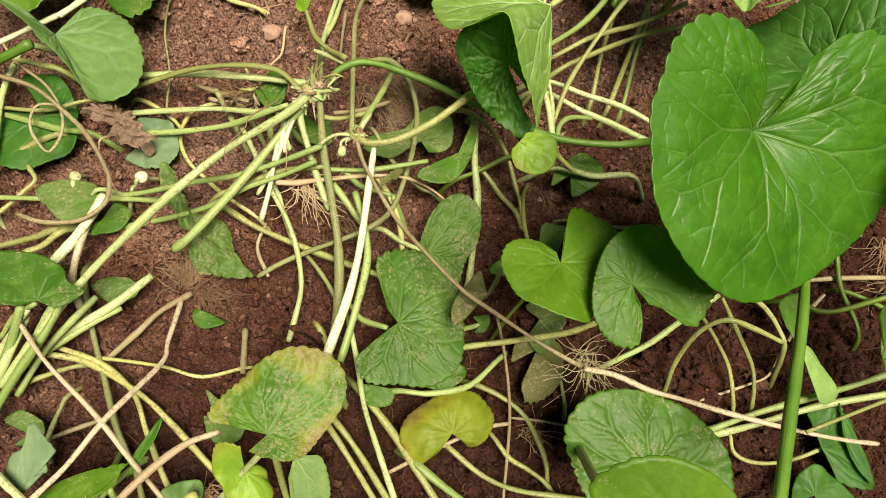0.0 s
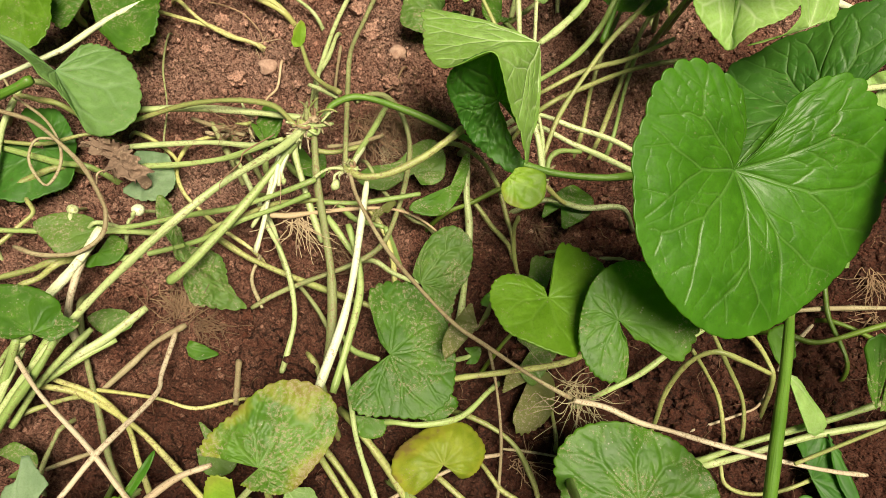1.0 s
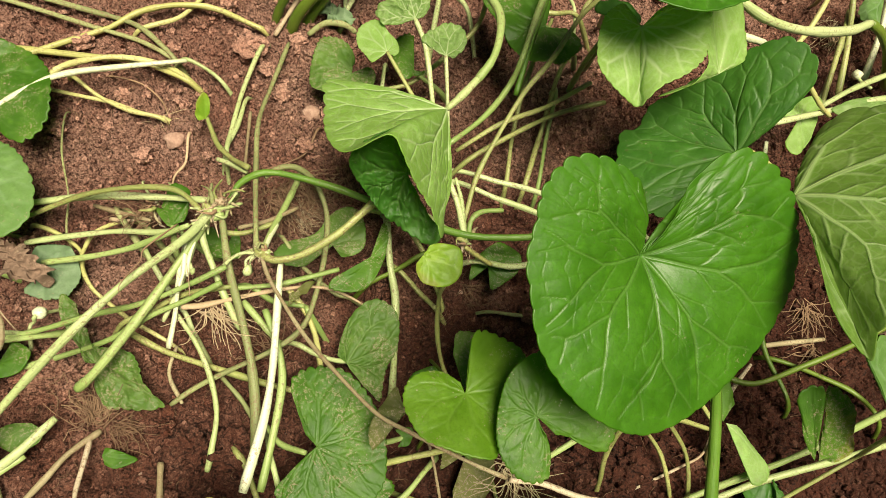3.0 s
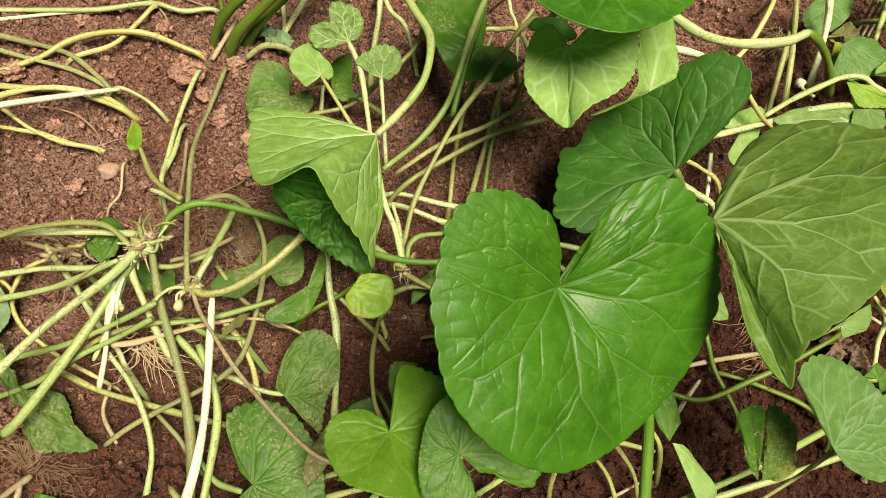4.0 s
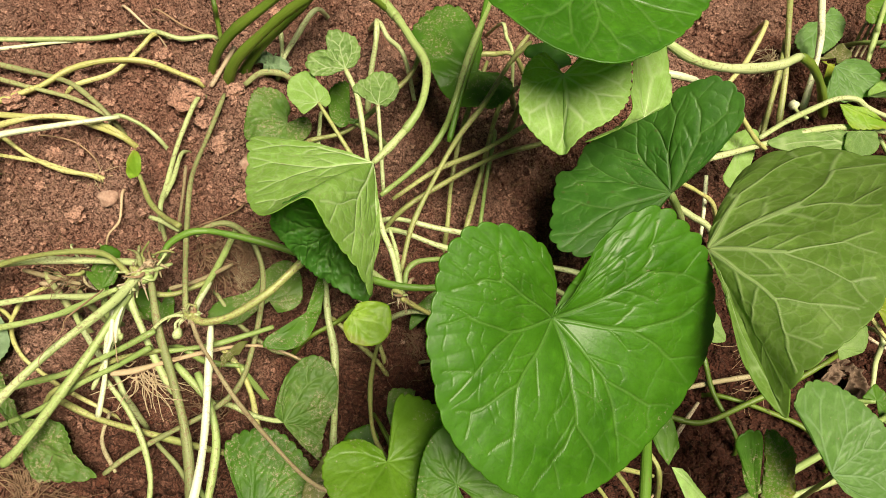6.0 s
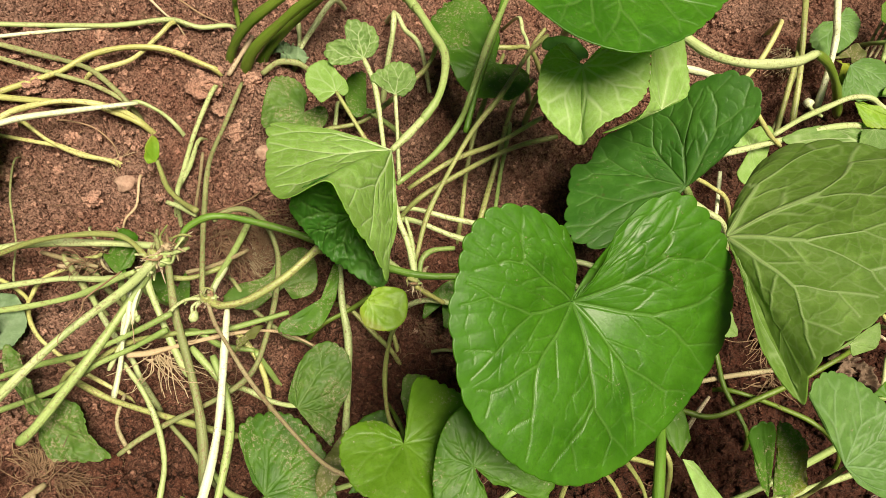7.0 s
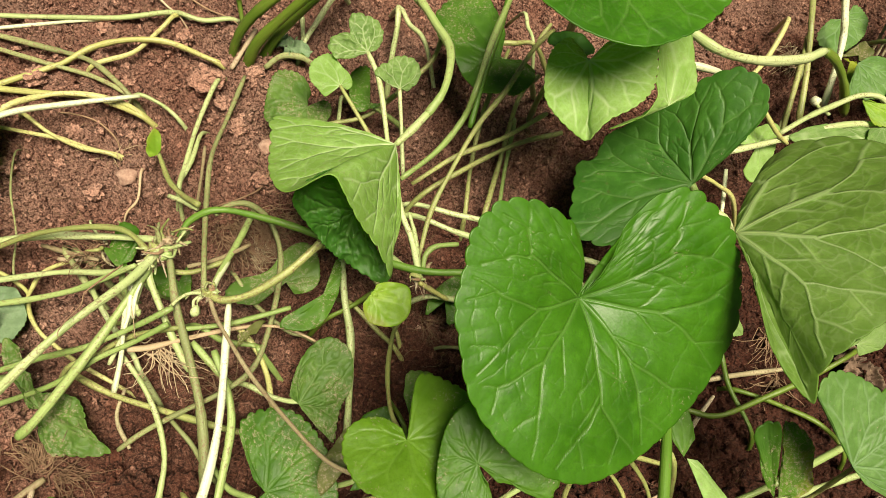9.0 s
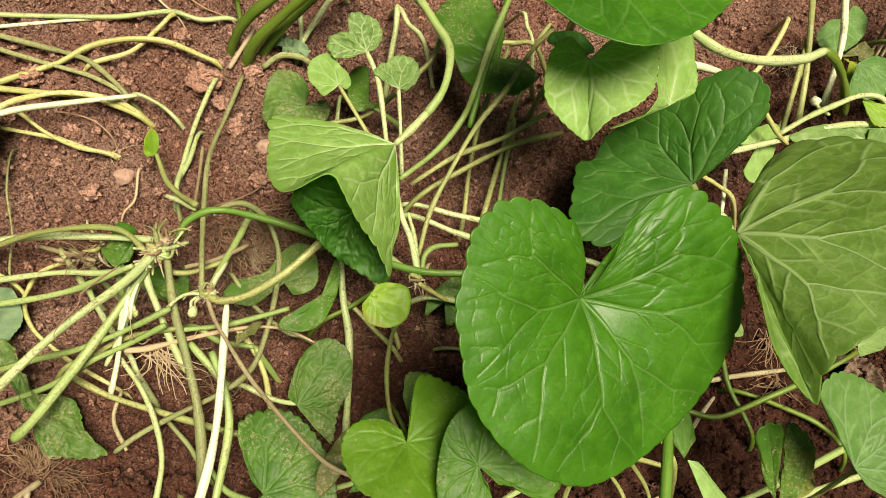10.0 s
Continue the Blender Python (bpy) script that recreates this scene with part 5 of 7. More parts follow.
blade(None, "mid", (-18.09, 7.5, 2), (-18.02, 5.27, 2), (-19.6, 6.13, 2), (-20.36, 8.31, 2), (-18.87, 9.43, 2), (-17.2, 9.6, 2), (-15.43, 8.8, 2), (-14.69, 6.76, 2), (-15.17, 5.25, 2), (-16.8, 5.74, 2))
blade(None, "mid", (-12.5, -7.13, 3.6), (-13.16, -7.58, 3.6), (-14.74, -7.55, 3.6), (-15.17, -6.34, 3.6), (-13.71, -5.67, 3.6), (-12.35, -5.78, 3.6), (-11.8, -6.24, 3.6), (-11.2, -6.43, 3.6), (-11.77, -7.22, 3.6), wave=0.03, foot=False)
blade(None, "dusty", (-12.89, -2.6, 2), (-13.33, -2.13, 2), (-14.38, -2.27, 2), (-15.28, -3.07, 2), (-14.52, -3.6, 2), (-13.74, -3.87, 2), (-13.01, -3.31, 2))
blade(None, "mid", (-12.81, -3.28, 1.4), (-12.68, -2.31, 1.4), (-11.9, -2.7, 1.4), (-11.98, -3.39, 1.4), (-12.86, -3.93, 1.4), (-13.19, -3.69, 1.4))
blade(None, "dusty", (-9.68, -2.56, 1.00), (-9.98, -2.65, 1.20), (-10.44, -2.10, 1.40), (-11.07, -1.41, 1.60), (-11.52, -0.70, 1.70), (-11.48, -0.39, 1.70), (-10.92, -0.85, 1.70), (-10.37, -1.41, 1.70), (-9.59, -1.95, 1.60), (-8.84, -1.98, 1.50), (-8.38, -2.08, 1.40), (-7.96, -2.43, 1.30), (-7.74, -2.79, 1.20), (-7.28, -3.23, 1.00), (-6.79, -3.62, 0.90), (-7.57, -3.88, 0.80), (-8.37, -3.96, 0.80), (-8.85, -3.99, 0.90), (-9.42, -3.46, 1.00), wave=0.06, crumple=0.05, fine=1.8, relief=1.5, sway=0.012, notch=0.03, bite=0.01, label="torn green leaf with soil dust lying on the bed")
blade(None, "grey", (-12.79, 0.74, 0.84), (-14.01, -0.02, 0.84), (-13.46, 1.47, 0.84), (-12.35, 1.71, 0.84), (-11.61, 0.85, 0.84), (-11.58, -0.13, 0.84), (-12.19, -0.49, 0.84), (-13.45, -0.48, 0.84), relief=2.0, crumple=0.03)
blade(None, "dead", (-13.82, 0.4, 1.9), (-15.31, 0.54, 1.8), (-14.37, 0.95, 2.3), (-13.43, 0.99, 2.1), (-12.46, 0.58, 1.9), (-12.35, 0, 1.6), (-13.11, -0.15, 1.9), (-13.77, -0.23, 2.2), wave=0.12, dome=0.1, crumple=0.16, fine=3, foot=False)
blade(None, "deep", (-17.1, 0.41, 0.81), (-19.02, 1.87, 0.81), (-17.49, 2.25, 0.81), (-16.4, 1.48, 0.81), (-15.44, -0.26, 0.81), (-16.01, -1.38, 0.81), (-17.05, -2.11, 0.81), (-18.59, -1.84, 0.81), (-19.65, 0.24, 0.81))
blade(None, "dusty", (-10.46, -5.25, 1.2), (-11.1, -5.05, 1.2), (-11.76, -5.3, 1.2), (-12.08, -5.81, 1.2), (-11.26, -6.18, 1.2), (-10.49, -5.69, 1.2))
blade(None, "mid", (-8.41, -5.71, 0.72), (-8.43, -5.37, 0.72), (-7.61, -5.47, 0.72), (-7.15, -5.61, 0.72), (-7.73, -6.01, 0.72), (-8.18, -6.01, 0.72))
blade(None, "dusty", (-2.14, 3.76, 1.5), (-3.1, 2.48, 1.5), (-4.25, 2.73, 1.5), (-4.03, 3.54, 1.5), (-2.97, 4.09, 1.5), (-2.35, 5.38, 1.5), (-1.52, 5.51, 1.5), (-0.97, 4.7, 1.5), (-0.95, 3.87, 1.5), (-1.62, 3.24, 1.5))
blade(None, "mid", (-0.48, 3.27, 2.4), (-0.31, 5, 2.4), (0.04, 4.11, 2.4), (-0.05, 2.7, 2.4), (-0.7, 1.74, 2.4), (-1.72, 1.66, 2.4), (-1.62, 2.16, 2.4), (-0.93, 2.33, 2.4), relief=0.4, foot=False)
blade(None, "lime", (1.50, 2.29, 6.20), (1.80, 2.22, 6.20), (1.60, 2.56, 6.30), (1.83, 2.75, 6.30), (2.30, 2.86, 6.20), (2.70, 2.77, 6.20), (2.88, 2.43, 6.10), (2.84, 1.93, 6.00), (2.50, 1.51, 5.90), (2.11, 1.36, 5.90), (1.68, 1.38, 6.00), (1.39, 1.69, 6.10), (1.31, 1.97, 6.20), (1.45, 2.12, 6.20), wave=0.03, foot=False, sway=0.03, fine=1.6, notch=0.05, crumple=0.03)
blade(None, "mid", (4.26, 4.26, 1.4), (3.58, 3.44, 1.4), (3.62, 4.38, 1.4), (4.52, 5.4, 1.4), (5.49, 5.07, 1.4), (5.44, 4.17, 1.4), (4.49, 3.17, 1.4))
blade(None, "brown", (4.65, -3.18, 0.6), (3.7, -4.04, 0.6), (3.98, -2.79, 0.6), (5.48, -2.7, 0.6), (5.84, -3.76, 0.6), (5.48, -4.81, 0.6), (4.8, -5.32, 0.6), (4.31, -4.88, 0.6))
blade(None, "dusty", (4.46, -1.98, 0.78), (3.7, -1.73, 0.78), (4.36, -1.04, 0.78), (5.46, -1.56, 0.78), (5.31, -2.37, 0.78), (4.88, -3.34, 0.78), (4.09, -2.92, 0.78))
blade(None, "brown", (1.95, -2.47, 3.6), (2.25, -1.01, 3.6), (2.23, -2.06, 3.6), (1.63, -3.18, 3.6), (1.18, -4.03, 3.6), (0.87, -3.45, 3.6), (1.08, -2.52, 3.6), (1.5, -1.69, 3.6), wave=0.12, foot=False)
blade(None, "mid", (2.13, -3.21, 2), (1.75, -2.99, 2), (2.38, -2.8, 2), (2.4, -3.38, 2), (1.97, -3.59, 2))
blade(None, "mid", (-1.09, -6.3, 0.84), (-1.5, -6.38, 0.84), (-1.08, -7.03, 0.84), (-0.26, -6.84, 0.84), (-0.23, -6.23, 0.84))
blade(None, "mid", (1.07, -5.39, 1), (0.76, -5.86, 1), (1.61, -5.76, 1), (2.19, -5, 1), (1.84, -4.54, 1))
blade(None, "grey", (-10.76, -13.05, 2.5), (-11.34, -12.99, 2.5), (-11.54, -12.49, 2.5), (-11.59, -11.94, 2.5), (-11.34, -11.67, 2.5), (-11.37, -11.29, 2.5), (-11.52, -10.89, 2.5), (-11.29, -10.77, 2.5), (-10.95, -11.02, 2.5), (-10.28, -11.47, 2.5), (-10.46, -11.78, 2.5), (-10.32, -12.17, 2.5), (-10.66, -12.41, 2.5), (-10.6, -12.89, 2.5), wave=0.05, relief=1.5)
blade(None, "dusty", (-12.09, -11.26, 0.81), (-13.24, -11.1, 0.81), (-12.65, -10.58, 0.81), (-11.74, -10.84, 0.81), (-11.67, -11.44, 0.81), (-12.45, -11.79, 0.81))
blade(None, "soft", (-7.9, -11.43, 3), (-7.19, -9.69, 3.4), (-7.68, -11.05, 3.3), (-8.77, -11.61, 2.8), (-9.94, -12.4, 2.4), (-10.43, -13.33, 2.2), (-9.01, -12.77, 2.3), (-8.02, -11.91, 2.6), wave=0.04, foot=False)
blade(None, "grey", (-8.99, -13.23, 1.8), (-8.69, -12.18, 1.8), (-8.66, -13.5, 1.8), (-9.13, -14.55, 1.8), (-10.22, -14.34, 1.8), (-9.94, -13.33, 1.8))
blade(None, "teal", (-5.94, -12.1, 1.6), (-6.88, -12.96, 1.6), (-6.82, -11.75, 1.6), (-5.76, -11.11, 1.6), (-5.37, -11.93, 1.6), (-5.33, -13.05, 1.6))
blade(None, "pale", (-2.97, -9.5, 1.5), (-2.02, -9.2, 1.5), (-1.31, -10.59, 1.5), (-2.11, -11.51, 1.5), (-2.91, -10.38, 1.5))
blade(None, "mid", (14.02, -0.37, 2.2), (13.54, 0.17, 2.2), (13.31, 1.05, 2.2), (14.06, 1.54, 2.2), (14.47, 0.47, 2.2), foot=False)
blade(None, "bright", (14.14, -0.41, 2.2), (14.64, -0.41, 2.2), (15.28, -1.12, 2.2), (15.78, -1.74, 2.2), (15.63, -2.26, 2.2), (15.14, -2.43, 2.2), (14.88, -1.47, 2.2), (14.35, -0.84, 2.2), wave=0.03, foot=False)
blade(None, "deep", (15.69, -5.73, 1.5), (14.7, -6.4, 1.5), (14.99, -5.28, 1.5), (15.61, -4.62, 1.5), (16.59, -5, 1.5), (17.33, -5.81, 1.5), (16.06, -7, 1.5))
blade(None, "deep", (16.12, -3.84, 1), (15.39, -2.54, 1), (16.74, -2.18, 1), (17.8, -3.75, 1), (18.16, -4.76, 1), (17.03, -5.06, 1))
blade(None, "under", (10.90, 3.73, 12.30), (11.45, 4.96, 11.80), (12.30, 6.80, 11.20), (13.40, 8.00, 11.00), (14.87, 8.33, 11.30), (15.75, 7.99, 11.80), (16.67, 7.61, 12.40), (16.10, 6.55, 12.90), (15.14, 4.67, 13.70), (14.58, 3.36, 14.10), (14.35, 2.27, 14.10), (13.64, 1.34, 13.90), (13.10, 0.79, 13.70), (12.74, 0.33, 13.20), (12.70, -0.00, 12.80), (12.71, -0.53, 12.40), (12.29, -0.20, 12.50), (11.85, 0.30, 12.60), (11.48, 0.89, 12.80), (11.24, 1.95, 12.80), (11.04, 2.91, 12.50), wave=0.015, dome=0.04, fine=1.9, relief=1.1, sway=0.006, notch=0.02, foot=False)
blade(None, "deep", (12.98, 9.70, 5.00), (11.98, 7.85, 4.60), (11.15, 6.86, 4.20), (9.98, 6.87, 3.80), (9.13, 7.09, 3.60), (8.63, 7.64, 3.50), (8.61, 9.16, 3.40), (8.71, 10.75, 3.30), (9.32, 10.94, 3.50), (9.72, 11.95, 3.90), (10.48, 12.34, 4.40), (11.17, 12.81, 5.20), (12.08, 12.99, 6.20), (12.40, 13.22, 6.90), (12.92, 13.30, 7.50), (13.50, 13.32, 7.90), (14.22, 12.93, 8.00), (14.61, 12.36, 7.90), (14.68, 11.74, 7.50), (14.29, 11.07, 6.90), (13.75, 10.72, 6.10), (13.28, 10.40, 5.40), wave=0.01, fine=1.9, relief=1.3, sway=0.006, notch=0.03, bite=0.008)
blade(None, "bright", (7.34, 11.11, 9.20), (7.06, 11.40, 9.40), (6.63, 11.77, 9.40), (6.26, 11.59, 9.30), (5.98, 11.05, 9.20), (5.89, 10.12, 9.10), (6.03, 9.25, 9.10), (6.60, 8.62, 9.00), (7.19, 8.33, 8.80), (7.68, 8.32, 8.50), (7.86, 8.40, 8.80), (8.25, 8.84, 9.20), (8.84, 9.23, 9.50), (9.31, 9.72, 9.60), (9.60, 10.40, 9.60), (9.60, 11.29, 9.70), (9.41, 12.16, 9.80), (8.53, 12.27, 9.70), (7.81, 11.76, 9.50), wave=0.02, fine=1.8, relief=1.2, sway=0.006, notch=0.03)
blade(None, "bright", (10.63, 10.69, 8.20), (11.36, 11.24, 8.20), (11.63, 11.69, 8.20), (11.44, 12.71, 8.50), (11.13, 13.71, 8.80), (10.01, 13.52, 9.00), (9.89, 11.67, 9.00), (10.01, 10.50, 8.60), (9.47, 9.94, 8.00), (8.69, 9.60, 7.60), (9.95, 10.43, 7.80), wave=0.02, relief=1.0, foot=False, sway=0.006, notch=0.03)
blade(None, "fresh", (7.30, 12.86, 12.10), (7.39, 13.97, 12.30), (6.12, 13.98, 12.30), (4.75, 13.16, 12.30), (3.91, 11.85, 12.30), (4.18, 10.83, 12.40), (4.67, 10.44, 12.40), (5.34, 9.95, 12.40), (6.38, 9.39, 12.40), (7.55, 9.13, 12.40), (8.37, 9.31, 12.40), (9.37, 9.96, 12.40), (10.10, 10.62, 12.40), (10.78, 11.61, 12.40), (11.25, 12.60, 12.40), (11.33, 13.87, 12.30), (10.33, 14.61, 12.30), (8.66, 14.37, 12.30), wave=0.01, fine=1.6, relief=0.8, sway=0.006, notch=0.05)
blade(None, "mid", (4.7, 14.26, 4.6), (4.78, 15.74, 4.6), (3.63, 17.34, 4.6), (2.18, 17.19, 4.6), (1.64, 15.56, 4.6), (2.63, 13.86, 4.6), (3.84, 12.55, 4.6), (5.36, 12.42, 4.6), (6.29, 13.71, 4.6), (5.65, 14.3, 4.6))
blade(knot, "pale", (-0.77, 13.15, 4.70), (-1.02, 12.91, 4.70), (-1.38, 12.65, 4.70), (-1.79, 12.62, 4.60), (-2.19, 12.82, 4.60), (-2.41, 13.15, 4.70), (-2.31, 13.51, 4.80), (-1.96, 13.67, 4.90), (-1.65, 13.78, 4.80), (-1.73, 14.14, 4.90), (-1.80, 14.45, 5.00), (-1.54, 14.71, 5.10), (-1.14, 14.78, 5.10), (-0.79, 14.73, 5.00), (-0.49, 14.53, 4.90), (-0.32, 14.18, 4.80), (-0.30, 13.77, 4.70), (-0.42, 13.38, 4.70), wave=0.05, crumple=0.06, relief=2.2, fine=2.6, sway=0.01, notch=0.05, bite=0.03, teeth=30)
blade(uprooted, "lime", (-8.69, 8.22, 1.6), (-8.9, 7.92, 1.8), (-9.07, 8.45, 2.2), (-8.88, 8.95, 2.4), (-8.63, 8.85, 2.2), (-8.51, 8.45, 1.8), wave=0.08)
blade(knot, "pale", (0.80, 12.02, 4.20), (0.46, 12.15, 4.20), (0.07, 12.30, 4.20), (-0.27, 12.28, 4.30), (-0.30, 12.51, 4.40), (-0.10, 12.81, 4.50), (0.19, 13.03, 4.50), (0.40, 13.27, 4.60), (0.77, 13.45, 4.60), (1.20, 13.38, 4.50), (1.46, 13.05, 4.40), (1.53, 12.69, 4.30), (1.38, 12.32, 4.20), (1.12, 12.05, 4.20), wave=0.05, crumple=0.06, relief=2.2, fine=2.6, sway=0.01, notch=0.05, bite=0.03, teeth=26)
blade(knot, "bright", (-1.64, 11.75, 4.00), (-1.86, 11.42, 3.90), (-2.13, 11.16, 3.90), (-2.50, 11.44, 3.90), (-2.84, 11.70, 4.00), (-3.03, 12.25, 4.10), (-2.91, 12.65, 4.20), (-2.51, 12.96, 4.30), (-2.15, 12.91, 4.30), (-1.80, 12.60, 4.20), (-1.34, 12.31, 4.10), (-1.16, 11.89, 4.00), (-1.31, 11.65, 3.90), wave=0.04, relief=0.6, fine=2.0, sway=0.01, notch=0.05, bite=0.01)
blade(None, "dusty", (-3.20, 11.93, 1.70), (-3.25, 12.50, 1.80), (-3.38, 12.98, 1.80), (-3.77, 13.45, 1.80), (-4.35, 13.58, 1.80), (-4.86, 13.31, 1.80), (-5.05, 12.50, 1.80), (-5.04, 11.64, 1.70), (-4.80, 10.91, 1.70), (-4.32, 10.74, 1.60), (-3.48, 10.77, 1.60), (-2.56, 11.01, 1.60), (-2.18, 11.56, 1.60), (-2.19, 12.19, 1.70), (-2.53, 12.40, 1.70), (-2.88, 12.19, 1.70), wave=0.05, crumple=0.03, relief=1.4, fine=1.6, sway=0.012, notch=0.05, bite=0.01)
blade(None, "mid", (-0.49, 12.52, 2), (-0.92, 14.69, 2), (-1.64, 13.79, 2), (-1.39, 12.5, 2), (-0.82, 12.03, 2), (0.06, 12.62, 2))
blade(None, "teal", (16.65, -0.86, 8.00), (16.48, -0.33, 8.20), (16.03, 0.06, 8.60), (15.26, 0.43, 9.10), (14.74, 0.70, 9.40), (14.89, 1.16, 9.50), (15.38, 1.48, 9.40), (16.16, 1.54, 9.20), (17.07, 1.36, 8.90), (17.91, 0.91, 8.60), (18.51, 0.14, 8.30), (18.90, -0.60, 8.00), (19.03, -1.22, 7.80), (18.17, -1.55, 7.70), (17.12, -1.28, 7.80), wave=0.02, fine=1.7, relief=0.9, foot=False, sway=0.008, notch=0.02)
blade(None, "mid", (16.12, -1.63, 4.60), (15.93, -0.83, 5.20), (15.72, -0.00, 5.80), (15.51, 0.53, 6.20), (15.14, 0.54, 6.00), (14.85, 0.22, 5.80), (15.19, -0.23, 5.40), (15.38, -0.76, 5.10), (15.74, -1.23, 4.80), wave=0.03, foot=False, sway=0.01, notch=0.05, fine=1.4, label="half of a folded green leaf with bitten edge")
blade(None, "patchy", (16.40, -1.57, 4.40), (16.24, -0.73, 4.80), (16.15, -0.05, 5.30), (15.93, 0.65, 5.80), (16.44, 0.57, 5.80), (16.86, 0.30, 5.70), (17.14, -0.02, 5.50), (17.23, -0.61, 5.20), (17.37, -1.14, 4.80), (16.90, -1.53, 4.50), wave=0.04, crumple=0.04, foot=False, sway=0.02, notch=0.05, fine=1.4)
blade(None, "pale", (20.03, 4.68, 4), (19.08, 4.06, 4), (20.8, 5.46, 4), (21.42, 5.9, 4), (21.14, 4.83, 4), (19.98, 4.18, 4), foot=False)
blade(None, "pale", (15.92, 5.59, 2), (15.71, 7.05, 2), (16.4, 5.66, 2), (16.5, 4.95, 2), (15.66, 4.83, 2))
blade(None, "mid", (22.84, 3.46, 2), (22.24, 3.5, 2), (22.92, 4.17, 2), (23.33, 3.52, 2), (23.42, 2.4, 2), (22.87, 2.73, 2))
blade(None, "yellow", (22.6, 7.1, 3), (22.4, 7.49, 3), (24.12, 7.82, 3), (24.8, 7.05, 3), (22.98, 6.25, 3))
blade(edge, "teal", (21.63, 19.02, 3.60), (21.58, 18.33, 3.30), (21.21, 17.37, 3.20), (21.95, 17.34, 3.20), (22.80, 17.59, 3.20), (23.41, 18.03, 3.20), (23.80, 18.58, 3.30), (24.01, 19.16, 3.40), (23.47, 19.54, 3.60), (22.86, 19.61, 3.70), (22.23, 19.52, 3.70), wave=0.05, relief=1.2, fine=2.0, sway=0.01, notch=0.05, bite=0.03, teeth=30)
blade(edge, "teal", (22.02, 22.94, 2.40), (21.31, 22.71, 2.30), (20.70, 21.77, 2.20), (20.98, 21.01, 2.10), (21.49, 20.72, 2.10), (22.17, 21.14, 2.10), (22.83, 21.75, 2.20), (23.31, 22.63, 2.30), (23.23, 23.55, 2.40), (22.67, 24.02, 2.50), wave=0.04, relief=1.2, fine=1.8, sway=0.01, notch=0.05, bite=0.02)
blade(None, "lime", (21.03, 16.12, 4.40), (21.30, 15.40, 4.30), (21.72, 15.13, 4.20), (22.64, 15.23, 4.20), (23.54, 15.48, 4.20), (23.51, 15.65, 4.20), (23.04, 15.77, 4.30), (22.48, 16.02, 4.40), (21.92, 16.16, 4.40), (21.33, 16.07, 4.50), wave=0.03, relief=1.0, foot=False, fine=2.0, sway=0.01, notch=0.04, bite=0.03)
blade(None, "soft", (23.34, 22.85, 4.00), (23.36, 21.97, 3.80), (24.31, 22.07, 3.70), (25.48, 22.20, 3.70), (27.61, 23.18, 3.80), (26.32, 24.36, 4.20), (24.21, 23.92, 4.20), wave=0.04, relief=1.0, foot=False, fine=1.4, bite=0.01)
blade(None, "soft", (26.23, 20.98, 3.60), (25.45, 21.51, 3.60), (24.77, 21.29, 3.50), (24.33, 20.83, 3.50), (24.85, 20.36, 3.40), (25.60, 19.66, 3.40), (27.28, 19.90, 3.50), (27.99, 21.58, 3.70), wave=0.04, relief=1.0, foot=False, fine=1.4, bite=0.01)
blade(None, "pale", (26.33, 18.77, 3.00), (25.31, 19.58, 3.00), (24.21, 18.86, 2.80), (23.41, 18.29, 2.70), (24.50, 18.42, 2.70), (25.62, 18.79, 2.80), wave=0.04, relief=1.0, foot=False, fine=1.4, bite=0.01)
blade(None, "pale", (22.66, 14.24, 4), (21.86, 15.21, 4), (19.48, 14.69, 4), (17.74, 13.52, 4), (19.88, 13.41, 4), (21.93, 13.49, 4), foot=False)
blade(None, "bright", (16.64, 13.4, 3.4), (15.75, 13.24, 3.4), (16.68, 14.37, 3.4), (17.72, 14.47, 3.4), (16.69, 11.59, 3.4), (15.83, 11.71, 3.4))

# stalks of the crown, the clump and the bed's edge
stalk(clump, "dark", 2.99, 2.09, (-7.14, 14.7, -1), (-6.38, 15.02, 1.2), (-4.96, 15.57, 3), (-3.63, 16.01, 4.4), (-2.14, 16.27, 5.6), (-0.44, 15.92, 6.2), (0.79, 14.98, 6.5))
stalk(clump, "green", 2.21, 1.71, (-3.49, 19.63, 6.45), (0.63, 15.17, 6.45), (1.13, 14.52, 6.6), (1.81, 13.47, 6.8), (2.57, 12.08, 7.1), (2.62, 10.41, 7), (2.14, 9.25, 6.7))
stalk(clump, "pale", 1.72, 1.51, (2.22, 9.42, 6.75), (1.74, 8.58, 6.65), (1.28, 7.89, 6.60))
stalk(clump, "dark", 2.72, 2.56, (-7.96, 14.94, -1), (-7.36, 15.3, 1), (-6.47, 15.77, 2.4), (-4.74, 16.44, 4), (-3.36, 17.35, 5), (-0.01, 23.02, 5))
stalk(clump, "dark", 2.74, 2.63, (-6.64, 15.19, -1), (-5.71, 15.63, 1), (-4.48, 16.41, 2.5), (-3.18, 17.08, 4), (-2.33, 18.2, 5), (-0.33, 25.3, 5))
stalk(clump, "dark", 1.32, 1.38, (-7.38, 16.27, 0.6), (-7.69, 17.1, 1.5), (-7.95, 17.79, 2.5), (-11.37, 25.02, 2.5))
stalk(clump, "twig", 1.30, 1.31, (-7.42, 14.07, 0.3), (-7.07, 15.03, 0.6), (-6.67, 16.08, 1))
stalk(clump, "old", 1.70, 1.72, (-5.89, 14.45, 0.4), (-5.21, 14.98, 0.8), (-4.34, 15.15, 0.8), (-3.75, 15.17, 0.4))
stalk(None, "pale", 1.60, 1.61, (-4.46, 16.1, 0.5), (-4.04, 17.44, 0.8), (-3.3, 18.77, 1.4))
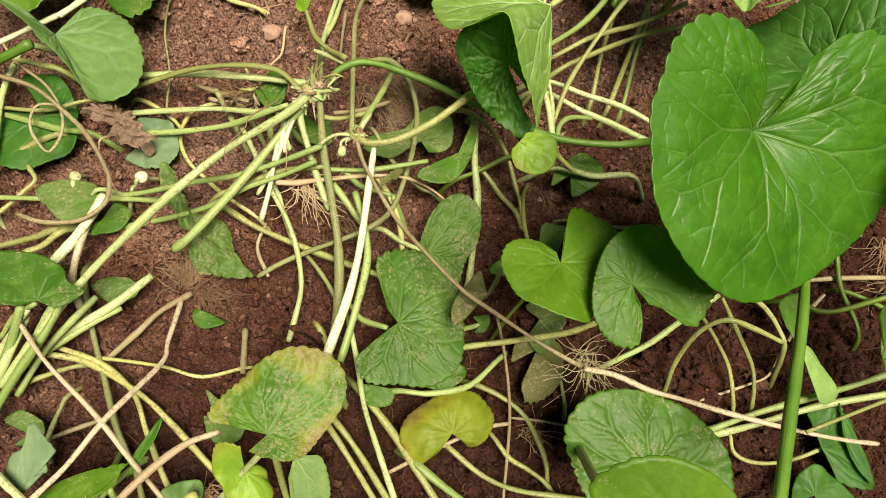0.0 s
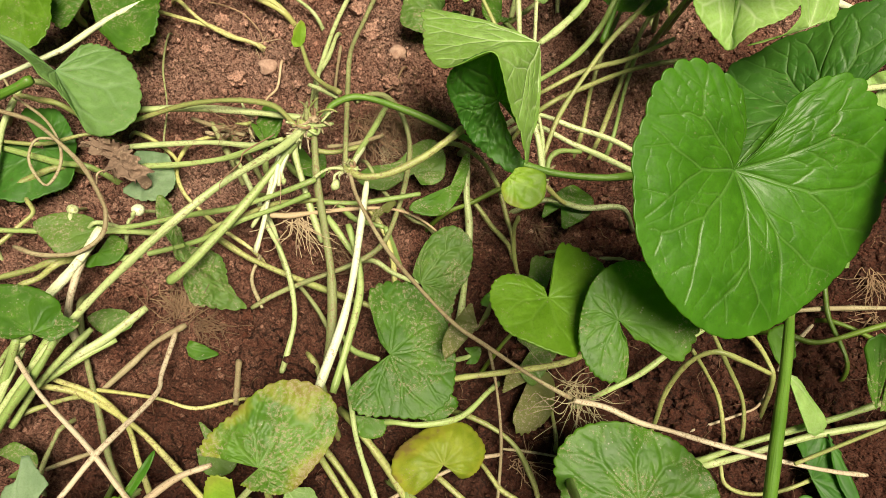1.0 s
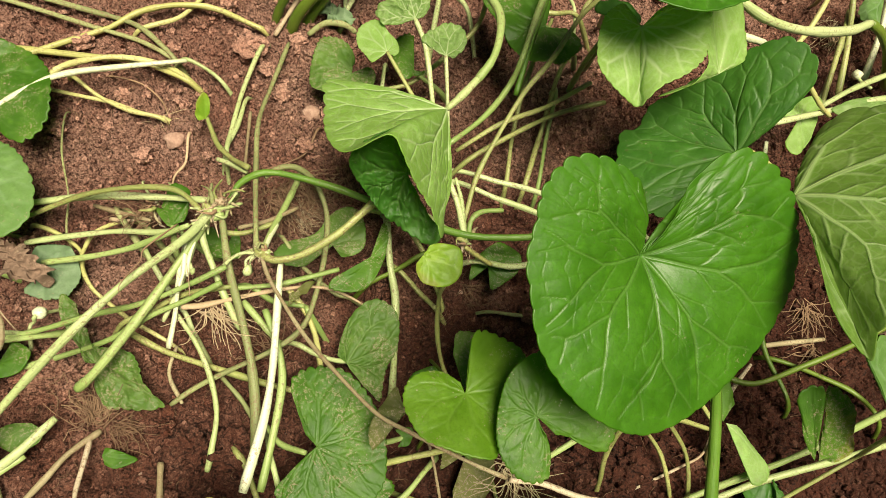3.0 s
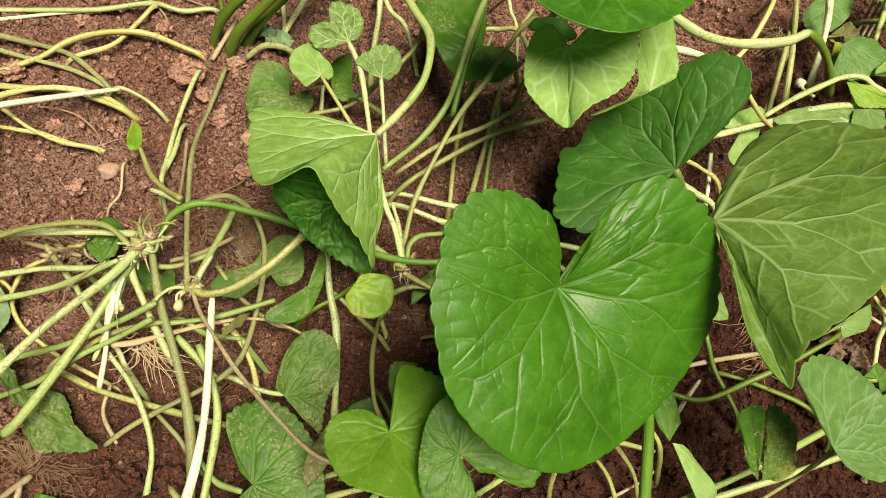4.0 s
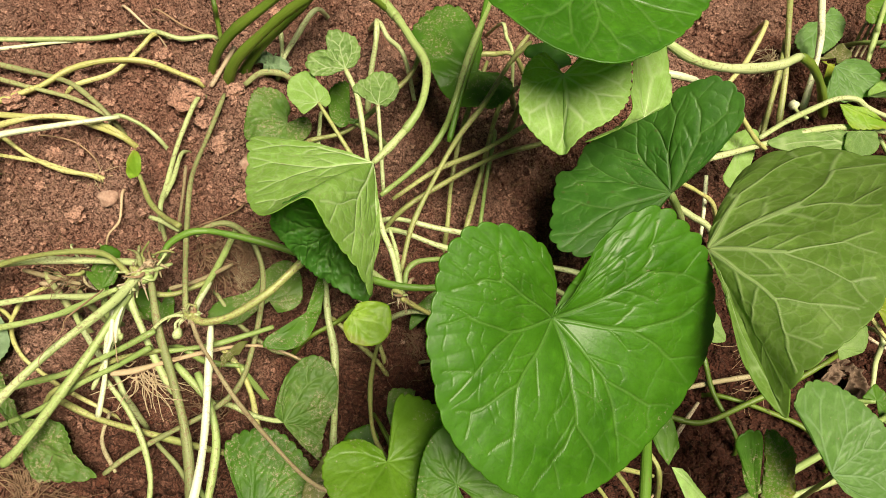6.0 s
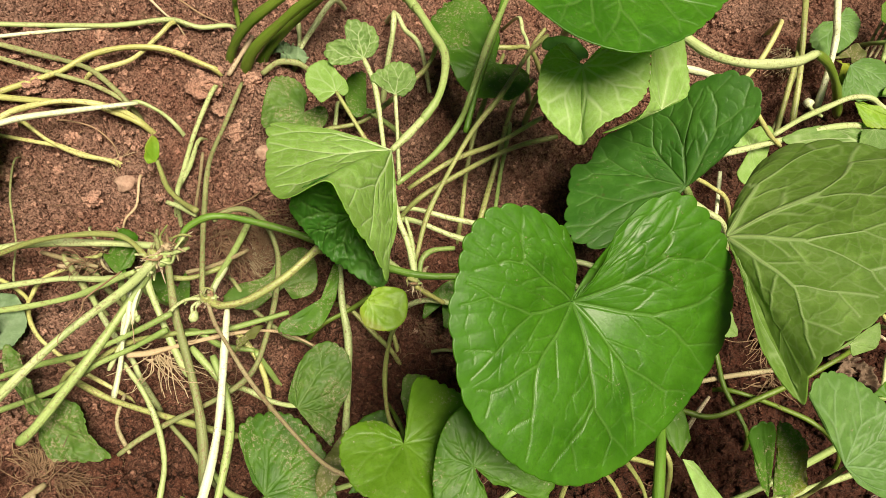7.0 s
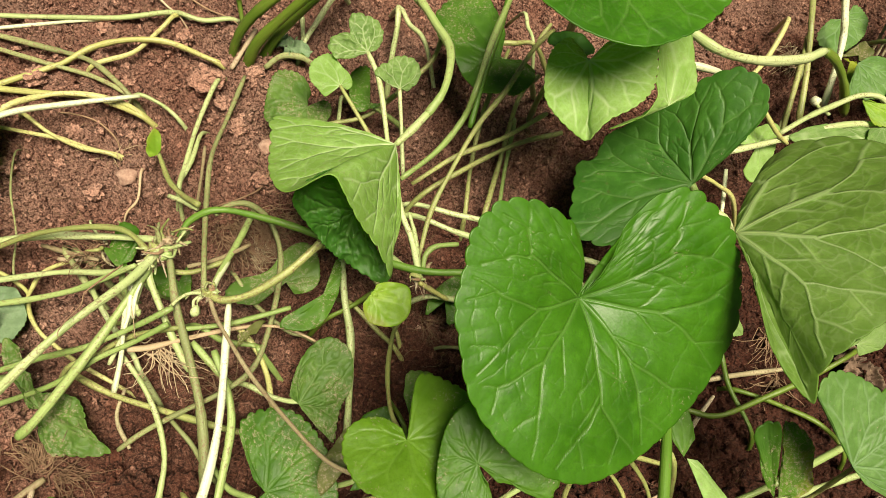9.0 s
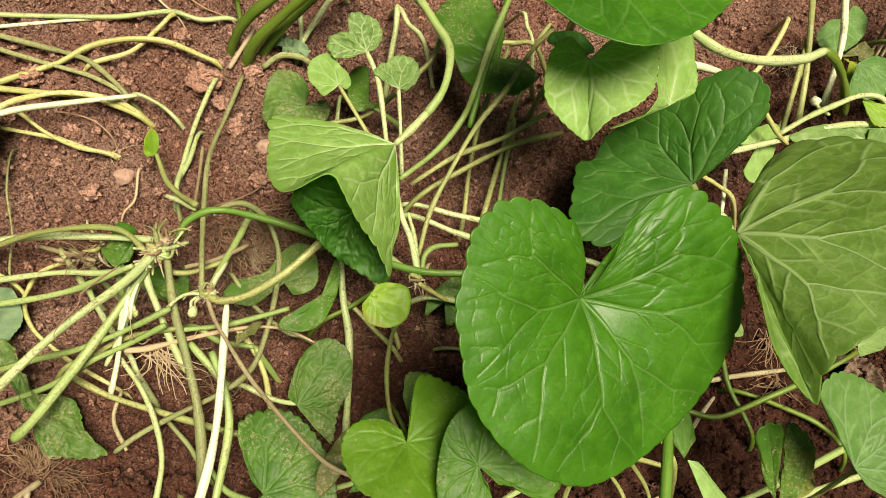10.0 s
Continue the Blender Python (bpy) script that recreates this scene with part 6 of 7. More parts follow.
stalk(None, "pale", 1.34, 1.35, (-4.49, 16.17, 0.4), (-4.72, 17.13, 0.6), (-5.1, 18.41, 1))
stalk(knot, "green", 1.41, 1.66, (1.59, 7.97, 4), (2.79, 9.56, 4), (3.59, 11.15, 4.2), (3.86, 12.01, 5.2), (4.18, 14.23, 5.6), (4.66, 16.63, 5.8), (6.06, 23.96, 5.8))
stalk(knot, "olive", 1.21, 1.31, (2.87, 5.4, 2.6), (2.99, 7.11, 3.2), (3.39, 8.55, 3.7), (4.17, 10.61, 4.6), (5.07, 12.16, 5.3), (5.99, 14.55, 5.3), (6.75, 15.96, 5))
stalk(None, "olive", 1.24, 1.26, (4.55, 8.78, 0.6), (4.43, 10.98, 1.2), (4.58, 13.44, 2), (5.18, 16.19, 3))
stalk(None, "olive", 1.36, 1.37, (5.38, 8.7, 0.6), (5.68, 11.25, 1.1), (6, 14.1, 2.3), (6.69, 15.1, 3))
stalk(None, "green", 1.12, 1.15, (5.99, 8.88, 0.6), (5.99, 11.35, 1), (6.04, 13.37, 1.6))
stalk(None, "olive", 1.28, 1.32, (2.02, 8.72, 2.4), (3.68, 10.14, 3), (5.43, 11.33, 3.1), (7.18, 12.85, 3.4))
stalk(None, "olive", 1.29, 1.34, (2.33, 8.26, 2), (4.21, 10.02, 2.4), (6.21, 11.63, 2.5), (8.06, 12.45, 2.8))
stalk(None, "pale", 1.42, 1.40, (1.99, 8.18, 1.6), (4.03, 8.07, 1.7), (5.95, 7.89, 1.8), (8.39, 7.12, 1.9), (10.52, 6.82, 2))
stalk(None, "pale", 1.54, 1.52, (2.17, 7.78, 1.4), (4.13, 7.43, 1.4), (6.07, 7.05, 1.5), (9.71, 6.05, 1.6))
stalk(knot, "pale", 1.50, 1.50, (3, 4.5, 3.1), (2.48, 5.74, 3.4), (1.87, 6.66, 3.8), (1.28, 7.96, 4.4))
stalk(knot, "pale", 0.97, 0.97, (2.94, 4.88, 3.1), (2.56, 5.95, 3.5), (2.16, 6.71, 3.8))
stalk(knot, "green", 1.29, 1.32, (3.11, 4.79, 3.1), (3.11, 5.33, 3.2), (3.46, 5.78, 3.2), (4.31, 6.14, 3))
stalk(knot, "pale", 1.29, 1.35, (2.88, 4.56, 3), (2.14, 5.09, 2.5), (1.24, 5.74, 2))
stalk(knot, "yellow", 1.18, 1.22, (3.04, 4.24, 3), (3.71, 4.19, 2.4), (4.3, 4.12, 2))
stalk(knot, "pale", 1.36, 1.36, (1.12, 8.66, 3), (0.43, 10.83, 3.6), (-0.13, 12.3, 4.2), (-0.77, 13.15, 4.7))
stalk(knot, "pale", 1.02, 1.03, (1.61, 8.74, 3), (1.16, 10.62, 3.7), (0.8, 12.02, 4.2))
stalk(knot, "olive", 1.03, 1.02, (0.66, 9.36, 3), (-0.42, 10.47, 3.5), (-1.64, 11.75, 4))
stalk(None, "pale", 1.12, 1.12, (-1.71, 11.01, 0.8), (-1.83, 12.21, 1.2), (-1.88, 12.89, 1.5))
stalk(None, "olive", 1.36, 1.40, (-2.36, 11.38, 1.2), (-0.54, 12.31, 1.4), (1.16, 14.32, 2), (1.89, 15.39, 2.4), (2.09, 16.52, 3), (2.11, 18.1, 3.4))
stalk(None, "pale", 1.58, 1.61, (-0.12, 15.75, 1), (-0.16, 17.38, 1.4), (-0.29, 18.53, 1.6))
stalk(None, "pale", 1.29, 1.34, (1.36, 16.39, 2), (0.41, 17.5, 1.8), (-0.24, 18.54, 1.6))
lump(knot, "node", STALK["pale"], 2.99, 4.53, 3.00, 0.17, 0.17, 0.26, 8, "", "", level=3, amount=0.6)
rootlets(knot, "twig", 5, 0.8, 0.2, 3.0, 4.4, 2.8, 0.26, -0.96, -0.3)
stalk(None, "white", 1.74, 1.75, (10.94, 14.56, 5.5), (12.2, 14.86, 5.8), (13.39, 14.86, 5.8), (14.08, 14.86, 5.6))
stalk(edge, "pale", 2.13, 2.36, (11.39, 14.59, 8), (12.7, 13.87, 8), (14.53, 14.36, 7.4), (16.86, 15.65, 6.6), (18.18, 16.75, 6.2))
stalk(edge, "dark", 2.13, 2.44, (18.18, 16.75, 6.2), (19.17, 16.91, 5.5), (20.52, 17.15, 4), (21.85, 17.22, 2))
stalk(None, "yellow", 1.19, 1.21, (15.87, 14.43, 5), (16.91, 13.54, 4.4), (17.65, 13.3, 4))
stalk(edge, "pale", 1.54, 1.69, (14.96, 12.27, 4), (17.36, 13.45, 4), (20, 14.79, 4), (22.28, 15.48, 3.8), (25.66, 15.68, 3.6), (31.88, 15.75, 3.6))
stalk(edge, "pale", 1.50, 1.55, (17.71, 14.26, 3.4), (18.97, 15.31, 3.6), (20.3, 16.24, 3.7), (21.37, 16.9, 3.8), (22.33, 17.08, 3.8), (23.16, 16.81, 3.6), (25.54, 16.53, 3.2), (31.09, 14.85, 3.2))
stalk(edge, "olive", 1.87, 1.69, (21.15, 32.79, 3), (20.06, 23.29, 3), (20.4, 19.92, 1.6), (20.42, 17.41, 0.6))
stalk(edge, "white", 1.96, 1.83, (22.07, 31.76, 4), (21.04, 22.55, 4), (21.31, 20.88, 3.2), (21.37, 19.66, 2.4), (21.49, 18.24, 1))
stalk(None, "yellow", 1.43, 1.40, (19.32, 22.58, 2), (18.42, 20.31, 1.5), (17.33, 18.6, 1.2))
stalk(None, "old", 1.30, 1.26, (20.64, 20.79, 1), (20.13, 18.88, 0.6), (19.43, 16.89, 0.6))
stalk(None, "green", 1.50, 1.68, (23.77, 20.17, 3), (24.02, 21.53, 3.5), (24.28, 22.89, 4), (27.59, 32.28, 4))
stalk(None, "yellow", 1.21, 1.25, (14.25, 11.53, 3), (15.17, 11.48, 2.6), (16.19, 11.25, 2))
stalk(None, "white", 1.12, 1.14, (15.75, 8.87, 1), (15.92, 10.52, 1.4), (15.89, 12.78, 2))
stalk(None, "pale", 1.67, 1.71, (13.75, 10.49, 3), (14.9, 10.2, 2.6), (15.94, 9.82, 2.2))
stalk(None, "pale", 2.22, 2.31, (23.04, 9.32, 2), (24.35, 9.47, 2), (26.24, 9.81, 2), (32.64, 10.97, 2))
stalk(None, "green", 1.43, 1.42, (23.8, 15.82, 3), (24.74, 14.56, 2.6), (25.47, 12.83, 2.2))
stalk(None, "olive", 0.86, 0.93, (17.04, -0.78, 7.5), (17.26, -1.09, 6), (17.58, -1.45, 4), (13.71, -4.15, 4))
stalk(None, "yellow", 1.17, 1.14, (22.6, 6.85, 2.6), (23.52, 6.12, 2.2), (24.95, 5.25, 1.6), (28.14, 1.67, 1.6))
stalk(None, "pale", 1.33, 1.33, (23.61, 4.06, 0.6), (23.77, 5.48, 1), (23.74, 6.57, 1.6))
stalk(None, "pale", 1.38, 1.45, (-21.35, 13.54, 0.5), (-16.19, 14.79, 0.5), (-13.09, 15.46, 0.6), (-10.67, 16.4, 0.6))
stalk(None, "white", 0.99, 1.05, (-20.97, 12.6, 0.4), (-16.13, 14.5, 0.4), (-15.47, 14.76, 0.4), (-13.15, 15.53, 0.5), (-11.65, 16.09, 0.5))
stalk(None, "pale", 1.32, 1.34, (-10.81, 16.41, 0.6), (-9.34, 16.27, 0.6), (-8.05, 16.86, 0.4))
stalk(None, "yellow", 1.53, 1.70, (-18.94, 8.81, 0.6), (-15.14, 11.95, 0.6), (-14.57, 12.42, 0.6), (-13.65, 13.43, 0.7), (-12.56, 14.03, 0.8), (-11.43, 14.41, 0.8), (-10.3, 14.63, 0.6), (-8.71, 14.31, 0.5), (-7.96, 14.26, 0.2))
stalk(None, "yellow", 1.26, 1.32, (-13.35, 12.66, 0.5), (-11.86, 13.8, 0.5), (-11.03, 15.38, 0.6), (-10.61, 16.28, 0.6))
stalk(None, "old", 1.49, 1.50, (-21.09, 13.33, 0.6), (-15.52, 13.03, 0.6), (-14.77, 12.99, 0.6), (-13.48, 12.8, 0.6), (-12.36, 12.24, 0.5), (-11.38, 11.6, 0.3))
stalk(None, "old", 1.24, 1.25, (-20.81, 12.75, 0.6), (-15.24, 12.23, 0.6), (-14.49, 12.16, 0.6), (-13.03, 12.05, 0.5), (-11.65, 11.67, 0.3))
stalk(None, "yellow", 1.55, 1.61, (-19.79, 9.98, 0.6), (-14.69, 10.68, 0.6), (-14.01, 10.78, 0.6), (-12.64, 10.97, 0.6), (-11.67, 10.83, 0.5), (-10.42, 10.62, 0.3))
stalk(None, "yellow", 1.18, 1.21, (-19.32, 8.64, 0.4), (-14.09, 8.71, 0.4), (-13.4, 8.72, 0.4), (-11.92, 8.5, 0.4), (-10.73, 8.48, 0.3))
stalk(None, "root", 0.61, 0.60, (-13.9, 10.04, 0.3), (-12.45, 10.01, 0.3), (-11.29, 9.36, 0.3), (-10.69, 8.57, 0.3))
stalk(None, "fair", 0.94, 0.92, (-12.57, 17.74, 0.4), (-11.25, 16.82, 0.4), (-10.5, 16.32, 0.5))
stalk(None, "root", 0.81, 0.80, (-11.08, 17.97, 0.3), (-9.51, 17.18, 0.4), (-8.03, 16.77, 0.4))
stalk(None, "old", 0.51, 0.48, (-14.98, 7.68, 0.3), (-14.47, 5.94, 0.3), (-13.45, 4.07, 0.4), (-12.9, 2.44, 0.4))
stalk(None, "fair", 1.02, 1.00, (-9.64, 7.97, 0.3), (-9.35, 6.64, 0.3), (-9.59, 5.84, 0.3))
rootlets(None, "root", 24, 1.8, 0.2, -11.2, 16.9, 0.1, -0.31, -0.95, -0.3)
rootlets(None, "root", 14, 0.9, 0.14, -10.8, 8.8, 0.1, 0.81, -0.59, -0.3)
rootlets(None, "fair", 20, 1.6, 0.2, 20.5, 21.8, 0.6, -0.49, -0.87, -0.3)

# stones and clods
def clod(x, y, size, seed):
    """A rough lump of dry soil, a third of it sunk in the bed; centimetres."""
    z = float(soil_height(np.array([x]), np.array([y]))[0]) + 0.35 * size
    return lump(None, "soil_clod", CRUMB, x, y, z, size, 0.9 * size, 0.75 * size, seed, "rough clod of dry pinkish-red soil", "clod", amount=0.7, scale=2.0, level=4)


lump(None, "stone", STONE, -10.14, 7.61, 0.20, 0.42, 0.38, 0.3, 11, "small rounded pinkish stone on red soil", "stone")
lump(None, "stone", STONE, -4.78, 10.45, 0.10, 0.4, 0.35, 0.3, 12, "small reddish stone on crumbly soil", "stone")
lump(None, "stone", CRUMB, -4.18, 8.43, 0.10, 0.36, 0.4, 0.3, 13, "small orange-brown stone on crumbly soil", "stone")
lump(None, "soil_clod", CRUMB, -11.76, -3.17, 0.20, 0.8, 0.7, 0.5, 32, "lumpy grey-brown clod of dry soil", "clod", amount=0.9, scale=2.4, level=5)
lump(None, "soil_clod", CRUMB, -10.96, -3.16, 0.30, 1.1, 0.95, 0.7, 31, "soil ball full of fine roots on the bed", "clod", amount=0.9, scale=2.4, level=5)
clod(-8.33, 13.22, 0.71, 60)
clod(-6.38, 11.23, 0.48, 61)
clod(-11.38, 6.71, 0.38, 62)
clod(-15.56, 11.55, 0.45, 63)
clod(-6.35, 14.11, 0.51, 64)
clod(-7.28, 12.17, 0.36, 65)
clod(-13.01, 9.18, 0.30, 66)
clod(-8.66, 7.47, 0.34, 67)
clod(-13.25, 7.79, 0.25, 68)
clod(-10.02, 15.26, 0.38, 69)
clod(-11.82, 12.45, 0.33, 70)
clod(-15.20, 8.98, 0.30, 71)
clod(-4.43, 8.57, 0.43, 72)
clod(-13.77, 15.01, 0.38, 73)
clod(-15.19, 7.07, 0.38, 74)
lump(None, "soil_clod", SOIL, 9.67, -2.12, 0.00, 0.75, 0.64, 0.55, 20, "rounded clod of dark red soil", "clod", amount=0.8, scale=2.2, level=4)
lump(None, "soil_clod", SOIL, 11.28, -2.34, 0.00, 0.94, 0.80, 0.68, 21, "rounded clod of dark red soil", "clod", amount=0.8, scale=2.2, level=4)
lump(None, "soil_clod", SOIL, 10.71, -1.17, 0.00, 0.62, 0.53, 0.45, 22, "rounded clod of dark red soil", "clod", amount=0.8, scale=2.2, level=4)
lump(None, "soil_clod", SOIL, 12.07, -1.59, 0.00, 0.56, 0.48, 0.41, 23, "rounded clod of dark red soil", "clod", amount=0.8, scale=2.2, level=4)
lump(None, "soil_clod", SOIL, 17.65, -1.15, 0.00, 0.88, 0.74, 0.64, 24, "rounded clod of dark red soil", "clod", amount=0.8, scale=2.2, level=4)
lump(None, "soil_clod", SOIL, -3.94, -4.61, 0.00, 0.88, 0.74, 0.64, 25, "rounded clod of dark red soil", "clod", amount=0.8, scale=2.2, level=4)
lump(None, "soil_clod", SOIL, -5.75, -4.79, 0.00, 0.75, 0.64, 0.55, 26, "rounded clod of dark red soil", "clod", amount=0.8, scale=2.2, level=4)
lump(None, "soil_clod", SOIL, 9.94, -2.89, 0.00, 0.56, 0.48, 0.41, 27, "rounded clod of dark red soil", "clod", amount=0.8, scale=2.2, level=4)

# smaller leaves, stalks and litter
blade(None, "mid", (-8.27, 3, 2.2), (-9.03, 3.76, 2.2), (-8.81, 4.73, 2.2), (-8.02, 4.52, 2.2), (-7.88, 3.27, 2.2), wave=0.1)
blade(None, "mid", (-8.03, 2.89, 2), (-8.62, 3.01, 2), (-9.16, 3.63, 2), (-8.3, 3.56, 2))
blade(None, "mid", (-6.25, 3.03, 1.3), (-6.14, 3.8, 1.3), (-5.78, 3.13, 1.3), (-5.75, 2.48, 1.3), (-6.73, 2.4, 1.3), (-7.28, 3.07, 1.3), (-7.13, 3.65, 1.3))
stalk(None, "old", 1.58, 1.58, (-10.95, 3.48, 1.2), (-10.38, 2.93, 1), (-9.68, 2.28, 0.7))
stalk(None, "old", 1.47, 1.47, (-10.53, 3.57, 1.2), (-9.74, 3.15, 1.1), (-9, 2.59, 0.9))
stalk(None, "root", 0.41, 0.38, (-7.49, 2.47, 3.9), (-7.77, 1.48, 4.6), (-8.02, 0.98, 4.7), (-7.99, 0.57, 4.7), (-8.19, -0.14, 4.9), (-8.27, -0.55, 4.9), (-8.19, -0.76, 4.6))
blade(None, "dusty", (3.77, -1.56, 4.5), (3.11, -0.29, 4.5), (3.24, 0.43, 4.5), (4.08, 0.48, 4.5), (3.96, -0.34, 4.5), (3.86, -1.28, 4.5), foot=False)
blade(None, "mid", (2.61, -1.6, 3.4), (1.78, -1.64, 3.4), (2.06, -1.06, 3.4), (2.71, -0.74, 3.4), (3.18, -1.22, 3.4), foot=False)
stalk(None, "dark", 1.19, 1.15, (16.95, 3.04, 0.6), (19.15, 2.66, 0.6), (20.53, 2.18, 0.7), (21.29, 1.18, 0.9))
stalk(None, "brown", 1.17, 1.21, (14.02, 2.51, 0.6), (16.22, 3.44, 0.6), (19.17, 4.35, 0.7))
stalk(None, "twig", 1.03, 1.06, (14.75, 0.23, 0.4), (15.17, 1.32, 0.5), (15.97, 2.62, 0.6))
rootlets(None, "root", 22, 1.6, 0.2, 18.5, 5.6, 0.6, 0.45, -0.89, -0.3)
rootlets(None, "root", 18, 1.6, 0.2, 18.9, 3.9, 0.3, -0.77, -0.63, -0.3)
blade(None, "dead", (21.89, 5.12, 0.87), (21.12, 4.97, 0.87), (21.55, 5.61, 0.87), (22.45, 5.68, 0.87), (22.77, 5.03, 0.87), (22.34, 4.45, 0.87), (21.32, 4.31, 0.87), crumple=0.25, wave=0.1, fine=2.5)
blade(None, "fresh", (-7.61, -11.35, 3.1), (-7.63, -10.66, 3.3), (-7.2, -9.55, 3.5), (-7.13, -10.13, 3.4), (-7.37, -10.87, 3.2), (-7.65, -11.63, 2.9), wave=0.03, foot=False)
lump(None, "flower_bud", STALK["yellow"], -5.58, -11.66, 2.40, 0.24, 0.24, 0.22, 8, "small yellow-green pennywort bud on a stalk", "bud", amount=0.3, level=2)
lump(None, "flower_bud", STALK["yellow"], -5.73, -12.38, 2.30, 0.2, 0.2, 0.2, 9, "small yellow-green pennywort bud on a stalk", "bud", amount=0.3, level=2)
stalk(None, "yellow", 0.75, 0.72, (-5.55, -11.73, 2.4), (-5.64, -12.2, 2.2), (-5.27, -12.84, 1.8), (-2.81, -16.05, 1.8))
blade(None, "dusty", (-6.12, -9.06, 0.84), (-7, -8.03, 0.84), (-6.3, -8.36, 0.84), (-5.19, -8.77, 0.84), (-5.1, -9.53, 0.84), (-5.97, -9.8, 0.84), (-6.67, -9.02, 0.84))
blade(None, "mid", (-3.77, -12.49, 1.5), (-4.63, -12.37, 1.5), (-4.51, -11.78, 1.5), (-3.61, -11.62, 1.5), (-2.73, -11.93, 1.5))
blade(None, "bright", (-2.52, -11.05, 1.2), (-2.77, -10.83, 1.2), (-2.39, -10.57, 1.2), (-2.06, -11.11, 1.2), (-2.39, -11.4, 1.2))
blade(None, "brown", (-2, -11.13, 0.87), (-2.59, -10.97, 0.87), (-1.35, -10.59, 0.87), (-1.19, -11.34, 0.87), (-2.03, -11.89, 0.87))
blade(None, "deep", (16.61, -2.42, 1.3), (16.43, -1.98, 1.3), (17.09, -2.71, 1.3), (17.73, -3.79, 1.3), (18.04, -4.72, 1.3), (17.3, -4.18, 1.3), (16.7, -3.28, 1.3))
stalk(None, "olive", 2.50, 2.31, (-24.23, 9.55, 2.2), (-20.64, 3.51, 2.2), (-19.81, 1.78, 1.8), (-19.22, 0.63, 1.4))
stalk(None, "petiole", 2.25, 2.31, (-22.45, -2.46, 2.6), (-19.29, 0.8, 2.6), (-18.21, 1.4, 3), (-17.34, 2.16, 3.3))
stalk(None, "brown", 0.68, 0.69, (-16.07, 0.6, 1.9), (-16.95, 0.34, 1.8), (-16.91, -0.46, 1.7), (-16.27, -1.1, 1.7), (-15.63, -1.35, 1.8), (-15.5, -0.48, 1.9), (-15.99, 0.43, 1.9), (-17.01, 1.26, 1.9), (-18.44, 1.79, 2), (-19.32, 2.45, 2))
stalk(None, "fair", 0.56, 0.56, (-13.81, -0.2, 2), (-13.9, -0.71, 1.9), (-13.64, -1.16, 1.7), (-13.22, -1.62, 1.6))
blade(edge, "brown", (22.48, 20.51, 2.6), (21.43, 20.1, 2.6), (22.22, 20.88, 2.6), (22.93, 21.54, 2.6), (23.22, 20.66, 2.6), (22.44, 20.09, 2.6), wave=0.1)
blade(edge, "yellow", (22.13, 20.16, 2.4), (21.77, 20.32, 2.4), (22.56, 20.07, 2.4), (22.15, 18.8, 2.4), (21.61, 18.54, 2.4))
blade(None, "mid", (25, 20.78, 4), (23.67, 20.28, 4), (24.46, 20.98, 4), (26.25, 21.55, 4), (26.22, 19.53, 4), (24.83, 18.61, 4), (23.84, 18.35, 4))
blade(None, "bright", (25.37, 18.83, 3.5), (22.76, 17.44, 3.5), (23.81, 18.63, 3.5), (25.16, 19.32, 3.5), (26.62, 19.67, 3.5), (25.86, 18.37, 3.5), (23.82, 17.64, 3.5))
blade(None, "deep", (25.38, 20.46, 2.6), (25.07, 21.44, 2.6), (26.39, 21.78, 2.6), (27.14, 20.46, 2.6), (25.84, 19.53, 2.6), (24.84, 19.68, 2.6))
blade(None, "pale", (21.97, 15.01, 4.2), (21.39, 14.91, 4.2), (21.2, 13.86, 4.2), (21.76, 13.62, 4.2), (22.7, 14.19, 4.2), (22.77, 15.16, 4.2), foot=False)
lump(edge, "bud", STALK["white"], 19.76, 16.79, 3.00, 0.24, 0.22, 0.24, 10, "", "", level=2)
stalk(edge, "pale", 1.04, 1.03, (19.76, 16.79, 3), (19.92, 16.44, 3), (20.26, 15.99, 3.2))
stalk(edge, "olive", 1.53, 1.56, (19.49, 16.48, 0.6), (19.78, 18.39, 1.2), (20.08, 20.4, 1.8), (20.3, 21.7, 2))
stalk(None, "brown", 0.89, 0.99, (24.33, 22.24, 1), (24.82, 23.39, 1.3), (25.4, 24.77, 1.6), (30.13, 34.51, 1.6))
stalk(None, "brown", 0.89, 1.00, (24.71, 22.32, 1), (25.2, 23.47, 1.3), (25.79, 24.85, 1.6), (30.57, 34.62, 1.6))
stalk(None, "brown", 0.89, 1.00, (25.03, 22.38, 1), (25.52, 23.53, 1.3), (26.11, 24.91, 1.6), (30.94, 34.71, 1.6))
stalk(None, "olive", 1.30, 1.33, (24.16, 15.88, 3), (25.17, 15.05, 2.4), (25.93, 13.81, 1.6))
stalk(None, "green", 1.28, 1.28, (23.79, 13.5, 2.6), (24.71, 13.33, 2.4), (26.45, 12.94, 2), (31.52, 10.61, 2))
stalk(None, "pale", 1.29, 1.28, (24.14, 13.43, 2.2), (25.12, 13.22, 2), (26.57, 12.77, 1.8), (31.68, 10.46, 1.8))
stalk(None, "old", 1.46, 1.44, (24.55, 13.03, 1.2), (25.2, 12.58, 1.3), (25.51, 11.86, 1.2), (25.95, 10.95, 0.8))
stalk(None, "olive", 1.33, 1.30, (24.98, 12.02, 0.8), (26.06, 11.78, 0.8), (27.39, 11.32, 0.8), (32.84, 9.42, 0.8))
stalk(None, "pale", 1.06, 1.06, (24.48, 11.38, 0.6), (24.59, 12.25, 1), (25.1, 12.97, 1.2))
stalk(None, "white", 1.36, 1.41, (22.99, 9.52, 2.1), (24.33, 9.83, 2.1), (26.14, 10.18, 2.2), (32.57, 11.54, 2.2))
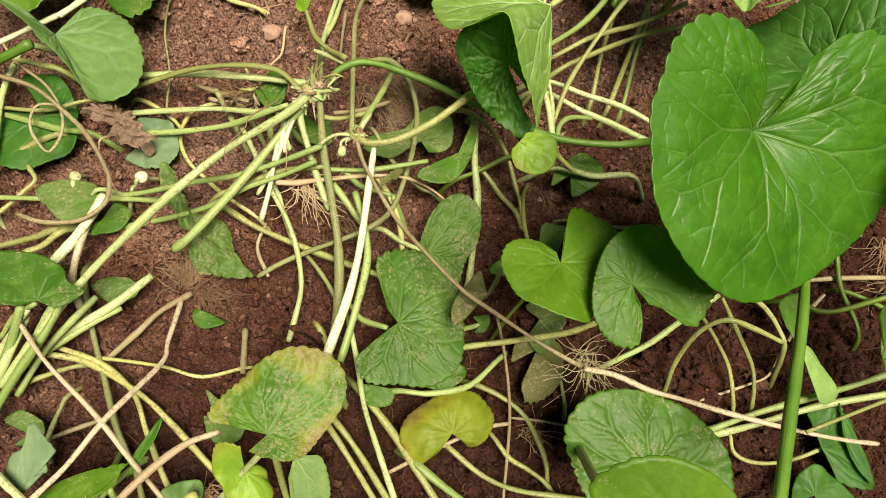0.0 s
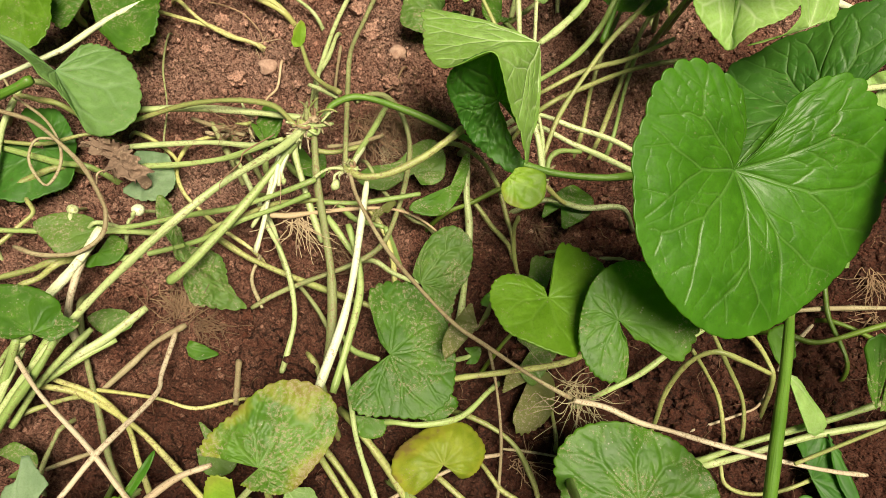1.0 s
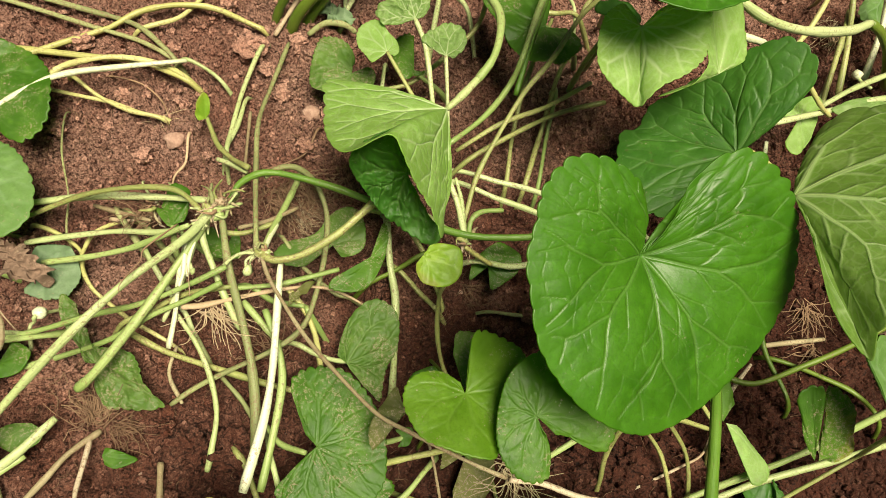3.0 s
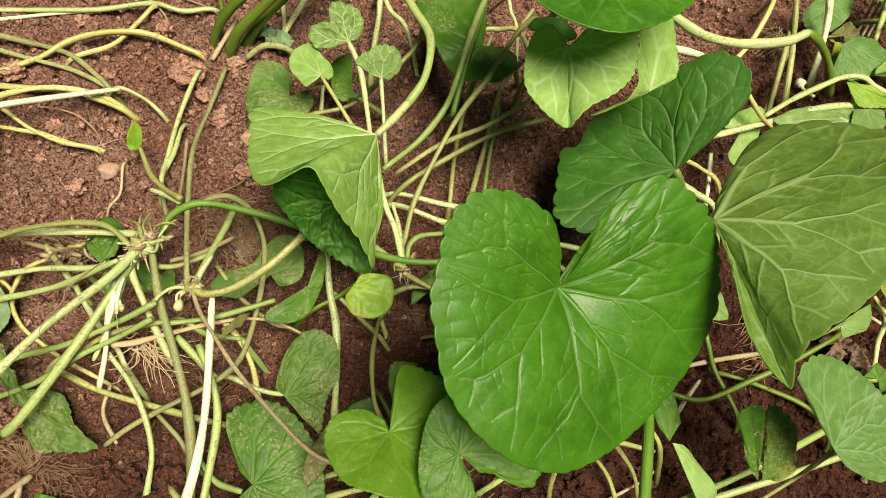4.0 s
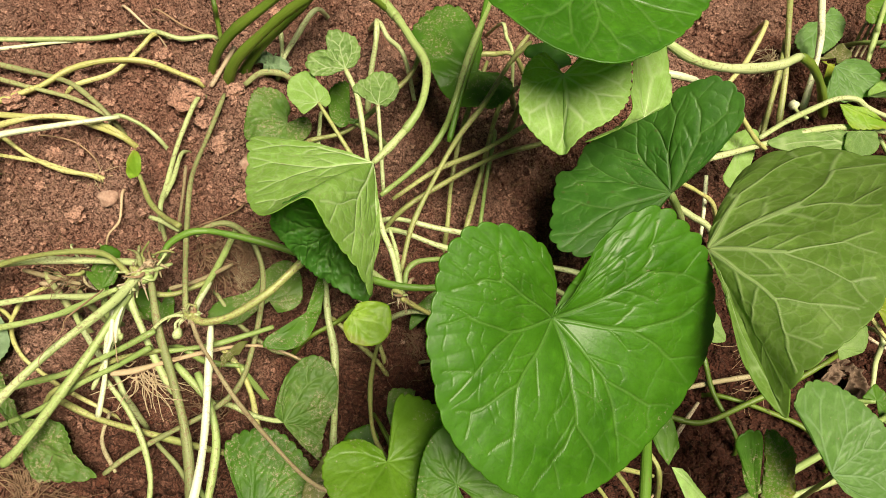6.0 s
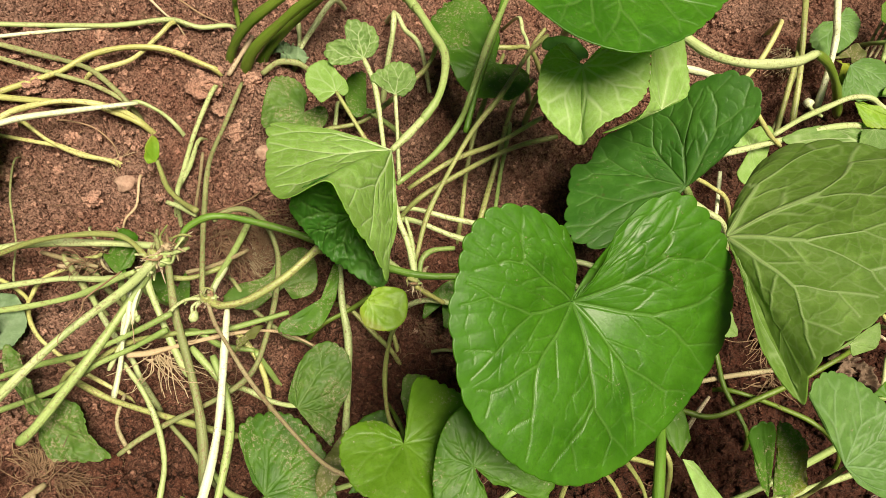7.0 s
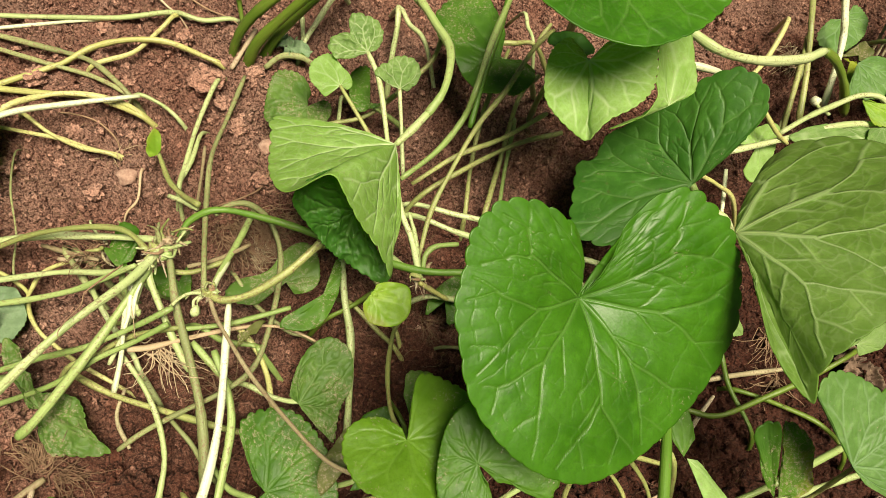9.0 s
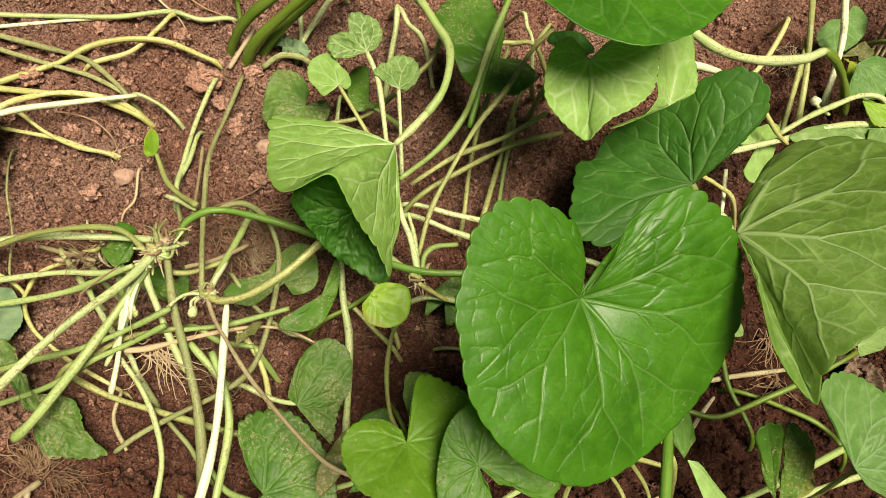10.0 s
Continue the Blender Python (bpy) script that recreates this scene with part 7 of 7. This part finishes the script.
rootlets(None, "fair", 22, 1.4, 0.2, 24.8, 10.9, 0.6, 0.96, -0.27, -0.3)
rootlets(None, "root", 22, 1.6, 0.2, 25.5, 9.3, 0.4, 0.93, -0.36, -0.3)
stalk(None, "twig", 0.87, 0.85, (23.49, 6.76, 0.8), (24.67, 6.34, 0.6), (26.38, 5.55, 0.6), (31.16, 3.36, 0.6))
blade(None, "dead", (22.68, 4.88, 0.81), (22.08, 5.17, 0.81), (22.99, 5.37, 0.81), (23.55, 4.75, 0.81), (23.18, 3.73, 0.81), (22.32, 3.85, 0.81), crumple=0.25, wave=0.1, fine=2.5)
blade(None, "grey", (-5.1, 15.69, 0.87), (-5.72, 15.66, 0.87), (-5.51, 16.35, 0.87), (-4.6, 16.01, 0.87), (-3.93, 15.43, 0.87), (-4.57, 15.05, 0.87), (-5.25, 15.18, 0.87), crumple=0.2)
blade(None, "deep", (7.32, 14.2, 6), (6.31, 14.28, 6), (6.71, 15.04, 6), (7.91, 15.05, 6), (8.3, 14.28, 6), (7.19, 13.79, 6))
stalk(None, "olive", 1.49, 1.48, (4.71, 17.78, 1.2), (5.62, 18, 1.4), (6.61, 17.9, 1.6))
stalk(None, "pale", 1.09, 1.08, (5.76, 19.6, 1.8), (6.06, 18.89, 1.7), (6.47, 17.94, 1.6))
stalk(None, "olive", 1.22, 1.22, (6.22, 15.61, 4), (6.41, 16.25, 4.2), (6.72, 16.85, 4.4))
stalk(edge, "petiole", 1.54, 1.36, (5.03, 24.08, 5.8), (4.55, 16.6, 5.8), (4.44, 15.14, 5.6), (4.23, 13.64, 5.3), (4.05, 12.05, 4.8), (3.93, 10.81, 4.2))

# more of the tangle
stalk(None, "pale", 1.37, 1.35, (-9.12, 1.92, 1.6), (-7.99, 0.75, 1.5), (-6.99, -0.13, 1.3), (-6.59, -0.68, 1.1))
stalk(None, "olive", 1.13, 1.13, (-8.13, 0.76, 1.4), (-8.58, -0.34, 1.2), (-9.3, -0.99, 1))
stalk(uprooted, "pale", 1.10, 1.09, (-6.98, 2.35, 3), (-7.06, 1.2, 2.7), (-7.18, 0.29, 2.4), (-7.48, -0.74, 2))
stalk(None, "green", 1.34, 1.36, (-4.84, 1.26, 2), (-3.8, 0.92, 1.8), (-2.65, 1, 1.6), (-2.34, 0.76, 1.5))
stalk(None, "old", 1.06, 1.06, (-4.19, 3.69, 1.4), (-3.17, 2.75, 1.2), (-1.71, 1.97, 1), (-0.95, 1.91, 0.8))
stalk(None, "olive", 1.23, 1.26, (-6.3, 2.95, 2.6), (-5.44, 3.16, 2.5), (-4.49, 3.88, 2.3))
stalk(None, "brown", 1.01, 1.06, (-5.71, 3.28, 2.6), (-4.75, 3.93, 2.3), (-3.85, 4.96, 1.8))
stalk(None, "brown", 1.19, 1.16, (-11.97, 3.59, 1), (-10.71, 3.38, 1.3), (-9.37, 3.22, 1.6))
stalk(None, "twig", 1.07, 1.06, (-11.21, 3.19, 0.9), (-10.47, 3.23, 1), (-9.3, 3.6, 1.4))
stalk(None, "root", 0.78, 0.74, (-4.24, 9.48, 0.4), (-4.4, 8.22, 0.5), (-5.09, 7.44, 0.6), (-6.32, 6.41, 0.8))
stalk(None, "brown", 0.91, 0.82, (-7.35, 9.68, 0.4), (-6.99, 8.03, 0.6), (-6.21, 5.46, 2))
stalk(None, "pale", 1.13, 1.17, (-7.77, 7.44, 0.6), (-7.63, 8.76, 0.6), (-7.71, 10.22, 0.4))
stalk(None, "olive", 1.42, 1.38, (-3.86, -4.66, 0.6), (-3.38, -5.1, 0.6), (-2.33, -6.58, 0.6))
stalk(None, "brown", 0.91, 0.89, (-7.14, -1.29, 0.6), (-7.11, -2.37, 0.5), (-6.29, -3.35, 0.5))
stalk(None, "olive", 1.01, 0.98, (4.79, -2.65, 0.5), (5.6, -3.56, 0.4), (6.24, -4.97, 0.4))
stalk(None, "brown", 0.65, 0.65, (4.32, -5.96, 0.4), (5.29, -5.79, 0.4), (6.61, -5.64, 0.4))
stalk(None, "dark", 1.01, 1.00, (3.16, -0.49, 1.4), (3.62, -1.27, 1.2), (3.21, -2.29, 1))
rootlets(None, "root", 26, 1.6, 0.18, -2.7, 7.2, 0.3, -0.13, -0.99, -0.3)
rootlets(None, "root", 26, 1.8, 0.18, -3.3, -0.6, 0.4, -0.98, 0.19, -0.3)
rootlets(None, "root", 20, 1.5, 0.18, -3.5, 6.5, 0.5, -0.12, -0.99, -0.3)
rootlets(None, "fair", 12, 1.6, 0.2, -10.8, 8.6, 0.2, 1.00, -0.04, -0.3)
rootlets(None, "root", 16, 1.4, 0.18, 3.7, 3.6, 0.2, 0.85, -0.53, -0.3)
rootlets(None, "root", 16, 1.4, 0.18, 5.0, -6.2, 0.2, 0.95, -0.30, -0.3)
stalk(corner, "green", 1.30, 1.38, (-13.52, -14.87, 1), (-13.4, -10.98, 1), (-13.04, -9.02, 1.6), (-12.73, -7.6, 2.2), (-12.43, -6.77, 2.6))
stalk(corner, "pale", 1.42, 1.44, (-14.47, -13.27, 1.2), (-14.16, -9.28, 1.2), (-13.75, -8.23, 1.8), (-12.97, -7.36, 3))
stalk(corner, "green", 1.50, 1.52, (-13.04, -10.15, 0.9), (-12.59, -8.43, 1.4), (-11.92, -7.04, 1.8), (-11.48, -6.2, 2))
stalk(corner, "green", 1.21, 1.13, (-14.24, -8.5, 1.4), (-13.71, -7.68, 2.2), (-12.57, -7.21, 3.5))


# ---- loose crumbs of soil, too many to count ----
def build_crumbs():
    small, small_f = ball_mesh(1)
    large, large_f = ball_mesh(2)
    kinds = [[lumpy(small, 50 + i, 0.8, 1.6) for i in range(12)], [lumpy(large, 80 + i, 0.75, 1.7) for i in range(16)]]
    faces = [np.array(small_f), np.array(large_f)]
    rng = np.random.default_rng(11)
    count = 17000
    px, py = rng.uniform(-20, 30, count), rng.uniform(-14, 27, count)
    pz = soil_height(px, py)
    vs, fs, base = [], [], 0
    for x, y, z in zip(px, py, pz):
        s = 0.03 + 0.13 * rng.random() ** 2.2 + (0.26 * rng.random() if rng.random() < 0.012 else 0.0)
        big = int(s > 0.105)
        shape = kinds[big][rng.integers(len(kinds[big]))]
        v = shape * s * rng.uniform(0.75, 1.2, 3)
        a = rng.uniform(0, 6.28)
        v = v @ np.array([[np.cos(a), -np.sin(a), 0], [np.sin(a), np.cos(a), 0], [0, 0, 1]])
        vs.append((v + (x, y, z + 0.16 * s)) * CM)
        fs.append(faces[big] + base)
        base += len(v)
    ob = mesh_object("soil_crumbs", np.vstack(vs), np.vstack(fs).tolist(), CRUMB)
    return tagged(ob, "loose crumbs and grit of red soil", "soil", "", "stuff")


build_crumbs()


# ---- dry fibres and hair roots strewn over the bed, too many to count ----
def build_fibres():
    rng = np.random.default_rng(5)
    vs, fs, us, base = [], [], [], 0
    for _ in range(650):
        p = np.array([rng.uniform(-17, 20), rng.uniform(-12, 20)])
        way = rng.uniform(0, 6.28)
        pts = []
        step = rng.uniform(0.1, 0.42)
        for _ in range(5):
            pts.append((p[0], p[1], float(soil_height(p[0:1], p[1:2])[0]) + rng.uniform(0.08, 0.3)))
            p = p + step * np.array([np.cos(way), np.sin(way)])
            way += rng.normal(0, 0.6)
        r = rng.uniform(0.00008, 0.00024)
        v, f, uv = tube(np.array(pts) * CM, r, r * 0.5, 3, 3, 0.15)
        vs.append(v), us.append(uv)
        fs += [tuple(k + base for k in q) for q in f]
        base += len(v)
    ob = mesh_object("dry_fibres", np.vstack(vs), fs, STALK["root"], None, np.vstack(us))
    return tagged(ob, "fine dry fibres and hair roots strewn over red soil", "roots", "", "stuff")


build_fibres()
